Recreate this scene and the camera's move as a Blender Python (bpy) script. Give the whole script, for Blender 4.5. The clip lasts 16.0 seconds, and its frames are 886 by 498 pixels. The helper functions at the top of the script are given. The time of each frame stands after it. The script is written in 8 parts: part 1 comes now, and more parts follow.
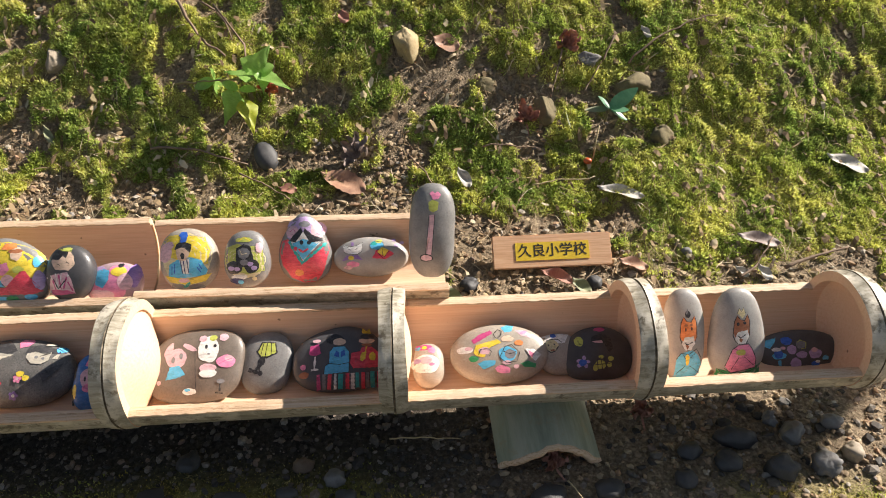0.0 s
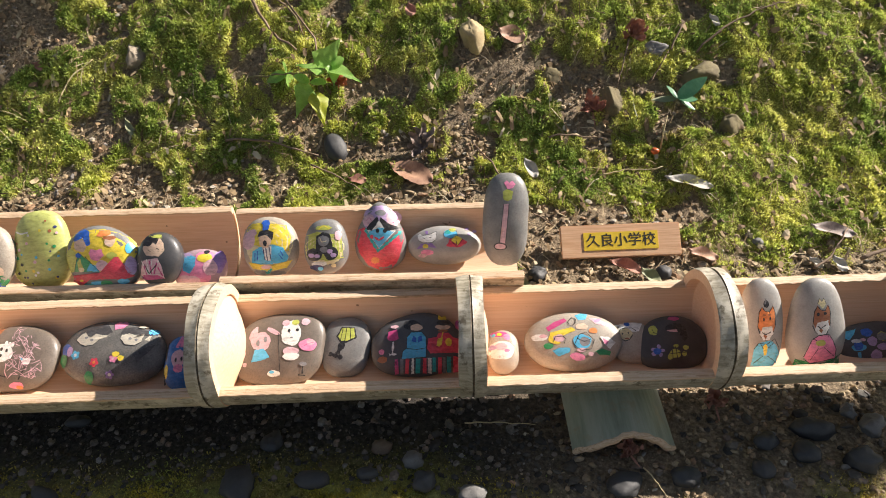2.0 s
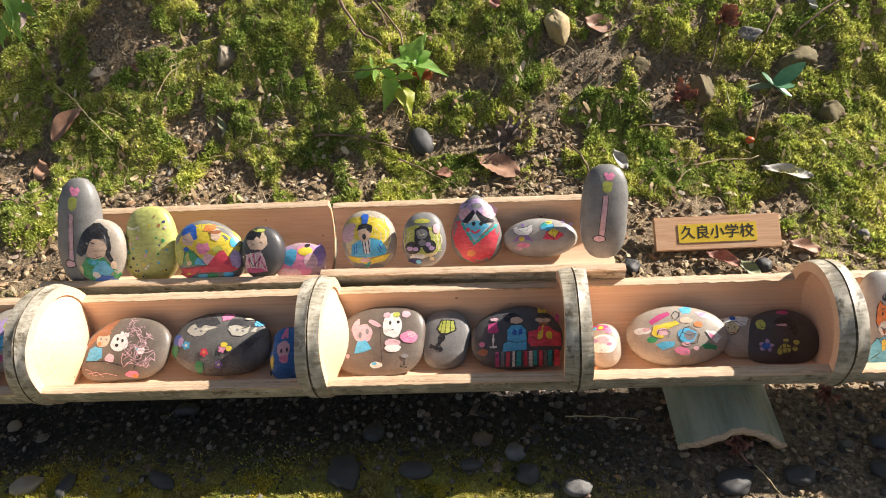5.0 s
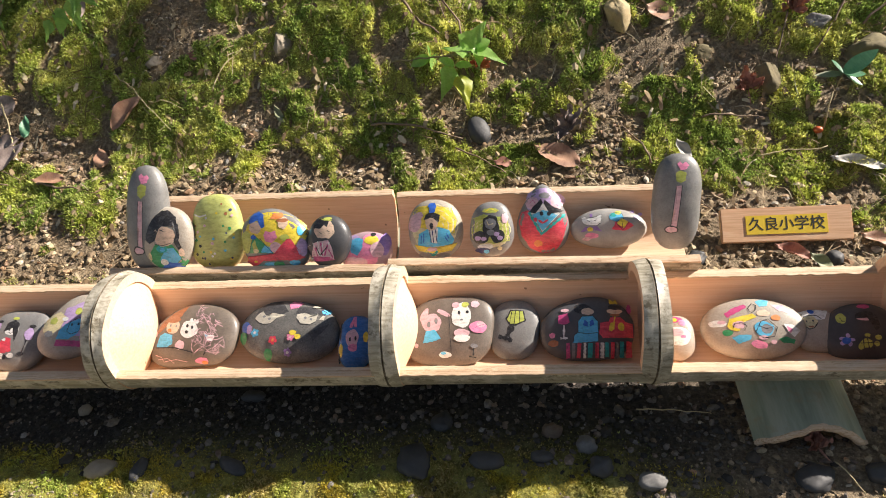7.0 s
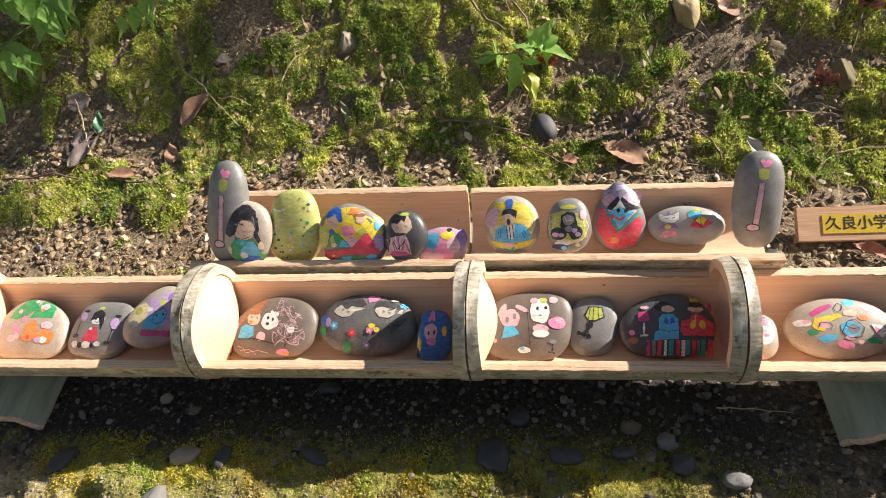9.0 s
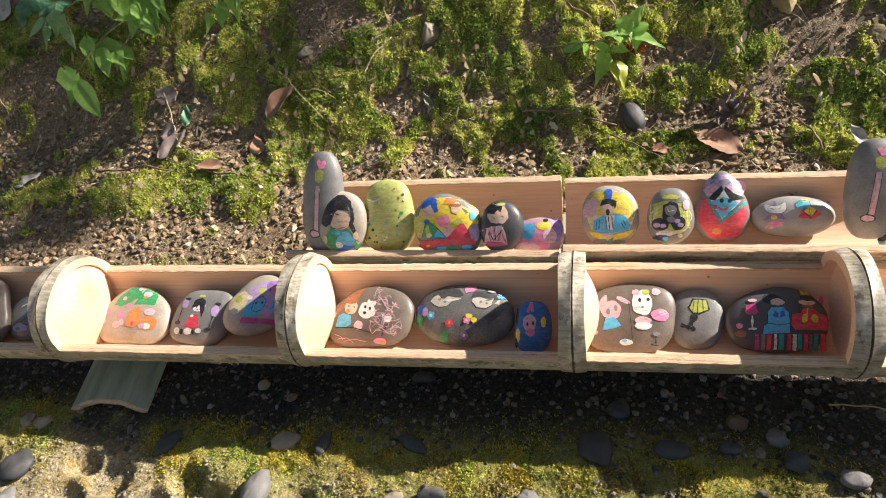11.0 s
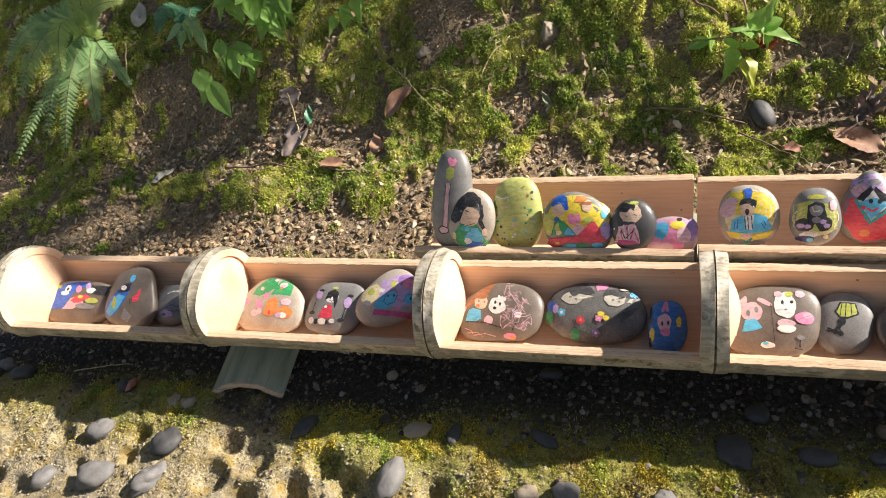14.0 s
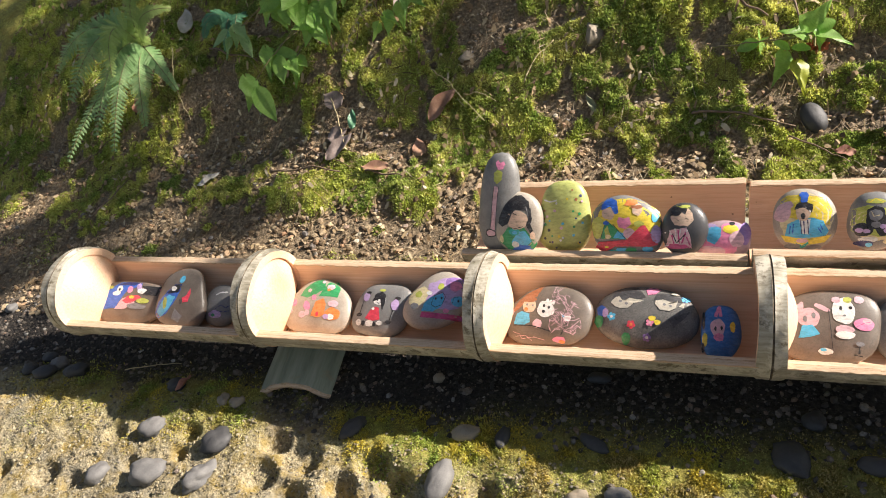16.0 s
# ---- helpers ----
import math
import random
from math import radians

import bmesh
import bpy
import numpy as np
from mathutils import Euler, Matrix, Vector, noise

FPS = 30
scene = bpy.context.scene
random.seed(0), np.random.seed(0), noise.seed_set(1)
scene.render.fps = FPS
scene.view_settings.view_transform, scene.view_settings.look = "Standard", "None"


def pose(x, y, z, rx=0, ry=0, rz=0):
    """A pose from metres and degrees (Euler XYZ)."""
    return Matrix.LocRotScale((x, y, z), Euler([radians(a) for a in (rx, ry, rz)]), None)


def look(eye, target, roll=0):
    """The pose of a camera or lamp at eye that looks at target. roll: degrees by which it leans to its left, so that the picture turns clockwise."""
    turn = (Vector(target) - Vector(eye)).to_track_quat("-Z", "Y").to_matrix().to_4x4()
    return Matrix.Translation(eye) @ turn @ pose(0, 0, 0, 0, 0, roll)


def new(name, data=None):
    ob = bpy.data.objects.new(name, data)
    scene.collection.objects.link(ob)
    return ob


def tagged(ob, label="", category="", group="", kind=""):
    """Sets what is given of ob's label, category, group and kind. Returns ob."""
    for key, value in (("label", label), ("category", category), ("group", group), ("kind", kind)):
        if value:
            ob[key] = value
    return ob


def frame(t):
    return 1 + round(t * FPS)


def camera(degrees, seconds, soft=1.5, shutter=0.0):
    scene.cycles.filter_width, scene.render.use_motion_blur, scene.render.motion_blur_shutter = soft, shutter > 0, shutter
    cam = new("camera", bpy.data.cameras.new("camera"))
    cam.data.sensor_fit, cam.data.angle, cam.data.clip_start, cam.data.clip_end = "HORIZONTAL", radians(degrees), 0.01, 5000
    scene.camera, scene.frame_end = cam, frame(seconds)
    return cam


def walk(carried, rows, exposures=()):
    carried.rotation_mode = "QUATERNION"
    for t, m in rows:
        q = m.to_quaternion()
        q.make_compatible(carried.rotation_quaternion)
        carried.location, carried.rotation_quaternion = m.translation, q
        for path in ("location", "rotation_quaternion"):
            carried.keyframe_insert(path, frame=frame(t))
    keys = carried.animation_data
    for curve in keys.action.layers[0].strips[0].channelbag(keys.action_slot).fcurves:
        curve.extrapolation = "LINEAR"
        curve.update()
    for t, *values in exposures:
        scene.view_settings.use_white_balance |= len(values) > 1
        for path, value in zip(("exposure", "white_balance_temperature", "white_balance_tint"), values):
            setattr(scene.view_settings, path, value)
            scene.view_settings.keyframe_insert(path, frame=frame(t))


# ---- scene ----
cam = camera(65.4, 16.0, soft=1.0)
METRES, EYE, TILT, LEAN, TURN = 0.42, 0.705, -35.0, 0.0, -3.7
ROWS = [
    (0.0, 0.0, 0.0, 0.0, 0.0, 0.0, 0.0),
    (0.5, -0.0178, -0.0095, -0.007, 0.72, -0.01, -0.04),
    (1.0, -0.0368, -0.0296, -0.0117, 1.42, -0.06, -0.09),
    (1.5, -0.078, -0.0367, -0.013, 2.32, -0.29, -0.2),
    (2.0, -0.1033, -0.0397, -0.0153, 3.41, -0.57, -0.27),
    (2.5, -0.1268, -0.0482, -0.0188, 4.57, -0.7, -0.34),
    (3.0, -0.1446, -0.0508, -0.0237, 5.41, -0.73, -0.32),
    (3.5, -0.1771, -0.052, -0.0173, 5.9, -0.92, -0.3),
    (4.0, -0.1973, -0.0569, -0.0174, 6.55, -0.97, -0.12),
    (6.5, -0.3484, -0.051, -0.0189, 9.29, -1.67, -0.29),
    (7.0, -0.3857, -0.0589, -0.0239, 9.77, -1.85, -0.39),
    (7.5, -0.4143, -0.0758, -0.0259, 10.42, -1.87, -0.5),
    (8.0, -0.4471, -0.0877, -0.0255, 11.07, -1.89, -0.55),
    (10.5, -0.6664, -0.1294, -0.0417, 14.6, -2.64, -1.14),
    (11.0, -0.6966, -0.138, -0.0433, 15.95, -2.72, -0.98),
    (11.5, -0.7259, -0.149, -0.0442, 17.36, -2.65, -0.97),
    (12.0, -0.7605, -0.1609, -0.0454, 18.5, -2.88, -1.08),
    (12.5, -0.7841, -0.1654, -0.0477, 19.42, -3.09, -1.19),
    (13.0, -0.8042, -0.1859, -0.0446, 20.25, -3.11, -1.31),
    (13.5, -0.8335, -0.2145, -0.0484, 21.29, -2.94, -1.38),
    (14.0, -0.8592, -0.2318, -0.0536, 22.21, -2.96, -1.67),
    (14.5, -0.8839, -0.2486, -0.0549, 23.2, -2.89, -1.8),
    (15.0, -0.8939, -0.2628, -0.0519, 23.93, -2.68, -1.78),
    (15.5, -0.9072, -0.2679, -0.0557, 24.37, -2.54, -1.81),
    (16.0, -0.9209, -0.2658, -0.0607, 24.52, -2.66, -1.89),
]
walk(cam, [(t, pose(0, 0, EYE, TILT, LEAN, TURN) @ pose(METRES * x, METRES * y, METRES * z, 90 + pitch, roll, yaw)) for t, x, y, z, yaw, pitch, roll in ROWS])

# ---- world, sun ----
SUN = Vector((1.42, 0.60, 1.0)).normalized()
ELEV, ROT = math.asin(SUN.z), math.atan2(SUN.x, SUN.y)
world = bpy.data.worlds.new("world")
scene.world = world
world.use_nodes = True
wn = world.node_tree
sky = wn.nodes.new("ShaderNodeTexSky")
sky.sky_type, sky.sun_disc, sky.sun_elevation, sky.sun_rotation = "NISHITA", False, ELEV, ROT
bg = wn.nodes["Background"]
bg.inputs["Strength"].default_value = 0.037
# sky's saturation turned down so that shaded parts look less blue
soft = wn.nodes.new("ShaderNodeHueSaturation")
soft.inputs["Saturation"].default_value = 0.75
wn.links.new(sky.outputs[0], soft.inputs["Color"])
wn.links.new(soft.outputs[0], bg.inputs["Color"])
sun = new("sun", bpy.data.lights.new("sun", "SUN"))
sun.data.energy, sun.data.angle, sun.data.color = 4.85, radians(0.55), (1.0, 0.90, 0.80)
sun.matrix_world = look(SUN * 30, (0, 0, 0))
scene.view_settings.exposure = 1.16


# ---- materials ----
def ramp(nt, fac, stops):
    r = nt.nodes.new("ShaderNodeValToRGB")
    while len(r.color_ramp.elements) < len(stops):
        r.color_ramp.elements.new(0.5)
    for e, (p, c) in zip(r.color_ramp.elements, stops):
        e.position, e.color = p, (*c, 1)
    nt.links.new(fac, r.inputs[0])
    return r.outputs[0]


def noise_tex(nt, scale, detail=4.0, rough=0.6, stretch=None, seed=0.0, coords="Object"):
    tc = nt.nodes.new("ShaderNodeTexCoord")
    mp = nt.nodes.new("ShaderNodeMapping")
    mp.inputs["Location"].default_value = (seed * 1.7, seed * 0.9, seed * 0.3)
    if stretch:
        mp.inputs["Scale"].default_value = stretch
    nt.links.new(tc.outputs[coords], mp.inputs[0])
    n = nt.nodes.new("ShaderNodeTexNoise")
    n.inputs["Scale"].default_value, n.inputs["Detail"].default_value, n.inputs["Roughness"].default_value = scale, detail, rough
    nt.links.new(mp.outputs[0], n.inputs["Vector"])
    return n.outputs["Fac"]


def mix(nt, fac, a, b, mode="MIX"):
    m = nt.nodes.new("ShaderNodeMix")
    m.data_type, m.blend_type = "RGBA", mode
    for sock, v in ((m.inputs[0], fac), (m.inputs[6], a), (m.inputs[7], b)):
        if isinstance(v, (int, float)):
            sock.default_value = v
        elif isinstance(v, tuple):
            sock.default_value = (*v, 1)
        else:
            nt.links.new(v, sock)
    return m.outputs[2]


def bump(nt, height, strength, dist):
    b = nt.nodes.new("ShaderNodeBump")
    b.inputs["Strength"].default_value, b.inputs["Distance"].default_value = strength, dist
    nt.links.new(height, b.inputs["Height"])
    return b.outputs[0]


def material(name, rough=0.7, coat=0.0):
    m = bpy.data.materials.new(name)
    m.use_nodes = True
    nt = m.node_tree
    b = nt.nodes["Principled BSDF"]
    b.inputs["Roughness"].default_value = rough
    b.inputs["Coat Weight"].default_value = coat
    b.inputs["Coat Roughness"].default_value = 0.24
    return m, nt, b


def island_random(nt):
    return nt.nodes.new("ShaderNodeNewGeometry").outputs["Random Per Island"]


def wood_material():
    m, nt, b = material("bamboo_inner_wood", 0.55)
    grain = noise_tex(nt, 30, 5, 0.65, (0.12, 10, 10))
    fine = noise_tex(nt, 90, 3, 0.6, (0.12, 12, 12), 3)
    blot = noise_tex(nt, 6, 4, 0.55, (0.5, 1.2, 1.2), 7)
    c = ramp(nt, grain, [(0.3, (0.70, 0.445, 0.28)), (0.52, (0.79, 0.54, 0.365)), (0.75, (0.84, 0.63, 0.46))])
    c = mix(nt, ramp(nt, blot, [(0.45, (0, 0, 0)), (0.75, (0.5, 0.5, 0.5))]), c, (0.66, 0.47, 0.32))
    c = mix(nt, ramp(nt, fine, [(0.52, (0, 0, 0)), (0.70, (0.45, 0.45, 0.45))]), c, (0.56, 0.36, 0.21))
    c = mix(nt, ramp(nt, noise_tex(nt, 70, 2, 0.5, None, 13), [(0.75, (0, 0, 0)), (0.78, (0.85, 0.85, 0.85))]), c, (0.22, 0.12, 0.07))
    nt.links.new(c, b.inputs["Base Color"])
    nt.links.new(bump(nt, fine, 0.2, 0.001), b.inputs["Normal"])
    return m


def bark_material():
    m, nt, b = material("bamboo_skin", 0.5)
    streak = noise_tex(nt, 26, 5, 0.65, (0.5, 9, 9), 1)
    blot = noise_tex(nt, 38, 6, 0.7, None, 5)
    fine = noise_tex(nt, 300, 3, 0.6, None, 8)
    c = ramp(nt, streak, [(0.3, (0.20, 0.175, 0.12)), (0.5, (0.36, 0.325, 0.25)), (0.72, (0.54, 0.50, 0.41))])
    c = mix(nt, ramp(nt, blot, [(0.48, (0, 0, 0)), (0.60, (0.8, 0.8, 0.8))]), c, (0.64, 0.59, 0.49))
    c = mix(nt, ramp(nt, noise_tex(nt, 60, 5, 0.7, None, 11), [(0.56, (0, 0, 0)), (0.64, (0.85, 0.85, 0.85))]), c, (0.11, 0.085, 0.05))
    nt.links.new(c, b.inputs["Base Color"])
    nt.links.new(bump(nt, blot, 0.5, 0.002), b.inputs["Normal"])
    return m


def scar_material():
    m, nt, b = material("dark_node_scar", 0.9)
    nt.links.new(ramp(nt, noise_tex(nt, 90, 4, 0.7), [(0.35, (0.06, 0.045, 0.028)), (0.55, (0.17, 0.135, 0.09)), (0.7, (0.36, 0.31, 0.23))]), b.inputs["Base Color"])
    return m


def green_skin_material():
    m, nt, b = material("green_bamboo_skin", 0.45)
    streak = noise_tex(nt, 14, 5, 0.65, (4, 0.5, 4), 1)
    blot = noise_tex(nt, 45, 5, 0.65, None, 4)
    c = ramp(nt, streak, [(0.3, (0.20, 0.235, 0.17)), (0.5, (0.34, 0.375, 0.285)), (0.8, (0.52, 0.53, 0.43))])
    c = mix(nt, ramp(nt, blot, [(0.55, (0, 0, 0)), (0.7, (0.7, 0.7, 0.7))]), c, (0.36, 0.31, 0.20))
    nt.links.new(c, b.inputs["Base Color"])
    nt.links.new(bump(nt, blot, 0.2, 0.001), b.inputs["Normal"])
    return m


def stone_material(name, dark, light, coat=0.35, rough=0.45, speck=0.25):
    m, nt, b = material(name, rough, coat)
    big = noise_tex(nt, 26, 6, 0.65, None, 2)
    fine = noise_tex(nt, 520, 5, 0.85, None, 6)
    c = ramp(nt, big, [(0.3, dark), (0.7, light)])
    c = mix(nt, ramp(nt, fine, [(0.35, (speck,) * 3), (0.5, (0, 0, 0))]), c, tuple(0.45 * v for v in dark))
    c = mix(nt, ramp(nt, fine, [(0.58, (0, 0, 0)), (0.72, (speck,) * 3)]), c, tuple(min(1, 1.7 * v) for v in light))
    nt.links.new(c, b.inputs["Base Color"])
    nt.links.new(bump(nt, fine, 0.25, 0.001), b.inputs["Normal"])
    return m


def paint_material(name, col, worn=True):
    m, nt, b = material("paint_" + name, 0.42, 0.35)
    n = noise_tex(nt, 110, 5, 0.7, (1.0, 2.2, 1.0), 4)
    w = noise_tex(nt, 420, 3, 0.6, None, 9)
    dk = tuple(0.66 * v + 0.01 for v in col)
    lt = tuple(min(1, v * 1.1 + 0.05) for v in col)
    c = ramp(nt, n, [(0.32, dk), (0.48, col), (0.68, lt)])
    c = mix(nt, ramp(nt, w, [(0.56, (0, 0, 0)), (0.76, (0.35, 0.35, 0.35))]), c, (0.30, 0.28, 0.26))
    nt.links.new(c, b.inputs["Base Color"])
    nt.links.new(bump(nt, n, 0.1, 0.0006), b.inputs["Normal"])
    if worn:
        clear = nt.nodes.new("ShaderNodeBsdfTransparent")
        mx = nt.nodes.new("ShaderNodeMixShader")
        gap = noise_tex(nt, 240, 6, 0.85, (1.0, 1.7, 1.0), 21)
        nt.links.new(ramp(nt, gap, [(0.54, (0, 0, 0)), (0.74, (0.6, 0.6, 0.6))]), mx.inputs[0])
        nt.links.new(b.outputs[0], mx.inputs[1]), nt.links.new(clear.outputs[0], mx.inputs[2])
        nt.links.new(mx.outputs[0], nt.nodes["Material Output"].inputs["Surface"])
    return m


WOOD, BARK, GREEN_SKIN, SCAR = wood_material(), bark_material(), green_skin_material(), scar_material()
PAINT_RGB = dict(
    white=(0.78, 0.77, 0.74), black=(0.015, 0.014, 0.016), red=(0.70, 0.05, 0.09), pink=(0.80, 0.25, 0.42), palepink=(0.72, 0.45, 0.50),
    magenta=(0.55, 0.06, 0.22), blue=(0.02, 0.12, 0.55), sky=(0.10, 0.48, 0.75), teal=(0.02, 0.38, 0.36), green=(0.03, 0.30, 0.10),
    yellow=(0.80, 0.62, 0.05), cream=(0.72, 0.62, 0.35), orange=(0.75, 0.24, 0.06), skin=(0.72, 0.52, 0.38), brown=(0.36, 0.13, 0.05),
    charcoal=(0.06, 0.058, 0.06), bone=(0.55, 0.51, 0.42), purple=(0.28, 0.16, 0.42), lilac=(0.48, 0.34, 0.58), lime=(0.46, 0.50, 0.09), grey=(0.22, 0.22, 0.23), navy=(0.02, 0.03, 0.14))
PAINTS = {}


def paint(name):
    if name not in PAINTS:
        PAINTS[name] = paint_material(name, PAINT_RGB[name])
    return PAINTS[name]


# ---- mesh helpers ----
def mesh_of(name, verts, faces, mats, slots=None, smooth=True):
    me = bpy.data.meshes.new(name)
    me.from_pydata([tuple(v) for v in verts], [], faces)
    for m in mats:
        me.materials.append(m)
    if slots is not None:
        me.polygons.foreach_set("material_index", slots)
    me.polygons.foreach_set("use_smooth", [smooth] * len(me.polygons))
    me.update()
    return me


def part(name, me, parent, label=""):
    ob = new(name, me)
    ob.parent = parent
    return tagged(ob, label=label)


def thing(name, label, category, group="", m=None):
    ob = new(name)
    ob.empty_display_size = 0.02
    if m is not None:
        ob.matrix_basis = m
    return tagged(ob, label, category, group)


def soup(name, V, F, mats, smooth=False, slots=None):
    """A mesh from arrays: V (n,3), F (m,3)."""
    me = bpy.data.meshes.new(name)
    me.vertices.add(len(V)), me.loops.add(F.size), me.polygons.add(len(F))
    me.vertices.foreach_set("co", np.ascontiguousarray(V, np.float32).ravel())
    me.loops.foreach_set("vertex_index", np.ascontiguousarray(F, np.int32).ravel())
    me.polygons.foreach_set("loop_start", np.arange(0, F.size, F.shape[1], dtype=np.int32))
    for m in mats:
        me.materials.append(m)
    if slots is not None:
        me.polygons.foreach_set("material_index", np.ascontiguousarray(slots, np.int32))
    me.polygons.foreach_set("use_smooth", np.full(len(F), smooth))
    me.update(calc_edges=True)
    me.validate()
    return me


def vnoise(x, y, seed=0):
    """Smooth value noise in -1..1 on arrays."""
    xi, yi = np.floor(x).astype(np.int64), np.floor(y).astype(np.int64)
    fx, fy = x - xi, y - yi
    fx, fy = fx * fx * (3 - 2 * fx), fy * fy * (3 - 2 * fy)

    def h(a, b):
        n = (a * 374761393 + b * 668265263 + seed * 974711) & 0x7FFFFFFF
        n = ((n ^ (n >> 13)) * 1274126177) & 0x7FFFFFFF
        return ((n ^ (n >> 16)) & 0xFFFF) / 32767.5 - 1
    return (h(xi, yi) * (1 - fx) + h(xi + 1, yi) * fx) * (1 - fy) + (h(xi, yi + 1) * (1 - fx) + h(xi + 1, yi + 1) * fx) * fy


def fbm(x, y, scale, octaves=4, seed=0):
    out, amp, tot = 0, 1.0, 0
    for k in range(octaves):
        out, tot = out + amp * vnoise(x * scale + 7.3 * k, y * scale - 3.1 * k, seed + k), tot + amp
        amp, scale = amp * 0.5, scale * 2.03
    return out / tot


def smooth(a, b, v):
    t = np.clip((v - a) / (b - a), 0, 1)
    return t * t * (3 - 2 * t)


# ---- ground ----
PROFILE_Y = [-60, 0.0, 0.30, 0.37, 0.42, 0.49, 0.60, 0.70, 0.80, 0.86, 0.92, 1.0, 1.05, 1.10, 1.15, 1.20, 1.25, 1.40, 1.7, 2.2, 4.0, 60, 900]
PROFILE_Z = [-0.8, -0.055, -0.034, -0.022, -0.011, 0.0, 0.0, 0.010, 0.028, 0.042, 0.062, 0.088, 0.108, 0.138, 0.180, 0.226, 0.270, 0.385, 0.57, 0.78, 1.25, 6.0, 30.0]


def base_z(y):
    return np.interp(y, PROFILE_Y, PROFILE_Z)


CUSHIONS = [(-1.934, 1.206, 0.060), (-2.264, 1.42, 0.10), (-2.11, 1.294, 0.075), (-0.95, 0.985, 0.05), (0.57, 1.17, 0.14), (0.50, 1.03, 0.08), (0.72, 1.10, 0.14), (0.40, 1.05, 0.06), (-0.70, 1.00, 0.06), (-1.20, 0.98, 0.06), (-0.34, 1.20, 0.05)]


def cushion(x, y):
    return sum(np.exp(-(((x - a) / r) ** 2 + ((y - b) / r) ** 2) ** 2) for a, b, r in CUSHIONS)


def bare_mask(x, y):
    """Where soil and leaf litter lie open between the moss."""
    spots = ((0.20, 1.16, 0.13, 0.09), (0.07, 0.97, 0.14, 0.09), (-0.50, 1.02, 0.30, 0.05), (-0.30, 0.93, 0.50, 0.05), (-0.78, 0.95, 0.12, 0.09), (-1.10, 1.10, 0.13, 0.08), (0.40, 0.84, 0.22, 0.05), (-1.45, 1.12, 0.22, 0.10), (-1.20, 0.90, 0.5, 0.07))
    return np.clip(sum(np.exp(-(((x - a) / p) ** 2 + ((y - b) / q) ** 2)) for a, b, p, q in spots), 0, 1)


def moss_mask(x, y):
    """How mossy the ground is, 0 to 1."""
    n = 0.8 * fbm(x, y, 7.0, 4, 11) + 0.95 * fbm(x, y, 21.0, 3, 5)
    bank = smooth(0.80, 1.00, y + 0.14 * fbm(x, y, 3.0, 2, 3))
    right = smooth(0.42, 0.58, x + 0.10 * fbm(x, y, 5, 2, 14)) * smooth(0.84, 0.94, y)
    left = smooth(-1.0, -1.5, x)
    m = smooth(-0.15, 0.15, 1.25 * n + 0.46 * bank + 0.50 * right - 0.16 * left - 0.68 * bare_mask(x, y) * (1 - right) - 0.09) * np.maximum(bank * 0.85 + 0.15, right)
    m = m * smooth(0.74, 0.86, y)
    # the strip along the concrete's edge
    edge = np.exp(-((y - 0.478 + 0.03 * fbm(x, y, 4, 2, 8)) / 0.050) ** 2) * smooth(0.02, -0.12, x) * smooth(-1.75, -1.2, x)
    edge *= smooth(-0.30, 0.25, fbm(x, y, 9, 3, 21) + 0.10 + 0.75 * np.exp(-((x + 0.33) / 0.20) ** 2))
    spot = smooth(0.0, 0.5, fbm(x, y, 8, 3, 31)) * smooth(0.52, 0.44, y) * 0.6
    return np.clip(np.maximum(np.maximum(m, edge), spot) + cushion(x, y) * smooth(-0.5, 0.2, n), 0, 1)


def concrete_mask(x, y):
    return smooth(0.50, 0.44, y + 0.05 * fbm(x, y, 6, 3, 41) - 0.05 * smooth(-0.7, -1.4, x)) * smooth(-0.42, -0.62, x + 0.06 * fbm(x, y, 8, 2, 43)) * smooth(-1.6, -0.4, y + 0.5 * fbm(x, y, 1.3, 3, 45)) * smooth(-4.0, -2.6, x + 0.5 * fbm(x, y, 1.3, 3, 46))


PITS = []
rng = np.random.default_rng(5)
PITS += [(-1.237, 0.372, 0.011, 0.014), (-1.154, 0.433, 0.014, 0.018), (-1.0, 0.439, 0.018, 0.022), (-1.0, 0.386, 0.020, 0.016), (-0.943, 0.361, 0.020, 0.022), (-0.831, 0.424, 0.019, 0.022),
         (-0.87, 0.388, 0.018, 0.020), (-0.791, 0.402, 0.017, 0.020), (-0.946, 0.42, 0.024, 0.016), (-0.665, 0.405, 0.016, 0.018), (-1.153, 0.397, 0.010, 0.014), (-1.297, 0.417, 0.015, 0.014)]
for k in range(34):
    PITS.append((rng.uniform(-2.0, -0.60), rng.uniform(0.02, 0.345), rng.uniform(0.010, 0.020), rng.uniform(0.010, 0.020)))


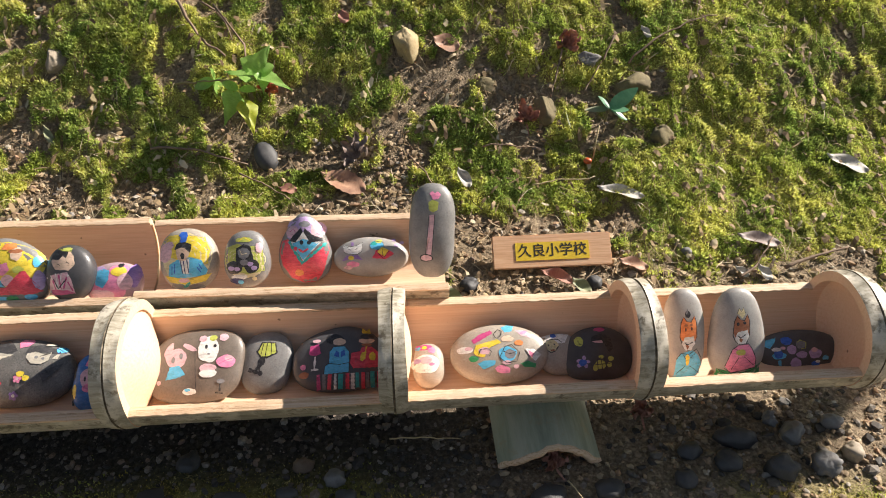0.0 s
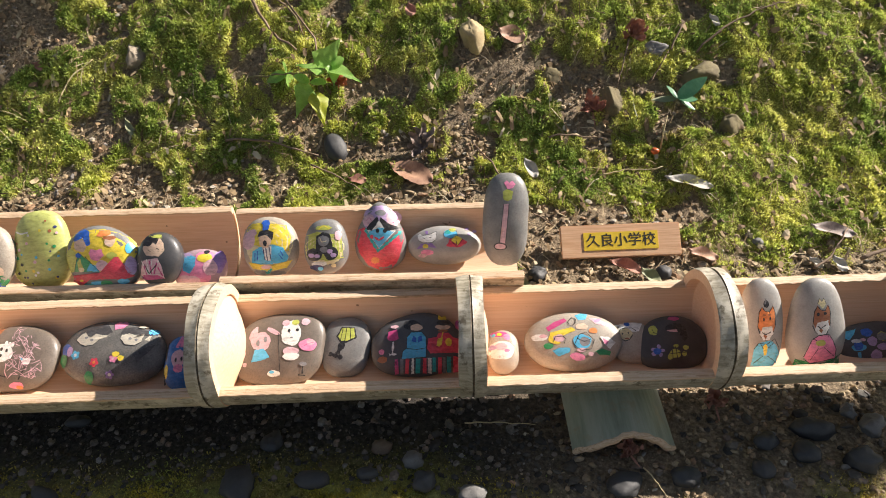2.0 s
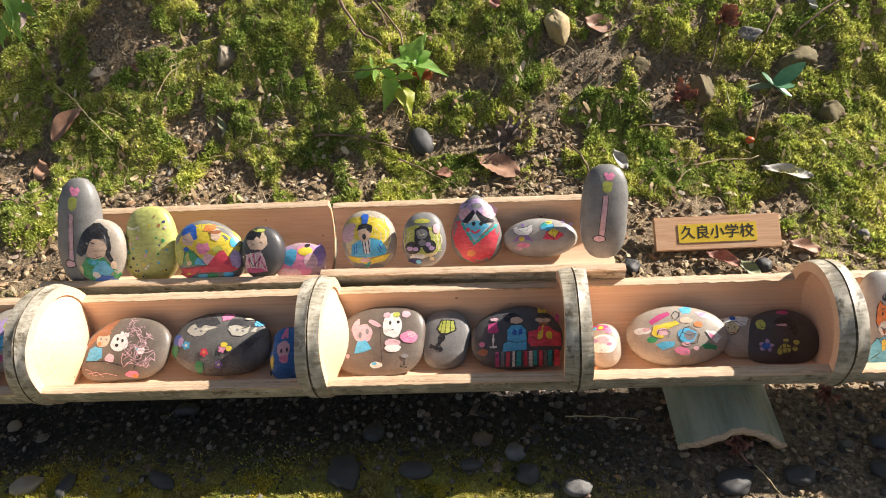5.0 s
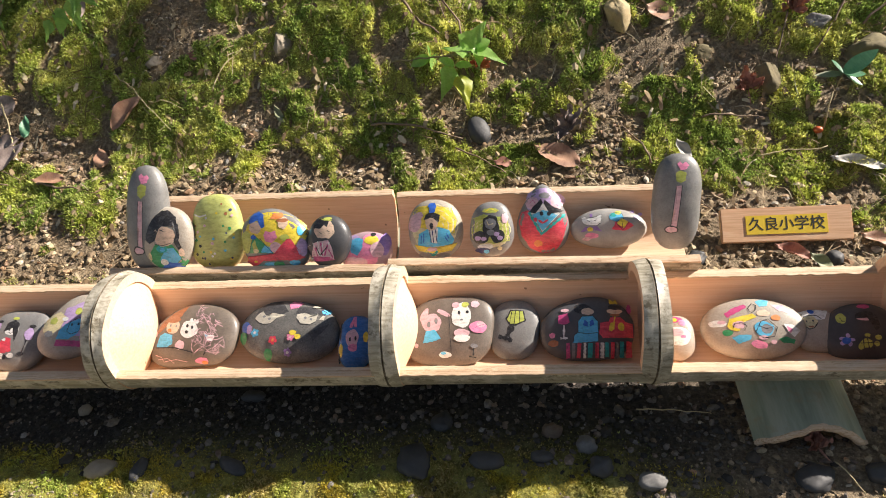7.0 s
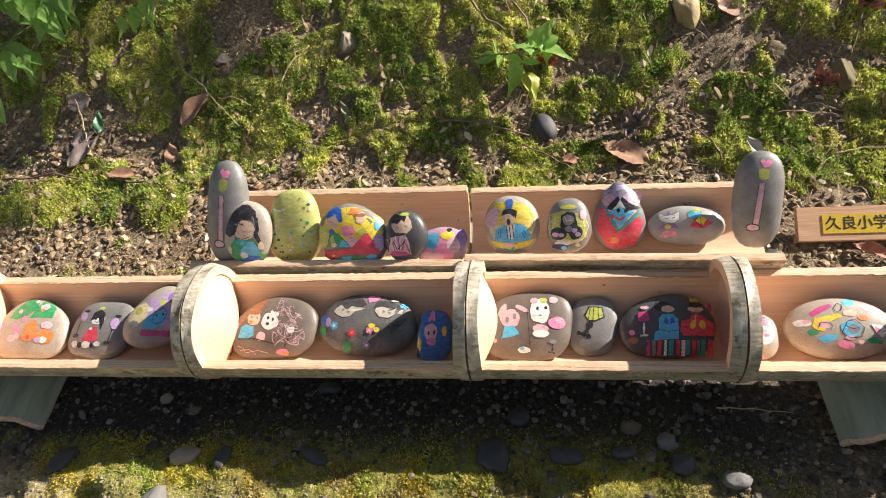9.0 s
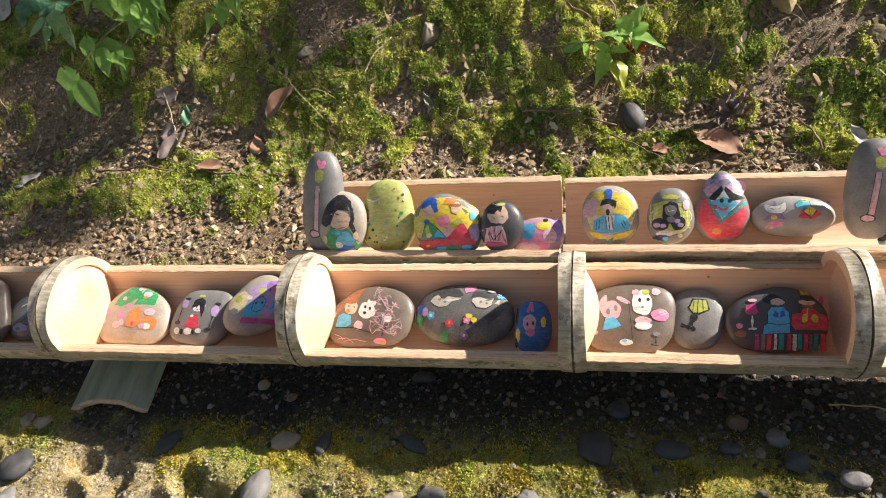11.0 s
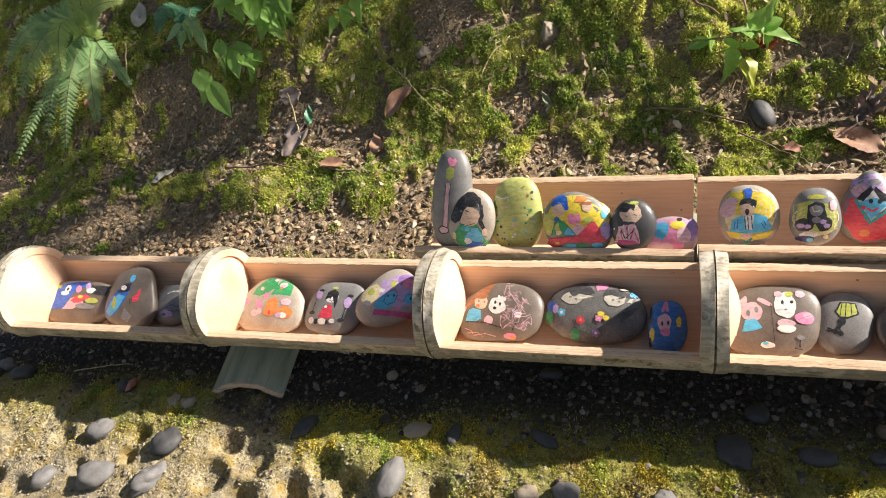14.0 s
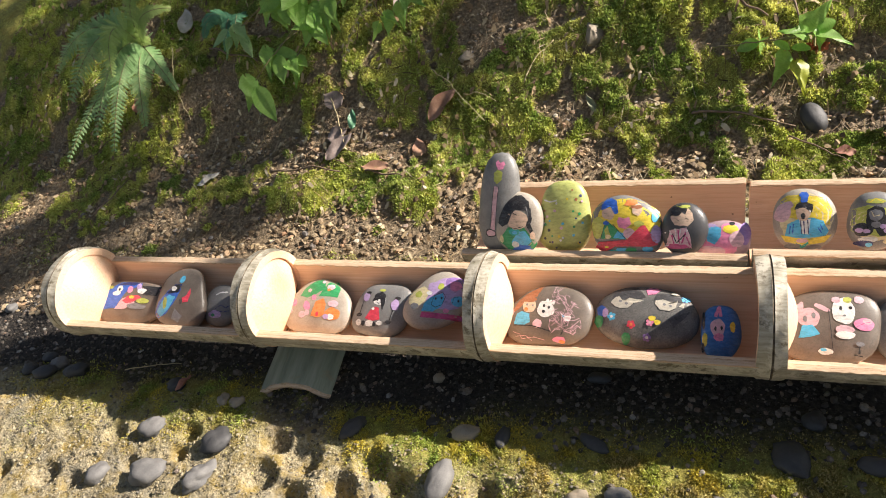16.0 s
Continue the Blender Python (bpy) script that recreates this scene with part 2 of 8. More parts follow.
def ground_z(x, y):
    z = base_z(y)
    near = smooth(6, 2, np.abs(x + 0.5) + np.abs(y - 0.8))
    m = moss_mask(x, y)
    bank = smooth(0.85, 1.1, y)
    z = z + near * (bank * (0.014 * fbm(x, y, 4.5, 3, 61) + 0.008 * fbm(x, y, 10, 2, 69)) + 0.003 * fbm(x, y, 30, 3, 62))
    z = z + near * 0.014 * cushion(x, y)
    hump = 1 - np.abs(fbm(x, y, 13, 2, 63)) * 2.4
    tuft = 1 - np.abs(fbm(x, y, 34, 2, 73)) * 2.2
    z = z + near * m * (0.004 + bank * (0.006 * np.clip(hump, 0, 1) * (0.45 + 0.55 * smooth(-0.3, 0.3, fbm(x, y, 5, 2, 66))) + 0.0035 * np.clip(tuft, 0, 1)) + 0.0045 * fbm(x, y, 75, 2, 64))
    c = concrete_mask(x, y)
    z = z + near * c * (0.006 + 0.0025 * fbm(x, y, 9, 3, 65) + 0.003 * fbm(x, y, 42, 2, 67) - 0.004 * smooth(0.25, 0.6, fbm(x, y, 24, 2, 68)) + 0.002 * fbm(x, y, 120, 2, 70))
    for px, py, r, d in PITS:
        q = ((x - px) / (1.25 * r)) ** 2 + ((y - py) / (1.05 * r)) ** 2
        z = z - c * 1.1 * d * np.exp(-q ** 3 * 0.6)
    return z


class Lookup:
    """A field sampled once over the part that the camera sees, read back by interpolation."""

    def __init__(self, field, x0=-2.42, x1=1.05, y0=-0.1, y1=1.82, step=0.0028):
        self.x0, self.y0, self.k = x0, y0, 1 / step
        X, Y = np.meshgrid(np.arange(x0, x1, step), np.arange(y0, y1, step))
        self.f = field(X, Y)

    def __call__(self, x, y):
        h, w = self.f.shape
        u, v = np.clip((x - self.x0) * self.k, 0, w - 1.001), np.clip((y - self.y0) * self.k, 0, h - 1.001)
        i, j = u.astype(np.int64), v.astype(np.int64)
        u, v = u - i, v - j
        f = self.f
        return (f[j, i] * (1 - u) + f[j, i + 1] * u) * (1 - v) + (f[j + 1, i] * (1 - u) + f[j + 1, i + 1] * u) * v


FAST_Z, FAST_MOSS, FAST_CONCRETE = Lookup(ground_z), Lookup(moss_mask), Lookup(concrete_mask)


def axis_points(a, b, step, far):
    core = np.arange(a, b, step)
    out, d = [], step
    p = b
    while p < far:
        out.append(p)
        d *= 1.22
        p += d
    lo, d, p = [], step, a - step
    while p > -far:
        lo.append(p)
        d *= 1.22
        p -= d
    return np.array(lo[::-1] + list(core) + out)


def ground_material():
    m, nt, b = material("ground_soil_moss_concrete", 0.9)
    at = nt.nodes.new("ShaderNodeAttribute")
    at.attribute_name = "cover"
    sep = nt.nodes.new("ShaderNodeSeparateColor")
    nt.links.new(at.outputs["Color"], sep.inputs[0])
    fine = noise_tex(nt, 160, 5, 0.7, None, 1)
    mid = noise_tex(nt, 35, 5, 0.65, None, 2)
    soil = ramp(nt, fine, [(0.3, (0.07, 0.05, 0.03)), (0.5, (0.21, 0.155, 0.095)), (0.7, (0.44, 0.34, 0.22))])
    dry = ramp(nt, fine, [(0.3, (0.18, 0.135, 0.08)), (0.6, (0.44, 0.34, 0.215))])
    soil = mix(nt, ramp(nt, mid, [(0.45, (0, 0, 0)), (0.7, (0.6, 0.6, 0.6))]), soil, dry)
    # near-black soil colour paints in the shade under the trough
    shaded_soil = ramp(nt, fine, [(0.32, (0.012, 0.010, 0.008)), (0.5, (0.035, 0.029, 0.024)), (0.7, (0.085, 0.07, 0.056))])
    soil = mix(nt, sep.outputs[2], soil, shaded_soil)
    moss = ramp(nt, fine, [(0.3, (0.13, 0.125, 0.03)), (0.5, (0.32, 0.31, 0.065)), (0.72, (0.54, 0.50, 0.13))])
    moss = mix(nt, ramp(nt, mid, [(0.45, (0, 0, 0)), (0.72, (0.7, 0.7, 0.7))]), moss, (0.22, 0.15, 0.03))
    moss = mix(nt, ramp(nt, noise_tex(nt, 24, 4, 0.6, None, 17), [(0.36, (0.3, 0.3, 0.3)), (0.48, (0, 0, 0))]), moss, (0.09, 0.08, 0.025))
    conc = ramp(nt, fine, [(0.3, (0.12, 0.094, 0.05)), (0.46, (0.34, 0.28, 0.16)), (0.66, (0.58, 0.50, 0.33))])
    conc = mix(nt, ramp(nt, noise_tex(nt, 420, 3, 0.7, None, 5), [(0.36, (0.8, 0.8, 0.8)), (0.46, (0, 0, 0))]), conc, (0.11, 0.10, 0.085))
    conc = mix(nt, ramp(nt, mid, [(0.46, (0, 0, 0)), (0.62, (0.75, 0.75, 0.75))]), conc, (0.34, 0.235, 0.045))
    conc = mix(nt, ramp(nt, noise_tex(nt, 13, 4, 0.65, None, 23), [(0.50, (0, 0, 0)), (0.66, (0.6, 0.6, 0.6))]), conc, (0.20, 0.19, 0.16))
    c = mix(nt, sep.outputs[1], soil, conc)
    c = mix(nt, sep.outputs[0], c, moss)
    nt.links.new(c, b.inputs["Base Color"])
    nt.links.new(bump(nt, fine, 1.0, 0.006), b.inputs["Normal"])
    return m


def build_ground():
    xs, ys = axis_points(-2.35, 1.0, 0.0065, 700), axis_points(-0.05, 1.75, 0.0065, 700)
    # closer rows and columns over the pitted concrete
    xs = np.unique(np.concatenate([xs, xs[(xs > -1.65) & (xs < -0.5)] + 0.0032]))
    ys = np.unique(np.concatenate([ys, ys[(ys > 0.32) & (ys < 0.50)] + 0.0032]))
    X, Y = np.meshgrid(xs, ys)
    Z = ground_z(X, Y)
    V = np.stack([X, Y, Z], -1).reshape(-1, 3)
    n, k = len(xs), np.arange((len(xs) - 1) * (len(ys) - 1))
    a = (k // (n - 1)) * n + k % (n - 1)
    F = np.stack([a, a + 1, a + n + 1, a + n], -1)
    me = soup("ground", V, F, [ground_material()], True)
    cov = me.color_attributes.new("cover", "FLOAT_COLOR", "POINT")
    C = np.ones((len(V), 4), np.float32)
    # third channel masks the soil that is darkened as the trough's shade
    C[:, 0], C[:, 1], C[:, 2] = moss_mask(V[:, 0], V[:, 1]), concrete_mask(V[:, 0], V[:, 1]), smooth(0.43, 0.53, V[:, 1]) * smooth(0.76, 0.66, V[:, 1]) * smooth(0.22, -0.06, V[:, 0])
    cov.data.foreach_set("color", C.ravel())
    return tagged(new("ground", me), "mossy earth bank rising behind pitted pale concrete and dark gravel", "ground", kind="structure")


build_ground()

# ---- bamboo troughs ----
PHI = radians(12)


def axis_low(x):
    """Centre (y, z) and outer radius of the long culm at x."""
    return 0.613 + 0.006 * (x + 0.2), 0.131, 0.0745 - 0.003 * (x + 0.2)


WALL = 0.0115


def half_tube(x0, x1, axis, phi, wall, seed, n=30, nx=60, ragged=0.0015):
    """Half of a culm below a cut plane that tilts by phi, with its wall's thickness."""
    V, F, S = [], [], []
    r = random.Random(seed)
    for i in range(nx + 1):
        x = x0 + (x1 - x0) * i / nx
        cy, cz, R = axis(x)
        wob = ragged * (vnoise(np.array([x * 9.0]), np.array([seed * 1.7]))[0] + 0.4 * r.uniform(-1, 1))
        for j in range(n + 1):
            a = math.pi + phi + math.pi * j / n
            lift = wob / R if j in (0, n) else 0
            a += -lift if j == 0 else lift
            V.append((x, cy + R * math.cos(a), cz + R * math.sin(a)))
        for j in range(n + 1):
            a = math.pi + phi + math.pi * j / n
            a += (-wob / R if j == 0 else wob / R) if j in (0, n) else 0
            rr = R - wall
            V.append((x, cy + rr * math.cos(a), cz + rr * math.sin(a)))
    row = 2 * (n + 1)
    for i in range(nx):
        p, q = i * row, (i + 1) * row
        for j in range(n):
            F.append((p + j, p + j + 1, q + j + 1, q + j)), S.append(1)
            F.append((p + n + 1 + j, q + n + 1 + j, q + n + 2 + j, p + n + 2 + j)), S.append(0)
        F.append((p, q, q + n + 1, p + n + 1)), S.append(0)
        F.append((p + n, p + 2 * n + 1, q + 2 * n + 1, q + n)), S.append(0)
    e = nx * row
    for j in range(n):
        F.append((j, n + 1 + j, n + 2 + j, j + 1)), S.append(0)
        F.append((e + j, e + j + 1, e + n + 2 + j, e + n + 1 + j)), S.append(0)
    me = mesh_of("culm", V, F, [WOOD, BARK], S)
    sharpen(me)
    return me


def rim_material():
    m, nt, b = material("sawn_bamboo_edge", 0.65)
    line = noise_tex(nt, 60, 5, 0.75, (0.10, 9, 9), 2)
    fleck = noise_tex(nt, 40, 4, 0.65, (0.5, 3, 3), 6)
    c = ramp(nt, line, [(0.34, (0.34, 0.20, 0.10)), (0.46, (0.60, 0.42, 0.27)), (0.6, (0.70, 0.54, 0.38))])
    c = mix(nt, ramp(nt, fleck, [(0.58, (0, 0, 0)), (0.72, (0.5, 0.5, 0.5))]), c, (0.42, 0.27, 0.14))
    nt.links.new(c, b.inputs["Base Color"])
    nt.links.new(bump(nt, line, 0.5, 0.001), b.inputs["Normal"])
    return m


RIM = rim_material()


def cut_rim(x0, x1, axis, phi, wall, side, seed):
    """The frayed fibres along one sawn edge of a culm; side -1 is the front edge, 1 the back."""
    V, F, nx = [], [], max(12, int((x1 - x0) / 0.006))
    r = random.Random(seed)
    for i in range(nx + 1):
        x = x0 + (x1 - x0) * i / nx
        cy, cz, R = axis(x)
        e = r.uniform(-0.0007, 0.0007)
        for q, t in ((R - wall - 0.0004 + e, -0.0012), (R - wall - 0.0004 + e, 0.0016 + 0.7 * e), (R - 0.5 * wall, 0.0026 + r.uniform(-0.0006, 0.0006)), (R + 0.0003 + e, 0.0012 + r.uniform(-0.0006, 0.0006)), (R + 0.0003, -0.0012)):
            V.append((x, cy + side * q * math.cos(phi) - t * math.sin(phi), cz + side * q * math.sin(phi) + t * math.cos(phi)))
    for i in range(nx):
        for j in range(5):
            a, b = i * 5 + j, i * 5 + (j + 1) % 5
            F.append((a, b, b + 5, a + 5) if side < 0 else (a + 5, b + 5, b, a))
    F += [(0, 1, 2, 3, 4), tuple(nx * 5 + j for j in (4, 3, 2, 1, 0))]
    me = mesh_of("cut_rim", V, F, [RIM])
    sharpen(me, 50)
    return me


def sharpen(me, deg=35):
    me.set_sharp_from_angle(angle=radians(deg))


TOP = 0.92


def arch(cz, rr, a):
    """Height on the ring, whose top is a little flattened."""
    return cz + rr * math.sin(a) * (TOP if math.sin(a) > 0 else 1)


def node_ring(x, seed, width=0.031):
    """The full ring left standing at a node: a swollen ridge with a groove, wood on its cut sides."""
    cy, cz, R = axis_low(x)
    r = random.Random(seed)
    prof = [(-0.5, 0.0012), (-0.42, 0.0022), (-0.20, 0.0030), (-0.02, 0.0056), (0.02, 0.0028), (0.06, 0.0057), (0.20, 0.0036), (0.40, 0.0022), (0.5, 0.0012)]
    V, F, S, n = [], [], [], 56
    skew = r.uniform(-0.05, 0.05)
    for k in range(n):
        a = 2 * math.pi * k / n
        w = width * (1 + 0.06 * math.sin(3 * a + seed))
        for u, d in prof:
            rr = R + 0.6 * d + 0.0009 * math.sin(5 * a + 9 * u + seed)
            V.append((x + u * w + skew * R * 0.3 * math.cos(a), cy + rr * math.cos(a), arch(cz, rr, a)))
        for u in (0.5, 0.25, -0.25, -0.5):
            rr = R - WALL - 0.0003
            V.append((x + u * w + skew * R * 0.3 * math.cos(a), cy + rr * math.cos(a), arch(cz, rr, a)))
    m = len(prof) + 4
    for k in range(n):
        p, q = k * m, (k + 1) % n * m
        for j in range(m):
            j2 = (j + 1) % m
            F.append((p + j, p + j2, q + j2, q + j)), S.append(2 if j in (3, 4) else 1 if j < len(prof) - 1 else 0)
    me = mesh_of("node_ring", V, F, [WOOD, BARK, SCAR], S)
    sharpen(me, 40)
    return me


def diaphragm(x, seed, dish):
    """The thin dished wall inside a node."""
    cy, cz, R = axis_low(x)
    V, F, n, rings = [], [], 40, 7
    for side in (0, 1):
        for i in range(rings + 1):
            s = i / rings
            for k in range(n):
                a = 2 * math.pi * k / n
                rr = (R - WALL + 0.001) * s
                V.append((x + 0.004 + (0.0018 if side else -0.0018) + 0.005 * (s ** 8 if side else -s ** 8) + dish * (1 - s ** 2), cy + rr * math.cos(a), arch(cz, rr, a)))
    off = (rings + 1) * n
    for i in range(rings):
        for k in range(n):
            k2 = (k + 1) % n
            F.append((i * n + k, (i + 1) * n + k, (i + 1) * n + k2, i * n + k2))
            F.append((off + i * n + k, off + i * n + k2, off + (i + 1) * n + k2, off + (i + 1) * n + k))
    return mesh_of("diaphragm", V, F, [WOOD])


NODES = [-1.443, -1.052, -0.685, -0.331, -0.020, 0.275, 0.545]
trough = thing("bamboo_trough", "long pale bamboo culm with windows cut between its grey node rings", "bamboo trough")
part("culm", half_tube(NODES[0] - 0.018, NODES[-1] + 0.018, axis_low, PHI, WALL, 3, nx=160), trough)
for k, x in enumerate(NODES):
    part("node_ring", node_ring(x, k + 1), trough, "weathered grey node ring")
    if k:
        for side in (-1, 1):
            part("cut_rim", cut_rim(NODES[k - 1] + 0.013, x - 0.013, axis_low, PHI, WALL, side, 20 * k + side), trough, "frayed sawn bamboo edge")
    part("diaphragm", diaphragm(x, k, (0.024, 0.026, 0.026, 0.026, 0.016, 0.012, 0.010)[k]), trough)


def axis_right(x):
    s = (x + 0.35) / 0.40
    return 0.767 - 0.022 * s, 0.171 + 0.011 * s, 0.0685


def axis_left(x):
    s = (x + 0.755) / 0.40
    return 0.777 - 0.009 * s, 0.165 + 0.003 * s, 0.0700


upper_right = thing("split_bamboo_half", "split half of pale bamboo holding painted stones, behind the long trough", "bamboo trough", "upper bamboo halves")
part("culm", half_tube(-0.347, 0.052, axis_right, radians(13), 0.010, 5, nx=40), upper_right)
for side in (-1, 1):
    part("cut_rim", cut_rim(-0.346, 0.051, axis_right, radians(13), 0.010, side, 200 + side), upper_right, "frayed sawn bamboo edge")
upper_left = thing("split_bamboo_half", "split half of pale bamboo holding painted stones, behind the long trough", "bamboo trough", "upper bamboo halves")
part("culm", half_tube(-0.755, -0.352, axis_left, radians(19), 0.010, 8, nx=40), upper_left)
for side in (-1, 1):
    part("cut_rim", cut_rim(-0.754, -0.353, axis_left, radians(19), 0.010, side, 210 + side), upper_left, "frayed sawn bamboo edge")


# ---- painted stones ----
class Stone:
    """A river stone: an outline in the plane of its face, a pillow's depth, and paint laid on its front."""

    def __init__(self, w, h, depth, seed, power=2.3, egg=0.0, lean=0.0, lumps=0.04, flat=0.75, base=None):
        self.base = base or power
        self.a, self.b, self.d, self.p, self.egg, self.lean, self.e = w / 2, h / 2, depth / 2, power, egg, lean, flat
        r = random.Random(seed)
        self.lump = [(lumps * r.uniform(0.3, 1) / (k - 1), k, r.uniform(0, 6.28)) for k in (2, 3, 4, 5)]

    def radius(self, t):
        c, s = math.cos(t), math.sin(t)
        a = self.a * (1 + self.egg * s)
        p = self.base if s < 0 else self.p
        r = (abs(c / a) ** p + abs(s / self.b) ** p) ** (-1 / p)
        return r * (1 + sum(m * math.cos(k * t + f) for m, k, f in self.lump))

    def front(self, u, v, lift=0.0):
        u0 = u - self.lean * v
        t = math.atan2(v, u0)
        q = min(math.hypot(u0, v) / self.radius(t), 0.999)
        return Vector((u, v, self.d * math.cos(math.asin(q)) ** self.e + lift))

    def mesh(self, mat, n=44, rings=12):
        V, F = [], []
        for side in (1, -1):
            for i in range(rings):
                s = i / rings * math.pi / 2
                for k in range(n):
                    t = 2 * math.pi * k / n
                    q = self.radius(t) * math.sin(s)
                    v = q * math.sin(t)
                    V.append((q * math.cos(t) + self.lean * v, v, side * self.d * math.cos(s) ** self.e))
        rim = len(V)
        for k in range(n):
            t = 2 * math.pi * k / n
            q = self.radius(t)
            V.append((q * math.cos(t) + self.lean * q * math.sin(t), q * math.sin(t), 0))
        for side in (0, 1):
            o = side * rings * n
            for i in range(rings):
                for k in range(n):
                    k2 = (k + 1) % n
                    a, b = o + i * n + k, o + i * n + k2
                    c, d = (rim + k2, rim + k) if i == rings - 1 else (o + (i + 1) * n + k2, o + (i + 1) * n + k)
                    F.append((a, d, c, b) if side == 0 else (a, b, c, d))
        return mesh_of("stone_body", V, F, [mat])


LIFT = 0.00012


class Brush:
    """Collects patches of paint, by colour, in units of half the stone's width and height."""

    def __init__(self, stone, ink=0.0007):
        self.s, self.n, self.out, self.ink = stone, 0, [], ink

    def _add(self, col, V, F, slots=None):
        self.n += 1
        self.out.append((col, [self.s.front(u, v, LIFT + 0.000035 * self.n) for u, v in V], F, slots))

    def shape(self, col, pts, ink=None):
        """A filled shape through its corners, seen whole from its middle."""
        ink = self.ink if ink is None else ink
        P = [(x * self.s.a, y * self.s.b) for x, y in pts]
        D = []
        for (x0, y0), (x1, y1) in zip(P, P[1:] + P[:1]):
            k = max(1, int(math.hypot(x1 - x0, y1 - y0) / 0.0022))
            D += [(x0 + (x1 - x0) * i / k, y0 + (y1 - y0) * i / k) for i in range(k)]
        cx, cy = sum(p[0] for p in P) / len(P), sum(p[1] for p in P) / len(P)
        size = max(abs(x - cx) + abs(y - cy) for x, y in D)
        j = min(0.00035, 0.03 * size)
        D = [(x + j * math.sin(2100 * x + 1300 * y + cx * 900), y + j * math.sin(1700 * y - 1900 * x + cy * 700)) for x, y in D]
        n, rings = len(D), 5
        V = [(cx, cy)] + [(cx + (x - cx) * i / rings, cy + (y - cy) * i / rings) for i in range(1, rings + 1) for x, y in D]
        F = [(0, 1 + k, 1 + (k + 1) % n) for k in range(n)]
        for i in range(rings - 1):
            o = 1 + i * n
            F += [(o + k, o + n + k, o + n + (k + 1) % n, o + (k + 1) % n) for k in range(n)]
        slots = [0] * len(F)
        if ink and max(abs(x - cx) + abs(y - cy) for x, y in D) > 0.0055:
            o = 1 + (rings - 1) * n
            e = len(V)
            for k, (x, y) in enumerate(D):
                q = math.hypot(x - cx, y - cy) or 1
                w = ink * (0.75 + 0.4 * math.sin(2.3 * k + 400 * cx))
                V.append((cx + (x - cx) * (1 + w / q), cy + (y - cy) * (1 + w / q)))
            F += [(o + k, e + k, e + (k + 1) % n, o + (k + 1) % n) for k in range(n)]
            slots += [1] * n
        self._add(col, V, F, slots)

    def oval(self, col, cx, cy, rx, ry, turn=0, rough=0.06):
        c, s = math.cos(radians(turn)), math.sin(radians(turn))
        pts = []
        for k in range(22):
            t = 2 * math.pi * k / 22
            q = 1 + 0.6 * rough * math.sin(3 * t + 7 * cx + 5 * cy) + 0.5 * rough * math.sin(5 * t + 3 * cy)
            x, y = rx * q * math.cos(t), ry * q * math.sin(t)
            pts.append((cx + c * x - s * y * self.s.b / self.s.a, cy + s * x * self.s.a / self.s.b + c * y))
        self.shape(col, pts)

    def line(self, col, pts, width=0.0016):
        P = [(x * self.s.a, y * self.s.b) for x, y in pts]
        D = []
        for (x0, y0), (x1, y1) in zip(P, P[1:]):
            k = max(1, int(math.hypot(x1 - x0, y1 - y0) / 0.003))
            D += [(x0 + (x1 - x0) * i / k, y0 + (y1 - y0) * i / k) for i in range(k)]
        D.append(P[-1])
        V, F = [], []
        for i, (x, y) in enumerate(D):
            a, b = D[max(i - 1, 0)], D[min(i + 1, len(D) - 1)]
            dx, dy = b[0] - a[0], b[1] - a[1]
            q = math.hypot(dx, dy) or 1
            w = width / 2 * (0.8 + 0.35 * math.sin(1.9 * i + x * 300))
            V += [(x - dy / q * w, y + dx / q * w), (x + dy / q * w, y - dx / q * w)]
        F = [(2 * i, 2 * i + 1, 2 * i + 3, 2 * i + 2) for i in range(len(D) - 1)]
        self._add(col, V, F)

    def finish(self, parent):
        for col, V, F, slots in self.out:
            part("paint_patch", mesh_of("paint_patch", V, F, [paint(col), paint("black")], slots), parent, col + " paint patch")


def stone_pose(x, y, z, tilt, roll=0, yaw=0):
    """Face up by tilt degrees from facing the path, rolled in its own plane."""
    return Matrix.Translation((x, y, z)) @ Euler((0, 0, radians(yaw))).to_matrix().to_4x4() @ pose(0, 0, 0, 90 - tilt) @ pose(0, 0, 0, 0, 0, roll)


def settle(m, me, axis, wall):
    """Nudges a stone until it just rests on the culm's inner wall."""
    P = [m @ v.co for v in list(me.vertices)[::3]]
    gap = lambda dy, dz: min(axis(p.x)[2] - wall - math.hypot(p.y + dy - axis(p.x)[0], min(0, p.z + dz - axis(p.x)[1])) for p in P)
    tries = [(dy / 1000, dz / 1000) for dy in range(-12, 13, 3) for dz in range(-16, 17, 2)]
    dy, dz = min(tries, key=lambda d: abs(gap(*d) + 0.0008) * 6 + math.hypot(*d))
    return Matrix.Translation((0, dy, dz)) @ m


GREY = stone_material("grey_stone", (0.15, 0.148, 0.145), (0.28, 0.275, 0.265), speck=0.45)
DARK = stone_material("dark_stone", (0.05, 0.05, 0.055), (0.11, 0.11, 0.115))
PALE = stone_material("pale_stone", (0.30, 0.255, 0.205), (0.50, 0.45, 0.38), speck=0.45)
BROWN = stone_material("brown_grey_stone", (0.112, 0.090, 0.073), (0.206, 0.172, 0.142), speck=0.5)
SPECK = stone_material("speckled_stone", (0.07, 0.07, 0.068), (0.25, 0.24, 0.22), speck=0.8)


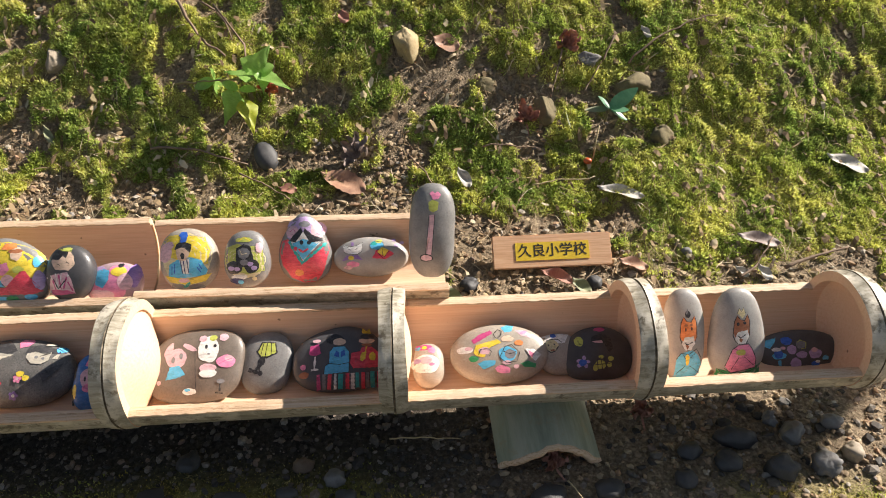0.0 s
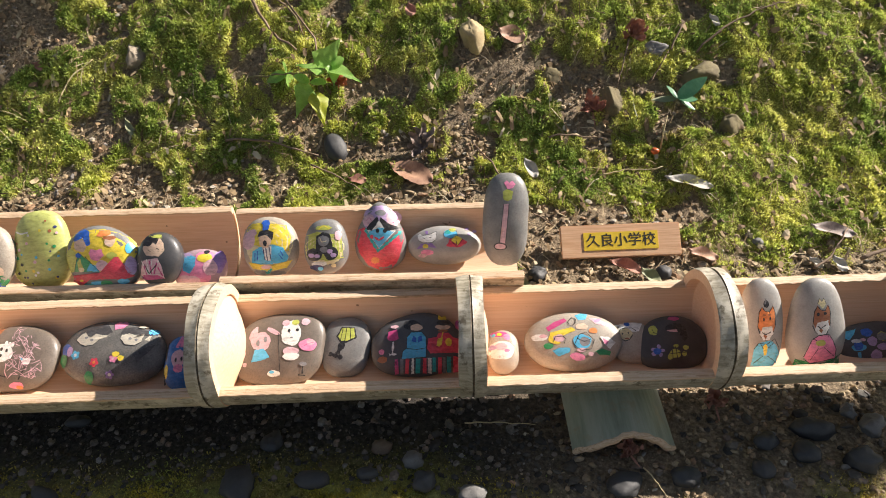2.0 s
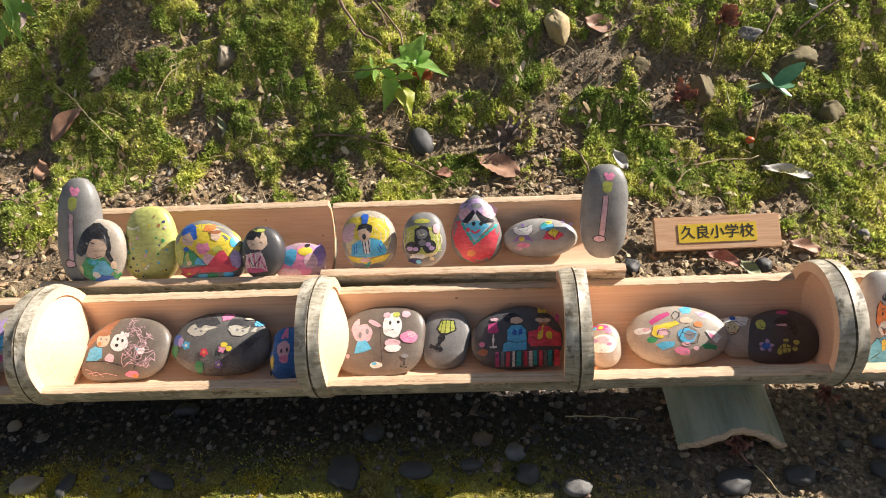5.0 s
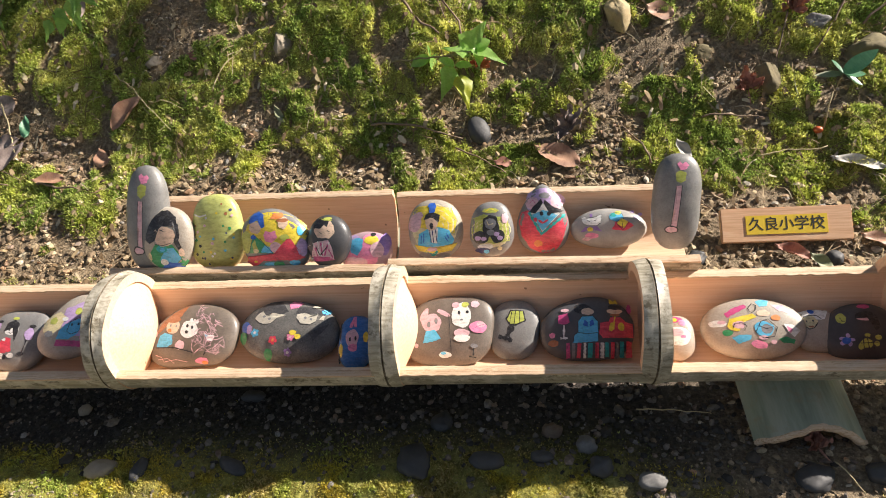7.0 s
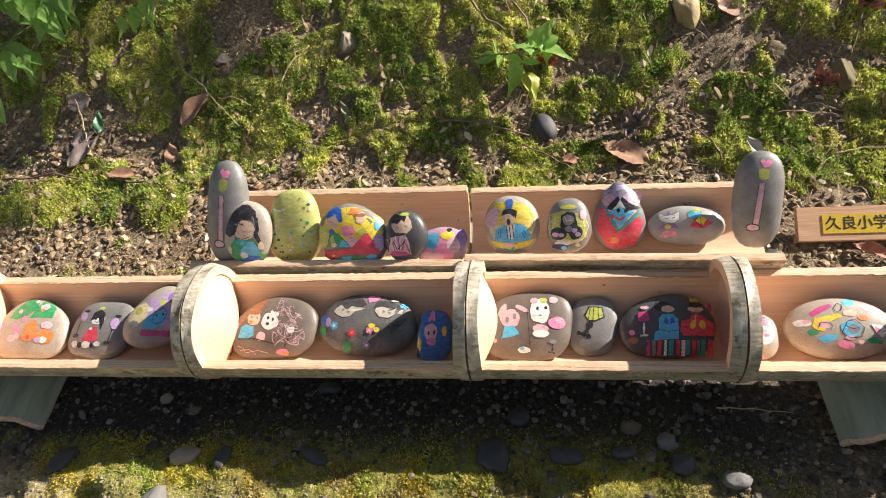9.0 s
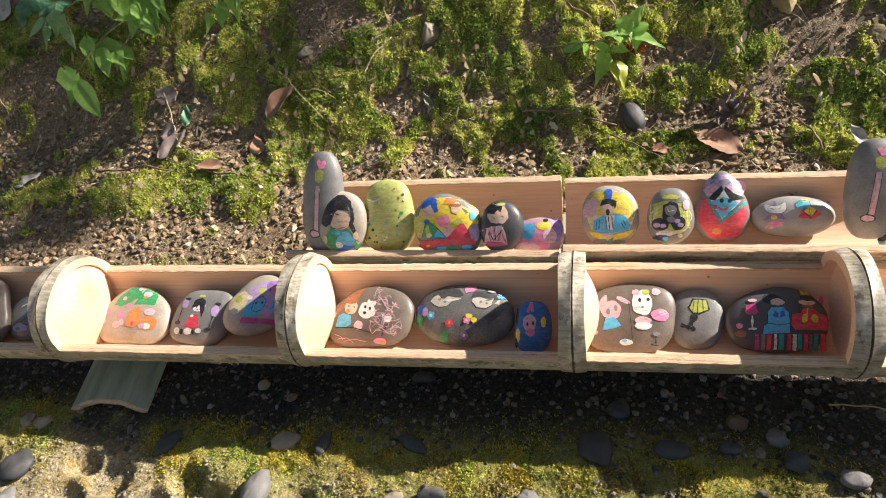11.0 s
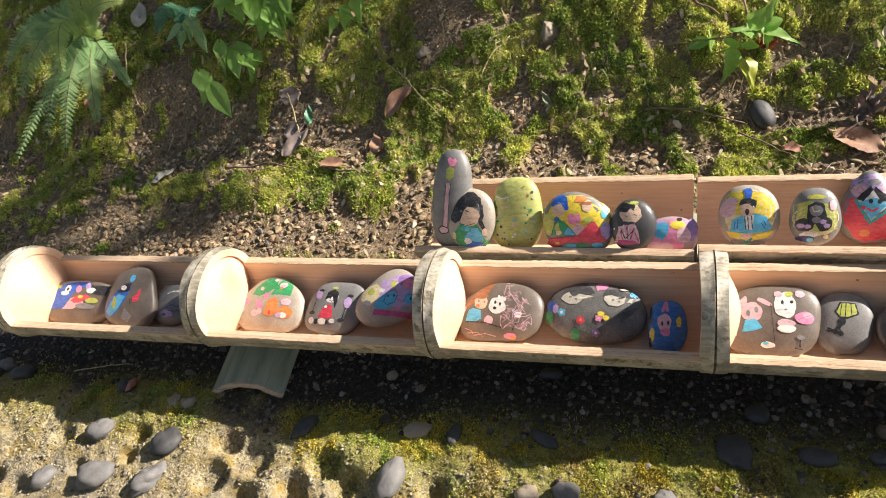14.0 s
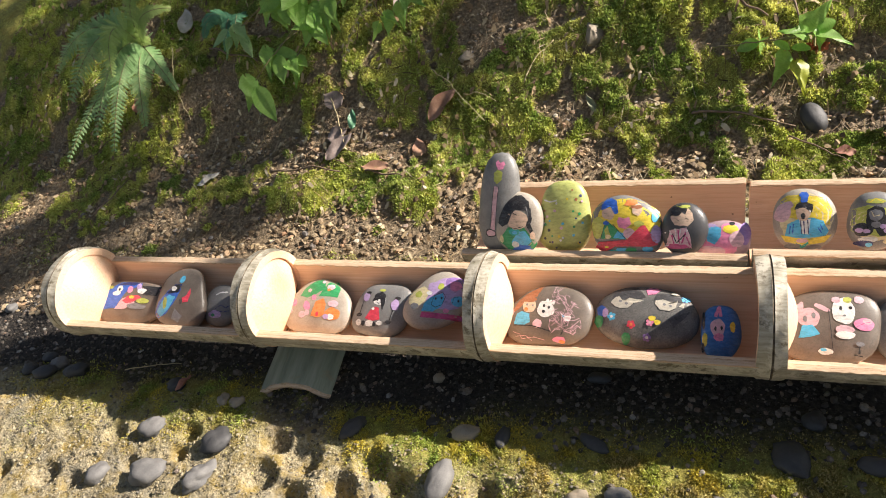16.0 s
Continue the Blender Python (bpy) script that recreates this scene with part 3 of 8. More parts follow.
def painted_stone(label, x, y, z, w, h, depth, mat, axis, wall, seed, draw=None, tilt=42, roll=0, yaw=0, ink=0.0, **shape):
    if axis is axis_low:
        x, y, z, depth = x + 0.0185 * (x + 0.16), y + 0.012, z - 0.011, depth * 0.78
    s = Stone(w, h, depth, seed, **shape)
    me = s.mesh(mat)
    m = stone_pose(x, y, z, tilt, roll, yaw)
    if axis:
        m = settle(m, me, axis, wall)
    ob = thing("painted_stone", label, "painted stone", "painted stones", m)
    part("stone_body", me, ob)
    if draw:
        b = Brush(s, ink)
        draw(b)
        b.finish(ob)
    return ob

LOW, UPR, UPL = (axis_low, WALL), (axis_right, 0.010), (axis_left, 0.010)


# ---- the paint on each stone, as plain patches of colour ----
def flower(b, col, mid, x, y, r, petals=5):
    k = b.s.a / b.s.b
    for i in range(petals):
        a = 2 * math.pi * i / petals + x
        b.oval(col, x + r * math.cos(a), y + r * k * math.sin(a), 0.62 * r, 0.62 * r * k)
    b.oval(mid, x, y, 0.55 * r, 0.55 * r * k)


def scrawl(b, col, x0, x1, y0, y1, n):
    """Thin wandering pen lines."""
    r = random.Random(9)
    for i in range(n):
        x, y, p = r.uniform(x0, x1), r.uniform(y0, y1), []
        for k in range(9):
            p.append((x, y))
            x, y = max(x0, min(x1, x + r.uniform(-0.13, 0.13))), max(y0, min(y1, y + r.uniform(-0.15, 0.15)))
        if all(u * u + v * v < 0.85 for u, v in p):
            b.line(col, p, 0.0007)


def draw_dots(b):
    r = random.Random(4)
    cols = ["navy", "green", "sky", "black", "brown", "palepink", "yellow", "white"]
    for i in range(34):
        x, y = r.uniform(-0.75, 0.75), r.uniform(-0.85, 0.85)
        if x * x + y * y < 0.85:
            s = r.uniform(0.035, 0.06)
            b.oval(cols[i % 8], x, y, s, s * 0.75, r.uniform(0, 90))
    b.line("white", [(-0.7, 0.52), (-0.45, 0.46), (-0.2, 0.5)], 0.0025)


def draw_bears(b):
    b.oval("palepink", -0.38, 0.18, 0.22, 0.262)
    b.oval("palepink", -0.55, 0.4, 0.075, 0.223, -20)
    b.oval("palepink", -0.12, 0.46, 0.16, 0.072, -28)
    b.oval("grey", -0.44, 0.13, 0.04, 0.085)
    b.oval("grey", -0.28, 0.23, 0.04, 0.085)
    b.shape("sky", [(-0.57, -0.4), (-0.5, -0.06), (-0.3, -0.02), (-0.17, -0.27), (-0.35, -0.36)])
    b.oval("palepink", -0.81, -0.18, 0.11, 0.125)
    b.oval("lilac", -0.77, -0.09, 0.045, 0.052)
    b.oval("palepink", -0.71, -0.46, 0.045, 0.059)
    b.line("black", [(0, 0.41), (0.03, -0.11), (0.06, -0.64)], 0.0008)
    b.oval("white", 0.28, 0.39, 0.215, 0.367)
    b.oval("palepink", 0.15, 0.69, 0.08, 0.092)
    b.oval("palepink", 0.58, 0.72, 0.095, 0.105)
    b.oval("lime", 0.36, 0.7, 0.08, 0.085)
    b.oval("black", 0.23, 0.46, 0.03, 0.059)
    b.oval("black", 0.41, 0.48, 0.035, 0.046)
    b.oval("grey", 0.29, 0.26, 0.03, 0.026)
    b.oval("palepink", 0.29, -0.13, 0.17, 0.131)
    b.oval("white", 0.29, -0.27, 0.18, 0.105)
    b.oval("pink", 0.65, 0.05, 0.19, 0.17)
    b.oval("palepink", 0.71, 0.13, 0.09, 0.079)
    b.line("magenta", [(0.51, -0.02), (0.65, 0.08), (0.78, 0.13)], 0.0008)
    b.oval("white", -0.07, -0.72, 0.14, 0.085)
    b.oval("sky", -0.11, -0.68, 0.06, 0.039)
    b.oval("white", -1.05, -0.97, 0.1, 0.052)
    b.oval("grey", 0.56, -0.48, 0.08, 0.059)
    b.line("black", [(0.55, -0.54), (0.54, -0.74)], 0.0022)
    b.line("black", [(0.45, -0.77), (0.6, -0.79)], 0.0016)


def draw_lamp(b):
    b.shape("black", [(-0.36, 0.31), (-0.15, 0.63), (0.38, 0.6), (0.46, 0.23), (0.05, 0.08), (-0.21, 0.11)])
    b.shape("lime", [(-0.3, 0.31), (-0.11, 0.59), (0.34, 0.57), (0.4, 0.26), (0.05, 0.13), (-0.17, 0.16)])
    b.line("black", [(-0.1, 0.57), (-0.19, 0.16)], 0.001)
    b.line("black", [(0.05, 0.59), (-0.02, 0.13)], 0.001)
    b.line("black", [(0.21, 0.59), (0.21, 0.18)], 0.001)
    b.line("black", [(-0.08, 0.1), (-0.3, -0.28)], 0.0085)
    b.line("black", [(-0.65, -0.26), (-0.1, -0.42)], 0.006)


def draw_couple(b):
    b.shape("sky", [(-0.34, -0.5), (-0.3, -0.26), (-0.22, -0.19), (-0.21, 0.16), (-0.12, 0.32), (0.11, 0.33), (0.21, 0.16), (0.21, -0.18), (0.2, -0.45)])
    b.shape("blue", [(-0.07, 0.21), (-0, 0.13), (-0.01, -0.01), (-0.11, 0.04)])
    b.shape("blue", [(0.04, 0.16), (0.11, 0.21), (0.13, 0.05), (0.03, -0.01)])
    b.line("black", [(-0.34, -0.5), (-0.3, -0.25), (-0.22, -0.18), (-0.21, 0.16), (-0.12, 0.32), (0.11, 0.33), (0.21, 0.16), (0.21, -0.18), (0.2, -0.45)], 0.0009)
    b.line("black", [(-0.22, -0.18), (0, -0.23), (0.21, -0.18)], 0.0009)
    b.oval("black", -0.1, 0.56, 0.189, 0.17)
    b.oval("skin", -0, 0.47, 0.139, 0.113)
    b.shape("red", [(0.22, -0.21), (0.25, 0.11), (0.45, 0.16), (0.49, 0.29), (0.7, 0.29), (0.8, 0.15), (0.96, 0.08), (0.96, -0.33), (0.3, -0.36)])
    b.line("black", [(0.22, -0.21), (0.25, 0.11), (0.45, 0.16)], 0.0009)
    b.oval("skin", 0.58, 0.47, 0.169, 0.085)
    b.oval("black", 0.59, 0.61, 0.149, 0.085)
    b.shape("yellow", [(0.48, 0.72), (0.48, 0.91), (0.56, 0.82), (0.64, 0.9), (0.67, 0.72)])
    b.oval("brown", 0.58, 0.35, 0.109, 0.043)
    b.shape("yellow", [(0.43, -0.12), (0.47, 0.11), (0.58, 0.13), (0.55, -0.08), (0.48, -0.15)])
    b.oval("yellow", 0.7, -0.01, 0.07, 0.128)
    b.line("yellow", [(0.55, 0.13), (0.58, 0.3)], 0.0018)
    b.shape("magenta", [(-0.49, -0.94), (-0.48, -0.5), (-0.41, -0.5), (-0.4, -0.94)])
    b.shape("grey", [(-0.37, -0.94), (-0.36, -0.5), (-0.29, -0.5), (-0.3, -0.94)])
    b.shape("red", [(-0.27, -0.94), (-0.24, -0.5), (-0.16, -0.5), (-0.19, -0.94)])
    b.shape("white", [(-0.13, -0.94), (-0.11, -0.5), (-0.06, -0.5), (-0.07, -0.94)])
    b.shape("teal", [(-0.04, -0.94), (-0.02, -0.5), (0.08, -0.5), (0.06, -0.94)])
    b.shape("red", [(0.12, -0.94), (0.13, -0.5), (0.21, -0.5), (0.2, -0.94)])
    b.shape("white", [(0.23, -0.94), (0.24, -0.5), (0.32, -0.5), (0.31, -0.94)])
    b.shape("teal", [(0.33, -0.91), (0.34, -0.49), (0.41, -0.49), (0.41, -0.91)])
    b.shape("red", [(0.45, -0.94), (0.46, -0.48), (0.54, -0.48), (0.53, -0.94)])
    b.shape("grey", [(0.55, -0.93), (0.56, -0.48), (0.62, -0.48), (0.62, -0.93)])
    b.shape("teal", [(0.64, -0.91), (0.65, -0.46), (0.74, -0.46), (0.74, -0.91)])
    b.shape("red", [(0.78, -0.93), (0.79, -0.45), (0.91, -0.45), (0.91, -0.91)])
    b.shape("magenta", [(-0.64, 0.11), (-0.62, 0.36), (-0.43, 0.43), (-0.39, 0.13), (-0.49, 0.06)])
    b.oval("palepink", -0.48, 0.52, 0.09, 0.057)
    b.line("white", [(-0.51, 0.04), (-0.53, -0.35)], 0.003)
    b.line("white", [(-0.6, -0.36), (-0.44, -0.35)], 0.0028)
    b.oval("pink", -0.77, -0.26, 0.065, 0.085)
    b.oval("brown", -0.75, -0.5, 0.109, 0.099)
    b.oval("magenta", 0.9, 0.56, 0.05, 0.156)


def draw_colours(b):
    b.shape("magenta", [(-0.57, 0.43), (-0.39, 0.62), (-0.18, 0.74), (-0.13, 0.64), (-0.34, 0.45), (-0.52, 0.3)])
    b.shape("sky", [(0.06, 0.83), (0.19, 0.91), (0.33, 0.87), (0.28, 0.68), (0.12, 0.65)])
    b.shape("palepink", [(0.35, 0.74), (0.52, 0.71), (0.7, 0.54), (0.65, 0.43), (0.45, 0.54)])
    b.oval("pink", 0.52, 0.64, 0.083, 0.055, 20)
    b.oval("white", -0.72, 0.11, 0.166, 0.116)
    b.oval("palepink", -0.64, 0.15, 0.083, 0.061)
    b.shape("yellow", [(-0.55, 0.02), (-0.48, 0.26), (-0.04, 0.42), (0.03, 0.3), (-0.22, 0.15), (-0.33, -0.15), (-0.48, -0.1)])
    b.oval("palepink", -0.32, 0.06, 0.12, 0.123)
    b.oval("skin", 0.17, 0.43, 0.129, 0.109)
    b.oval("orange", 0.4, 0.28, 0.092, 0.096)
    b.oval("sky", 0.15, -0.08, 0.185, 0.246)
    b.oval("grey", 0.2, -0.08, 0.111, 0.15)
    b.oval("palepink", 0.12, -0.35, 0.092, 0.068)
    b.line("black", [(-0.11, 0.6), (-0.02, 0.76), (0.06, 0.69), (0.04, 0.56), (-0.04, 0.45), (-0.09, 0.49), (-0.11, 0.6)], 0.0012)
    b.line("black", [(-0.02, -0.18), (0.1, 0.16), (0.24, 0.23), (0.4, -0.04), (0.33, -0.32), (0.12, -0.37), (-0.02, -0.18)], 0.001)
    b.line("black", [(0.06, 0.02), (0.19, -0.08), (0.33, -0.01)], 0.001)
    b.line("black", [(-0.45, -0.08), (-0.4, 0.11), (-0.25, 0.13), (-0.18, 0.02), (-0.23, -0.13)], 0.001)
    b.shape("sky", [(-0.48, -0.35), (-0.32, -0.25), (-0.11, -0.28), (-0.13, -0.42), (-0.36, -0.54)])
    b.oval("pink", 0.03, -0.56, 0.157, 0.123, -10)
    b.oval("green", -0.55, -0.19, 0.102, 0.096)
    b.shape("green", [(0.4, -0.4), (0.56, -0.32), (0.74, -0.42), (0.7, -0.54), (0.49, -0.51)])
    b.shape("white", [(0.52, 0.08), (0.7, 0.06), (0.85, -0.11), (0.72, -0.33), (0.61, -0.18)])
    b.shape("pink", [(0.58, 0.02), (0.7, -0.08), (0.65, -0.22), (0.6, -0.13)])
    b.oval("palepink", 0.31, -0.49, 0.055, 0.068)


def draw_white(b):
    b.shape("white", [(-0.98, 0.84), (-0.33, 0.97), (0.5, 0.97), (0.25, 0.49), (-0.83, 0.42)])
    b.oval("blue", -0.23, 0.89, 0.125, 0.121)
    b.oval("cream", -0.33, 0.38, 0.283, 0.298)
    b.line("black", [(-0.62, 0.49), (-0.54, 0.65), (-0.33, 0.69), (-0.04, 0.67), (0.12, 0.52)], 0.0012)
    b.oval("black", -0.48, 0.4, 0.033, 0.05)
    b.oval("black", -0.23, 0.43, 0.033, 0.05)
    b.line("black", [(-0.6, 0.21), (-0.42, 0.03), (-0.21, 0.1), (-0.04, 0.35)], 0.0014)
    b.oval("brown", -0.32, 0.15, 0.1, 0.043)


def draw_black(b):
    b.oval("magenta", 0.09, 0.85, 0.16, 0.086)
    b.oval("palepink", 0.05, 0.45, 0.234, 0.121)
    b.shape("black", [(-0.22, 0.39), (-0.16, 0.59), (0.08, 0.68), (0.35, 0.59), (0.4, 0.11), (0.26, -0.04), (0.23, 0.46), (0.08, 0.55), (-0.11, 0.5)])
    b.oval("lime", -0.55, 0.42, 0.123, 0.186)
    b.line("black", [(-0.59, 0.54), (-0.54, 0.32), (-0.46, 0.29)], 0.001)
    b.oval("lilac", -0.6, -0.29, 0.08, 0.064)
    b.oval("lilac", -0.46, -0.19, 0.055, 0.079)
    b.oval("lilac", -0.37, -0.34, 0.074, 0.057)
    b.oval("lilac", -0.43, -0.48, 0.055, 0.079)
    b.oval("lilac", -0.61, -0.45, 0.068, 0.071)
    b.oval("blue", -0.51, -0.36, 0.111, 0.114)
    b.oval("lime", -0.02, -0.46, 0.16, 0.157)
    b.oval("lime", 0.29, -0.26, 0.086, 0.086)
    b.oval("lime", -0.17, -0.57, 0.074, 0.1)
    b.oval("lime", 0.02, -0.19, 0.074, 0.064)
    b.oval("lime", 0.23, -0.48, 0.074, 0.086)
    b.line("black", [(-0.1, -0.24), (-0.1, -0.68)], 0.0012)
    b.line("black", [(0, -0.21), (0.03, -0.68)], 0.0012)
    b.line("black", [(0.11, -0.24), (0.15, -0.66)], 0.0012)
    b.line("black", [(-0.17, -0.46), (0.26, -0.43)], 0.0012)


def draw_small(b):
    b.oval("magenta", -0.28, 0.79, 0.551, 0.149)
    b.oval("sky", -0.64, 0.75, 0.174, 0.093)
    b.oval("yellow", -0.23, 0.77, 0.174, 0.084)
    b.oval("pink", 0.23, 0.63, 0.232, 0.149)
    b.oval("white", -0.2, 0.02, 0.899, 0.419)
    b.oval("palepink", -0.17, 0.19, 0.406, 0.167)
    b.oval("lilac", -0.71, 0.16, 0.261, 0.112)
    b.oval("pink", 0.2, 0, 0.174, 0.074)


def draw_blue(b):
    b.oval("cream", 0, 0.03, 0.852, 0.823)
    b.shape("yellow", [(-0.78, 0.6), (-0.58, 0.77), (-0.1, 0.81), (0.63, 0.69), (0.81, 0.28), (0.72, -0.14), (-0.02, -0.05), (-0.58, 0.11), (-0.76, 0.36)])
    b.oval("palepink", -0.71, 0.23, 0.243, 0.313, -20)
    b.oval("palepink", -0.54, 0.48, 0.157, 0.115)
    b.shape("sky", [(-0.64, -0.55), (-0.56, -0.12), (-0.23, 0.03), (-0.02, 0.05), (0.2, 0.09), (0.55, -0.04), (0.7, -0.34), (0.61, -0.51), (-0.02, -0.56)])
    b.shape("white", [(-0.21, 0.01), (-0.1, -0.42), (0.09, -0.45), (0.14, 0.05)])
    b.line("navy", [(-0.17, -0), (-0.12, -0.42)], 0.0014)
    b.line("navy", [(-0.07, -0), (-0.03, -0.45)], 0.0014)
    b.line("navy", [(0.05, 0.01), (0.09, -0.42)], 0.0014)
    b.line("blue", [(-0.47, -0.18), (-0.5, -0.45)], 0.0016)
    b.line("blue", [(-0.38, -0.12), (-0.4, -0.42)], 0.0016)
    b.line("blue", [(0.43, -0.12), (0.52, -0.3)], 0.0016)
    b.line("blue", [(0.37, -0.23), (0.49, -0.4)], 0.0016)
    b.oval("skin", -0.09, 0.21, 0.226, 0.23)
    b.shape("black", [(-0.35, 0.32), (-0.3, 0.51), (-0.02, 0.59), (0.23, 0.48), (0.17, 0.23), (0.03, 0.4), (-0.23, 0.37)])
    b.oval("black", -0.09, 0.13, 0.07, 0.099)
    b.shape("blue", [(-0.17, 0.56), (-0.16, 0.73), (-0.23, 0.77), (-0.16, 0.87), (0.03, 0.88), (0.09, 0.77), (0.03, 0.56)])
    b.shape("yellow", [(-0.76, -0.48), (-0.02, -0.61), (0.81, -0.45), (0.59, -0.7), (-0.02, -0.79), (-0.58, -0.7)])
    b.line("teal", [(-0.35, -0.71), (-0.09, -0.86), (0.09, -0.71)], 0.004)
    b.oval("palepink", -0.1, -0.65, 0.191, 0.066)
    b.oval("grey", -0.38, -0.84, 0.243, 0.099)
    b.oval("grey", 0.29, -0.86, 0.261, 0.082)


def draw_dark(b):
    b.oval("cream", -0.01, -0.12, 0.901, 0.529)
    b.shape("lime", [(-0.89, 0.37), (-0.34, 0.52), (0.76, 0.37), (0.82, -0.43), (0.1, -0.53), (-0.91, -0.34)])
    b.shape("black", [(-0.4, -0), (-0.36, 0.37), (-0.03, 0.51), (0.26, 0.41), (0.38, 0.01), (0.32, -0.25), (-0.34, -0.27)])
    b.oval("grey", -0.04, 0.19, 0.264, 0.194)
    b.line("cream", [(-0.21, 0.32), (-0.12, 0.15), (0.1, 0.19)], 0.0012)
    b.oval("lime", -0.03, 0.65, 0.374, 0.088)
    b.line("yellow", [(-0.29, 0.59), (-0.03, 0.74), (0.27, 0.61)], 0.0014)
    b.oval("black", -0.49, -0.29, 0.374, 0.229)
    b.oval("black", 0.27, -0.25, 0.33, 0.247)
    b.oval("lilac", -0.63, -0.32, 0.154, 0.079)
    b.oval("lilac", -0.36, -0.34, 0.132, 0.07)
    b.oval("lilac", 0.23, -0.18, 0.132, 0.079)
    b.oval("lilac", 0.38, -0.32, 0.132, 0.079)
    b.oval("grey", -0.03, -0.12, 0.176, 0.106)
    b.oval("white", -0.29, -0.62, 0.374, 0.088)
    b.oval("navy", -0.43, -0.76, 0.352, 0.106)
    b.oval("sky", -0.25, -0.8, 0.132, 0.07)
    b.oval("cream", 0.37, -0.69, 0.11, 0.07)
    b.oval("palepink", 0.63, 0.37, 0.154, 0.176)


def draw_red(b):
    b.oval("lilac", 0.01, 0.52, 0.698, 0.355)
    b.oval("palepink", -0.42, 0.47, 0.264, 0.177)
    b.oval("palepink", 0.6, 0.5, 0.302, 0.205)
    b.line("magenta", [(-0.51, 0.47), (-0.37, 0.56), (-0.27, 0.43), (-0.43, 0.39)], 0.0008)
    b.line("magenta", [(0.43, 0.56), (0.62, 0.6), (0.74, 0.47), (0.58, 0.41)], 0.0008)
    b.line("magenta", [(0.51, 0.42), (0.67, 0.35), (0.79, 0.43)], 0.0008)
    b.oval("grey", 0.08, 0.68, 0.226, 0.082)
    b.shape("red", [(-0.96, -0.06), (-0.84, 0.22), (-0.58, 0.28), (0.01, -0.41), (0.91, 0.22), (0.98, -0.06), (0.74, -0.64), (0.43, -0.95), (-0.08, -0.97), (-0.51, -0.81), (-0.84, -0.47)])
    b.shape("white", [(-0.51, 0.22), (0.01, 0.47), (0.67, 0.16), (-0.04, -0.33)])
    b.shape("sky", [(-0.42, 0.15), (0.01, 0.28), (0.58, 0.13), (-0.02, -0.32)])
    b.shape("black", [(-0.56, 0.22), (-0.37, 0.39), (-0.06, 0.59), (0.01, 0.47), (-0.3, 0.18)])
    b.shape("black", [(0.04, 0.47), (0.08, 0.57), (0.43, 0.35), (0.87, 0.22), (0.29, 0.16)])
    b.line("teal", [(-0.55, 0.22), (-0.08, -0.4), (0.87, 0.13)], 0.0046)
    b.oval("black", -0.06, 0.18, 0.075, 0.061)
    b.oval("black", 0.23, 0.17, 0.075, 0.061)
    b.line("red", [(-0.19, -0), (-0.02, -0.09), (0.19, -0)], 0.0032)
    b.oval("red", -0.3, 0.01, 0.075, 0.061)
    b.oval("orange", -0.21, -0.67, 0.17, 0.096)


def draw_cat(b):
    b.shape("white", [(-0.7, 0.48), (-0.71, 0.69), (-0.59, 0.52), (-0.39, 0.57), (-0.2, 0.73), (-0.22, 0.3), (-0.33, 0.15), (-0.56, 0.17), (-0.67, 0.27)])
    b.line("black", [(-0.7, 0.48), (-0.71, 0.69), (-0.59, 0.52), (-0.39, 0.57), (-0.2, 0.73), (-0.22, 0.3), (-0.33, 0.15), (-0.56, 0.17), (-0.67, 0.27), (-0.7, 0.48)], 0.0007)
    b.line("black", [(-0.57, 0.42), (-0.5, 0.37)], 0.001)
    b.line("black", [(-0.39, 0.4), (-0.33, 0.44)], 0.001)
    b.line("purple", [(-0.46, 0.91), (-0.46, 0.59)], 0.0034)
    b.shape("purple", [(-0.74, -0.17), (-0.62, 0.11), (-0.31, 0.12), (-0.2, -0.15), (-0.36, -0.07), (-0.59, -0.1)])
    b.oval("yellow", -0.5, -0.02, 0.078, 0.111)
    b.oval("pink", -0.46, -0.35, 0.17, 0.148)
    b.oval("palepink", -0.59, -0.51, 0.105, 0.099)
    b.oval("sky", 0.18, 0.57, 0.183, 0.222)
    b.oval("teal", 0.1, 0.67, 0.078, 0.111)
    b.oval("lime", 0.23, 0.77, 0.092, 0.099)
    b.line("black", [(0, 0.6), (0.13, 0.79), (0.33, 0.73), (0.36, 0.44), (0.16, 0.32)], 0.0007)
    b.shape("red", [(0.05, -0.07), (0.15, 0.3), (0.44, 0.36), (0.62, 0.1), (0.39, -0.14)])
    b.shape("yellow", [(0.18, 0.23), (0.31, 0.48), (0.48, 0.3), (0.37, -0.01)])
    b.line("black", [(0.33, -0.1), (0.16, 0.27)], 0.0008)
    b.line("black", [(0.33, -0.1), (0.31, 0.44)], 0.0008)
    b.line("black", [(0.33, -0.1), (0.49, 0.27)], 0.0008)
    b.oval("lilac", 0.7, 0.54, 0.078, 0.099)
    b.oval("lilac", 0.82, 0.67, 0.059, 0.074)
    b.oval("lilac", 0.62, 0.81, 0.052, 0.074)


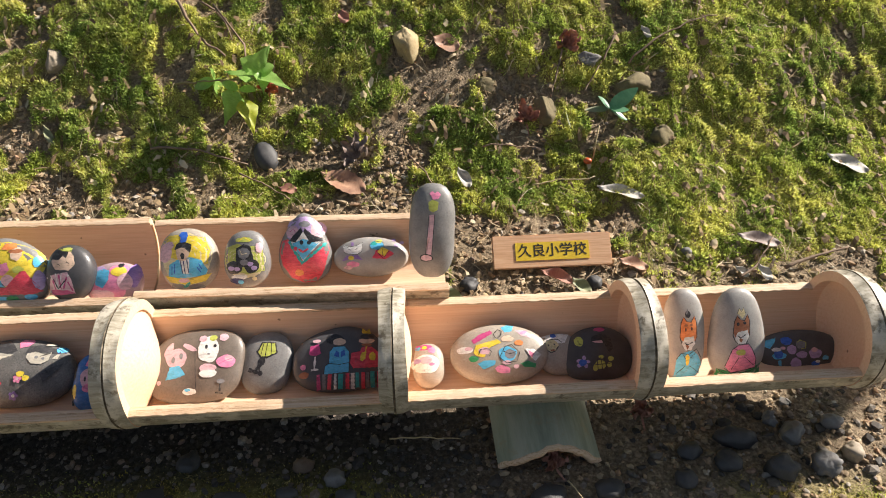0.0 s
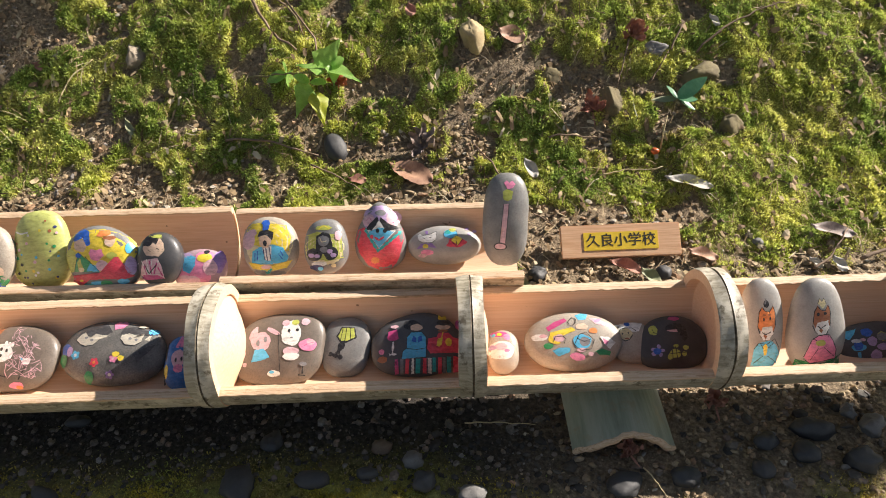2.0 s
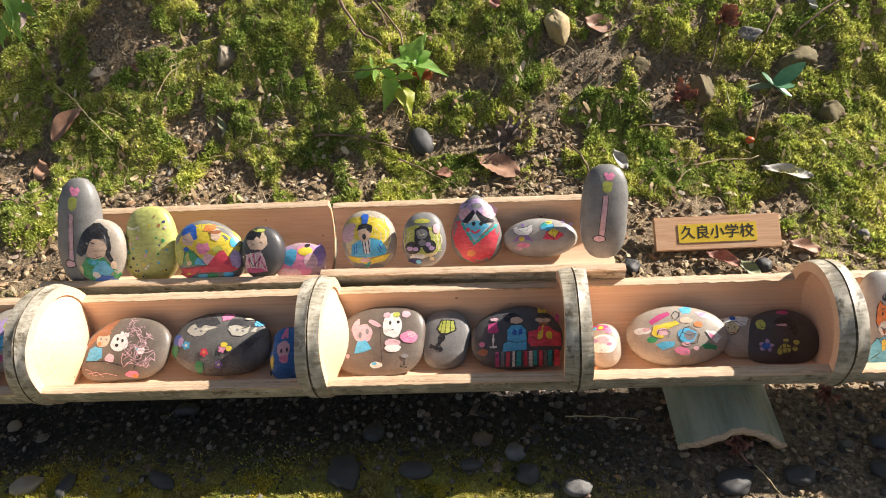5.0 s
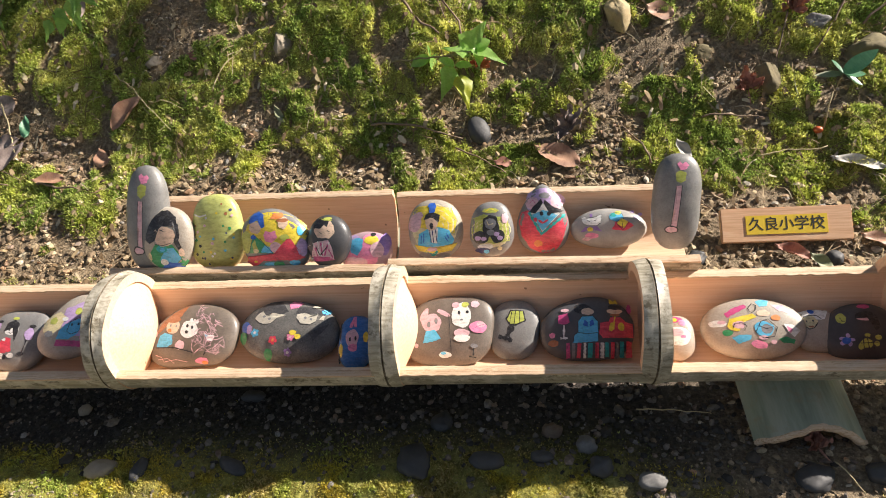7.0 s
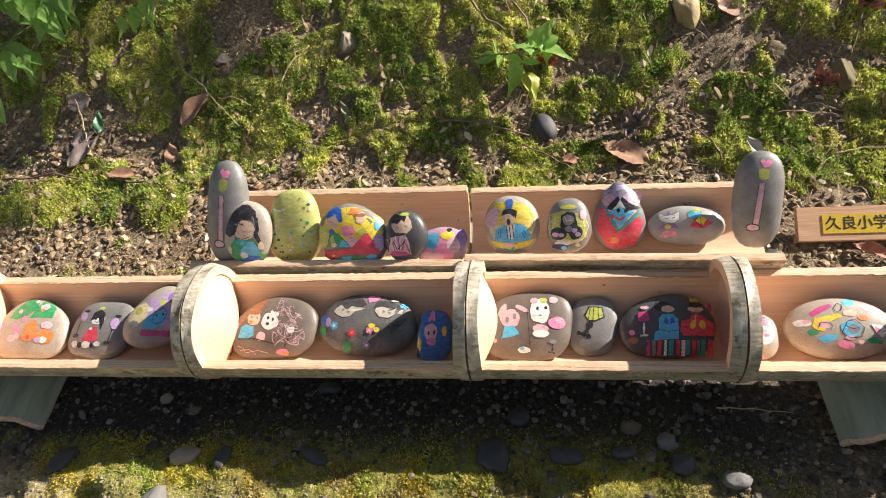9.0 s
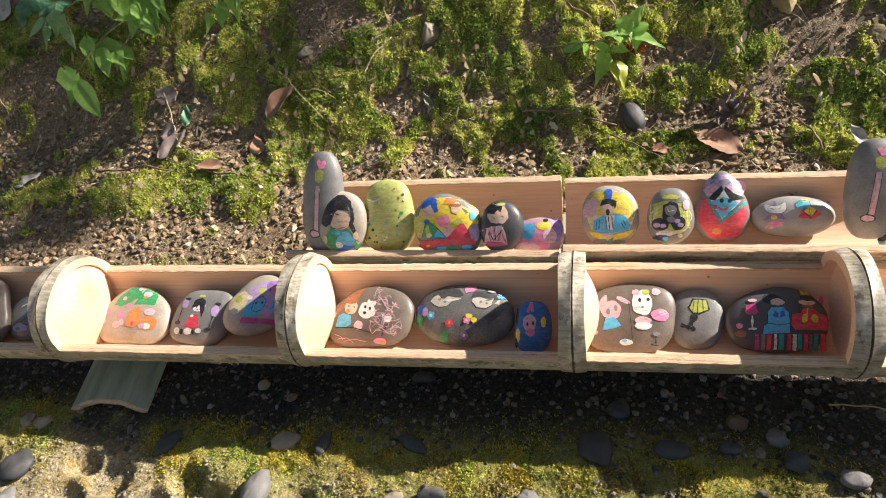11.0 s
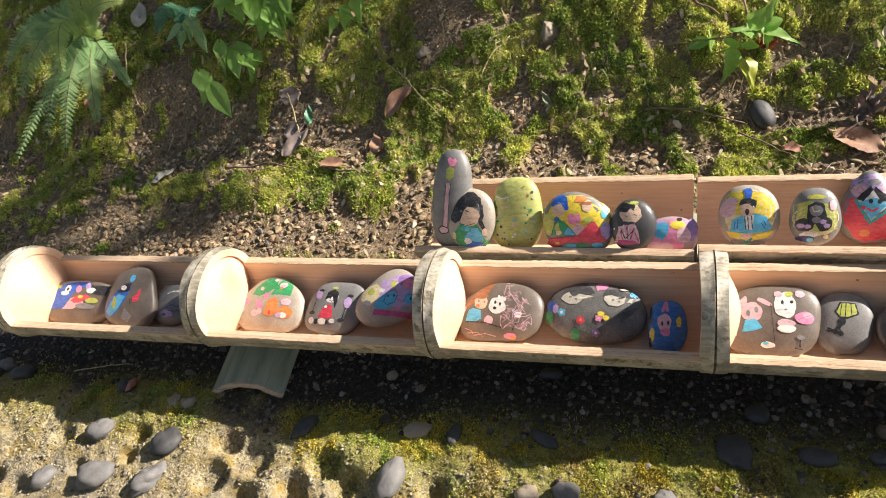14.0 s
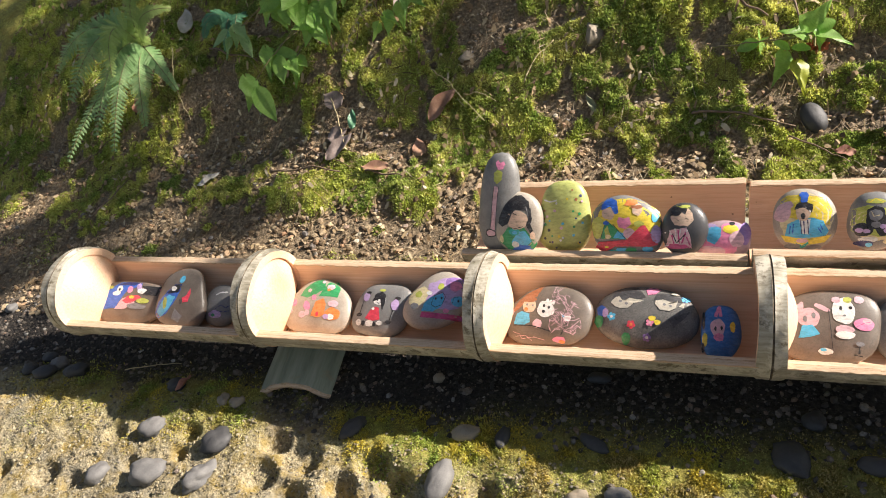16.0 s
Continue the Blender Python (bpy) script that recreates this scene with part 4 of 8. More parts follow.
def draw_wand(b):
    b.shape("pink", [(-0.16, 0.81), (-0.05, 0.86), (0.07, 0.81), (0.21, 0.85), (0.33, 0.79), (0.23, 0.7), (-0.02, 0.68)])
    b.shape("lime", [(-0.2, 0.63), (-0.02, 0.68), (0.23, 0.64), (0.19, 0.48), (-0.02, 0.42), (-0.18, 0.47)])
    b.shape("palepink", [(-0.16, 0.37), (0.06, 0.37), (-0.04, -0.47), (-0.26, -0.47)])
    b.line("black", [(-0.16, 0.37), (-0.28, -0.47)], 0.0009)
    b.line("black", [(0.07, 0.37), (-0.02, -0.47)], 0.0009)
    b.oval("black", -0.24, -0.54, 0.287, 0.083)
    b.oval("palepink", -0.24, -0.54, 0.236, 0.062)


def draw_girl(b):
    b.shape("green", [(-0.76, -0.68), (-0.55, -0.33), (-0.33, -0.14), (0.31, -0.12), (0.57, -0.4), (0.79, -0.68), (0.66, -0.82), (0.14, -0.96), (-0.42, -0.93)])
    b.shape("sky", [(-0.2, -0.61), (0.07, -0.26), (0.4, -0.26), (0.61, -0.58), (0.4, -0.75)])
    b.shape("blue", [(-0.24, -0.86), (0.14, -0.68), (0.7, -0.75), (0.57, -0.93), (0.06, -0.99)])
    b.oval("white", -0.05, -0.68, 0.155, 0.098)
    b.oval("teal", -0.07, -0.28, 0.223, 0.112)
    b.oval("sky", -0.05, -0.3, 0.103, 0.056)
    b.oval("skin", 0.66, -0.4, 0.103, 0.126)
    b.oval("skin", 0.07, 0.09, 0.446, 0.295)
    b.shape("black", [(-0.76, -0.02), (-0.67, 0.4), (-0.33, 0.68), (-0.03, 0.85), (0.23, 0.85), (0.53, 0.65), (0.57, 0.37), (0.31, 0.44), (0.14, 0.58), (-0.03, 0.37), (-0.24, 0.23), (-0.33, -0.02), (-0.55, -0.12)])
    b.shape("black", [(0.4, 0.51), (0.61, 0.44), (0.66, 0.09), (0.55, -0.09), (0.7, -0.26), (0.59, -0.33), (0.42, -0.09), (0.5, 0.12)])
    b.line("black", [(-0.12, 0.3), (0.07, 0.24)], 0.0016)
    b.line("black", [(-0.36, -0.12), (-0.03, -0.18), (0.31, -0.11)], 0.001)
    b.oval("cream", -0.63, -0.51, 0.086, 0.126)


def draw_multi(b):
    b.oval("yellow", -0.03, 0.25, 0.938, 0.643)
    b.oval("lime", -0.77, -0.04, 0.212, 0.357)
    b.oval("yellow", 0.72, 0.11, 0.25, 0.286)
    b.oval("skin", -0.48, 0.41, 0.188, 0.186)
    b.shape("blue", [(-0.69, 0.52), (-0.66, 0.75), (-0.47, 0.92), (-0.25, 0.84), (-0.19, 0.43), (-0.29, 0.39), (-0.31, 0.61), (-0.5, 0.68)])
    b.shape("green", [(-0.71, -0.39), (-0.61, -0.07), (-0.53, 0.21), (-0.34, 0.04), (-0.09, -0.25), (0, -0.38)])
    b.shape("sky", [(-0.34, -0.36), (-0.22, -0.14), (0.02, -0.25), (0.02, -0.39)])
    b.shape("lime", [(-0.59, -0.11), (-0.5, 0.04), (-0.41, -0.32), (-0.56, -0.39)])
    b.line("black", [(-0.71, -0.39), (-0.61, -0.04), (-0.53, 0.21)], 0.0009)
    b.line("black", [(-0.34, 0.07), (-0.12, -0.21), (0.02, -0.38)], 0.0009)
    b.oval("blue", -0.54, 0.12, 0.087, 0.071)
    b.oval("cream", -0.48, -0.32, 0.087, 0.071)
    b.shape("pink", [(-0.24, 0.18), (-0.17, 0.31), (-0.04, 0.26), (0.11, 0.31), (0.17, 0.09), (0, -0.07), (-0.17, -0.02)])
    b.oval("palepink", 0.11, -0.21, 0.163, 0.171)
    b.shape("orange", [(-0.04, 0.68), (0.04, 0.84), (0.28, 0.86), (0.34, 0.71), (0.12, 0.66)])
    b.oval("skin", 0.33, 0.54, 0.138, 0.186)
    b.oval("brown", 0.31, 0.62, 0.175, 0.057)
    b.oval("lime", 0.38, 0.09, 0.138, 0.1)
    b.oval("sky", 0.81, 0.29, 0.1, 0.157)
    b.oval("lilac", 0.84, -0.25, 0.138, 0.286)
    b.shape("red", [(-0.88, -0.68), (-0.77, -0.5), (0.09, -0.41), (0.25, -0.32), (0.44, 0.04), (0.54, 0.04), (0.84, -0.43), (0.66, -0.61), (-0.28, -0.64), (-0.66, -0.86)])
    b.shape("red", [(0.16, -0.61), (0.34, -0.25), (0.72, -0.43), (0.91, -0.57), (0.62, -0.66)])
    b.oval("sky", -0.09, -0.76, 0.2, 0.079)
    b.oval("green", 0.16, -0.75, 0.163, 0.079)
    b.oval("sky", 0.61, -0.72, 0.15, 0.086)
    b.oval("yellow", -0.53, -0.66, 0.062, 0.036)
    b.oval("teal", -0.34, -0.81, 0.15, 0.057)


def draw_girl2(b):
    b.shape("skin", [(-0.59, 0.38), (-0.56, 0.59), (-0.34, 0.78), (-0.1, 0.69), (0.1, 0.86), (0.34, 0.59), (0.39, 0.3), (0.15, 0.12), (-0.39, 0.15)])
    b.shape("black", [(-0.64, 0.5), (-0.49, 0.83), (-0.1, 0.92), (0.13, 0.83), (0.05, 0.55), (-0.1, 0.63), (-0.25, 0.5)])
    b.line("black", [(-0.32, 0.36), (-0.2, 0.3)], 0.001)
    b.line("black", [(0.05, 0.42), (0.17, 0.36)], 0.001)
    b.oval("lime", 0.05, 0.86, 0.196, 0.05)
    b.line("lime", [(-0.34, 0.88), (-0.1, 0.81), (0.25, 0.78)], 0.0014)
    b.shape("palepink", [(-0.78, -0.61), (-0.59, -0.03), (0.1, 0.07), (0.26, -0.28), (0.32, -0.69), (-0.15, -0.71)])
    b.shape("magenta", [(-0.83, -0.69), (-0.59, -0.53), (0.05, -0.57), (0.34, -0.69), (-0.34, -0.74)])
    b.line("white", [(-0.34, -0.53), (-0.64, -0.03)], 0.0016)
    b.line("white", [(-0.32, -0.53), (-0.39, 0.03)], 0.0016)
    b.line("white", [(-0.29, -0.53), (-0.13, 0.03)], 0.0016)
    b.line("white", [(-0.26, -0.53), (0.15, -0.03)], 0.0016)
    b.line("magenta", [(-0.44, -0.53), (-0.52, -0.2)], 0.0022)
    b.line("magenta", [(-0.2, -0.53), (-0.25, -0.03)], 0.0022)
    b.line("magenta", [(-0.1, -0.53), (0.07, -0.1)], 0.0022)
    b.line("magenta", [(0.1, -0.28), (0.26, -0.61)], 0.002)
    b.line("black", [(-0.49, -0.16), (-0.32, -0.51), (0.05, -0.18)], 0.0016)
    b.line("white", [(-0.97, -0.16), (-0.78, -0.12)], 0.0018)
    b.line("white", [(-0.88, -0.65), (-0.64, -0.6)], 0.0014)


def draw_pinkstone(b):
    b.oval("pink", -0.14, -0.15, 0.73, 0.659)
    b.oval("palepink", -0.4, -0.59, 0.515, 0.33)
    b.oval("purple", 0.79, 0.34, 0.206, 0.571)
    b.oval("pink", 0.29, 0.62, 0.343, 0.264)
    b.oval("lilac", -0.48, 0.67, 0.343, 0.176)
    b.shape("sky", [(-0.61, 0.59), (-0.27, 0.7), (-0.04, 0.62), (-0.06, 0.18), (-0.27, -0.21), (-0.53, -0.04)])
    b.oval("yellow", 0.29, 0.56, 0.275, 0.22)
    b.oval("palepink", 0.5, 0.07, 0.258, 0.396)
    b.oval("black", 0.34, 0.84, 0.103, 0.099)


def draw_scribble(b):
    b.shape("brown", [(-0.93, -0.09), (-0.75, 0.39), (-0.5, 0.67), (-0.15, 0.95), (-0.3, 0.53), (-0.45, 0.46), (-0.72, 0.11)])
    b.oval("skin", -0.47, 0.23, 0.165, 0.244)
    b.oval("brown", -0.49, 0.42, 0.2, 0.098)
    b.oval("grey", -0.53, 0.25, 0.025, 0.042)
    b.oval("grey", -0.38, 0.22, 0.025, 0.035)
    b.oval("orange", -0.54, 0.09, 0.05, 0.063)
    b.oval("palepink", -0.88, -0.01, 0.04, 0.098)
    b.shape("sky", [(-0.82, -0.39), (-0.77, -0.06), (-0.64, 0.03), (-0.45, -0.06), (-0.42, -0.32), (-0.55, -0.41), (-0.72, -0.43)])
    b.oval("white", -0.06, 0.11, 0.21, 0.265, -35)
    b.oval("white", -0.03, 0.38, 0.04, 0.084)
    b.oval("white", 0.05, 0.34, 0.04, 0.084)
    b.oval("white", 0.11, 0.34, 0.035, 0.077)
    b.oval("black", -0.11, 0.22, 0.03, 0.056)
    b.oval("black", 0.01, 0.17, 0.03, 0.056)
    b.oval("black", -0.11, 0.03, 0.04, 0.049)
    b.oval("palepink", -0.24, -0.36, 0.11, 0.139)
    b.line("black", [(-0.82, -0.43), (-0.35, -0.44), (0.07, -0.58)], 0.0018)
    b.line("black", [(0.33, -0.67), (0.47, -0.27)], 0.0016)
    b.shape("white", [(0.3, -0.01), (0.4, -0.06), (0.55, -0.08), (0.53, -0.23), (0.4, -0.25)])
    b.shape("sky", [(0.33, -0.04), (0.4, -0.08), (0.36, -0.13)])
    b.oval("pink", 0.29, -0.82, 0.15, 0.091)
    b.oval("orange", 0.35, -0.87, 0.07, 0.049)
    scrawl(b, "palepink", 0.05, 0.78, -0.65, 0.88, 26)
    b.line("palepink", [(-0.82, -0.65), (-0.65, -0.72), (-0.6, -0.86), (-0.3, -0.79), (-0.05, -0.86)], 0.0008)
    b.line("palepink", [(-0.75, -0.79), (-0.5, -0.76), (-0.35, -0.9)], 0.0008)


def draw_pair(b):
    b.shape("charcoal", [(-0.67, 0.52), (-0.59, 0.79), (-0.37, 0.95), (-0.15, 0.92), (0.01, 0.59), (-0.11, 0.49), (-0.28, 0.55), (-0.54, 0.45)])
    b.shape("bone", [(-0.68, 0.37), (-0.63, 0.52), (-0.52, 0.62), (-0.49, 0.47), (-0.37, 0.47), (-0.33, 0.55), (-0.02, 0.47), (-0.23, 0.37), (-0.33, 0.21), (-0.48, 0.19), (-0.59, 0.26)])
    b.line("black", [(-0.68, 0.37), (-0.59, 0.25), (-0.48, 0.18), (-0.33, 0.21), (-0.22, 0.37)], 0.001)
    b.oval("grey", -0.49, 0.44, 0.035, 0.041)
    b.oval("grey", -0.37, 0.36, 0.03, 0.041)
    b.shape("charcoal", [(0.16, 0.49), (0.2, 0.71), (0.46, 0.76), (0.7, 0.58), (0.73, 0.45), (0.57, 0.49), (0.48, 0.53), (0.33, 0.49)])
    b.shape("bone", [(0.18, 0.37), (0.2, 0.49), (0.33, 0.53), (0.48, 0.45), (0.61, 0.51), (0.57, 0.25), (0.46, 0.16), (0.28, 0.19)])
    b.line("black", [(0.18, 0.37), (0.28, 0.18), (0.46, 0.16), (0.58, 0.26)], 0.001)
    b.oval("grey", 0.36, 0.37, 0.03, 0.041)
    b.oval("grey", 0.48, 0.33, 0.026, 0.041)
    b.shape("bone", [(0.63, 0.32), (0.7, 0.45), (0.75, 0.45), (0.72, 0.3)])
    b.shape("pink", [(0.01, 0.83), (0.07, 0.95), (0.14, 0.9), (0.2, 0.95), (0.28, 0.85), (0.2, 0.71), (0.04, 0.66)])
    b.oval("sky", 0.76, 0.58, 0.087, 0.096)
    b.line("navy", [(0.67, 0.64), (0.84, 0.49)], 0.0016)
    b.line("navy", [(0.8, 0.66), (0.72, 0.45)], 0.0016)
    b.oval("blue", -0.86, 0.11, 0.096, 0.178)
    b.oval("lilac", -0.78, 0.04, 0.061, 0.151)
    b.oval("green", -0.91, -0.23, 0.096, 0.192)
    flower(b, "sky", "white", -0.65, -0.08, 0.055)
    flower(b, "red", "orange", -0.26, -0.32, 0.055)
    flower(b, "pink", "palepink", 0.1, -0.23, 0.049)
    b.oval("yellow", 0.14, -0.1, 0.07, 0.082)
    b.oval("yellow", 0.24, -0.22, 0.061, 0.082)
    b.oval("green", -0.35, -0.75, 0.087, 0.178)
    flower(b, "purple", "white", 0.05, -0.7, 0.052)
    b.shape("charcoal", [(0.46, -0.1), (0.72, 0.11), (0.85, 0.18), (0.72, -0.1), (0.54, -0.37)])
    b.oval("bone", 0.57, 0.73, 0.087, 0.034)


def draw_hat(b):
    b.oval("palepink", -0.15, 0.08, 0.371, 0.333)
    b.oval("black", -0.27, 0.05, 0.059, 0.079)
    b.oval("black", 0.04, 0.08, 0.059, 0.079)
    b.shape("pink", [(-0.37, 0.49), (-0.15, 0.9), (0, 0.87), (0.07, 0.49), (-0.09, 0.49), (-0.13, 0.67), (-0.19, 0.46)])
    b.oval("pink", -0.1, -0.25, 0.254, 0.14)
    b.oval("yellow", -0.8, -0.34, 0.137, 0.246)
    b.oval("black", -0.89, -0.61, 0.078, 0.175)
    b.oval("black", -0.87, 0.36, 0.078, 0.351)
    b.oval("yellow", 0.59, 0.14, 0.137, 0.193)


def draw_orange(b):
    b.shape("green", [(-0.56, 0.28), (-0.46, 0.58), (-0.17, 0.87), (0.14, 0.92), (0.21, 0.58), (-0.05, 0.35), (-0.3, 0.22)])
    b.shape("green", [(0.05, 0.28), (0.27, 0.83), (0.49, 0.87), (0.65, 0.58), (0.64, 0.28), (0.33, 0.3)])
    b.oval("palepink", -0.27, 0.49, 0.063, 0.068)
    b.oval("palepink", 0.11, 0.83, 0.057, 0.059)
    b.oval("palepink", 0.37, 0.64, 0.114, 0.101)
    b.oval("orange", 0.33, 0.54, 0.051, 0.051)
    b.oval("pink", -0.73, 0.03, 0.102, 0.135, -40)
    b.oval("palepink", -0.8, -0.24, 0.083, 0.101)
    b.oval("pink", -0.27, -0.07, 0.102, 0.186, 30)
    b.oval("palepink", -0.38, -0.38, 0.114, 0.118)
    b.oval("palepink", -0.23, -0.31, 0.076, 0.101)
    b.oval("pink", -0.08, 0.24, 0.076, 0.101)
    b.shape("orange", [(-0.1, -0.41), (0, 0.1), (0.24, 0.22), (0.33, 0.03), (0.32, -0.35), (0.14, -0.46)])
    b.oval("orange", 0.56, -0.31, 0.229, 0.219)
    b.oval("palepink", 0.55, 0.05, 0.152, 0.118)
    b.oval("white", 0.52, -0.41, 0.102, 0.101)
    b.oval("lilac", 0.38, -0.41, 0.089, 0.084)
    b.oval("red", 0.1, -0.34, 0.044, 0.076)


def draw_reddress(b):
    b.shape("red", [(-0.49, -0.38), (-0.3, -0.03), (-0.17, 0.05), (-0.02, 0), (0.05, -0.41), (-0.23, -0.47)])
    b.oval("white", -0.06, 0.3, 0.225, 0.181)
    b.shape("black", [(-0.3, 0.23), (-0.23, 0.52), (-0.02, 0.63), (0.16, 0.5), (0.16, 0.15), (0.09, -0.09), (0.11, 0.4), (-0.06, 0.47), (-0.21, 0.36)])
    b.oval("black", -0.12, 0.3, 0.028, 0.041)
    b.oval("black", 0.02, 0.32, 0.028, 0.041)
    b.line("black", [(-0.14, 0.22), (-0.05, 0.17), (0.05, 0.23)], 0.0009)
    b.oval("lime", -0, 0.68, 0.112, 0.049)
    b.oval("white", -0.23, -0.03, 0.056, 0.049)
    b.line("black", [(-0.64, 0.23), (-0.72, -0.26)], 0.0018)
    b.oval("lilac", -0.55, 0.42, 0.126, 0.181)
    b.oval("black", -0.49, 0.58, 0.105, 0.049)
    b.oval("black", -0.73, -0.26, 0.112, 0.066)
    b.line("black", [(0.49, 0), (0.39, -0.47)], 0.0018)
    b.oval("lilac", 0.53, 0.15, 0.14, 0.198)
    b.oval("black", 0.59, 0.4, 0.098, 0.058)
    b.oval("black", 0.35, -0.49, 0.105, 0.066)
    b.oval("white", -0.72, -0.54, 0.105, 0.115)
    b.oval("white", -0.31, -0.56, 0.154, 0.115)
    b.oval("white", 0.05, -0.54, 0.105, 0.082)
    b.oval("black", -0.54, -0.57, 0.07, 0.099)
    b.oval("black", -0.14, -0.59, 0.056, 0.082)


def draw_unicorn(b):
    b.oval("lilac", 0.37, 0.18, 0.641, 0.551)
    b.oval("purple", 0.65, 0.58, 0.348, 0.221)
    b.oval("lilac", -0.08, 0.43, 0.153, 0.147)
    b.oval("lime", 0.2, 0.43, 0.098, 0.118)
    b.oval("pink", 0.65, 0.47, 0.181, 0.176)
    b.shape("sky", [(-0.36, -0.41), (-0.29, -0.19), (-0.11, 0.03), (0.3, 0.21), (0.37, -0.04), (0.27, -0.26), (0.02, -0.43)])
    b.oval("sky", 0.76, -0.04, 0.181, 0.176)
    b.line("black", [(-0.05, -0.19), (0.02, 0.1), (0.27, 0.24), (0.39, 0.09), (0.3, -0.19), (0.09, -0.28), (-0.05, -0.19)], 0.0009)
    b.line("black", [(0.62, -0.12), (0.65, 0.07), (0.8, 0.12)], 0.0009)
    b.oval("black", 0.08, 0.01, 0.028, 0.044)
    b.oval("black", 0.27, 0.03, 0.028, 0.044)
    b.oval("black", 0.79, -0.03, 0.028, 0.044)
    b.shape("magenta", [(-0.38, -0.63), (-0.35, -0.45), (0.92, -0.5), (0.92, -0.67)])
    b.shape("cream", [(-0.88, 0.1), (-0.67, 0.32), (-0.39, 0.43), (-0.11, 0.25), (-0.29, -0.12), (-0.6, -0.34), (-0.83, -0.19)])
    b.oval("lime", -0.52, 0.14, 0.125, 0.118)
    b.oval("grey", -0.62, -0.26, 0.139, 0.103)
    b.oval("white", -0.15, 0.19, 0.098, 0.066)
    b.oval("pink", 0.44, -0.38, 0.098, 0.074)


def draw_quad(b):
    b.shape("blue", [(-0.78, -0.36), (-0.72, 0.14), (-0.45, 0.59), (-0.25, 0.91), (0.3, 0.94), (0.35, 0.82), (0, 0.45), (-0.2, -0.32), (-0.55, -0.43)])
    b.shape("navy", [(-0.3, 0.77), (-0.05, 0.95), (0.35, 0.94), (0.15, 0.77)])
    b.shape("sky", [(-0.2, -0.36), (-0.07, 0.06), (0.05, 0.14), (-0.05, -0.36)])
    b.oval("white", -0.2, 0.57, 0.08, 0.182)
    b.oval("white", -0.25, 0.36, 0.11, 0.109)
    b.oval("black", -0.2, 0.55, 0.03, 0.073)
    b.shape("palepink", [(-0.23, -0.39), (-0.05, 0.14), (0.15, 0.23), (0.3, -0.05), (0.05, -0.36)])
    b.shape("red", [(-0.04, 0.03), (0.07, 0.27), (0.35, 0.32), (0.44, 0.21), (0.2, -0.06), (0.05, -0.09)])
    b.oval("yellow", 0.19, 0.21, 0.07, 0.073)
    b.oval("pink", 0.09, 0.57, 0.07, 0.182, 35)
    b.oval("lilac", 0.31, 0.7, 0.06, 0.218, 35)
    b.oval("white", 0.42, 0.52, 0.12, 0.127)
    b.line("pink", [(0.57, 0.45), (0.69, 0.68)], 0.003)
    b.line("pink", [(0.66, 0.41), (0.78, 0.66)], 0.003)
    b.line("pink", [(0.75, 0.43), (0.85, 0.68)], 0.003)
    b.shape("black", [(0.35, 0.77), (0.85, 0.77), (0.8, 0.32), (0.45, 0.36), (0.55, 0.57)])
    b.oval("lime", 0.49, 0.06, 0.16, 0.127)
    b.oval("grey", 0.35, -0.21, 0.25, 0.127)
    b.oval("lime", -0.47, 0.65, 0.09, 0.082)
    b.oval("lime", -0.79, 0, 0.06, 0.109)


def draw_bird(b):
    b.shape("blue", [(-0.8, -0.68), (-0.73, -0.24), (-0.45, 0.16), (-0.17, 0.38), (0.06, 0.31), (-0.02, -0.11), (-0.27, -0.6), (-0.59, -0.79)])
    b.shape("navy", [(-0.52, 0.01), (-0.24, 0.41), (0.03, 0.47), (0.03, 0.19), (-0.24, 0.1)])
    b.shape("sky", [(-0.7, -0.6), (-0.59, -0.24), (-0.34, 0.04), (-0.06, 0.01), (-0.2, -0.42), (-0.48, -0.72)])
    b.line("blue", [(-0.73, -0.63), (-0.65, -0.24), (-0.41, 0.07)], 0.0034)
    b.oval("lime", -0.43, -0.25, 0.085, 0.208, 15)
    b.shape("black", [(-0.39, 0.1), (-0.27, 0.35), (-0.1, 0.43), (0.03, 0.38), (-0.02, 0.16)])
    b.oval("white", -0.22, 0.27, 0.113, 0.086)
    b.oval("sky", -0.02, 0.62, 0.099, 0.135)
    b.shape("red", [(0.2, 0.01), (0.33, 0.1), (0.4, 0.38), (0.46, 0.19), (0.46, -0.08), (0.29, -0.14)])
    b.line("black", [(0.15, -0.05), (0.22, -0.2)], 0.002)
    b.shape("grey", [(0.05, -0.36), (0.22, -0.48), (0.4, -0.57), (0.29, -0.79), (-0.02, -0.72)])


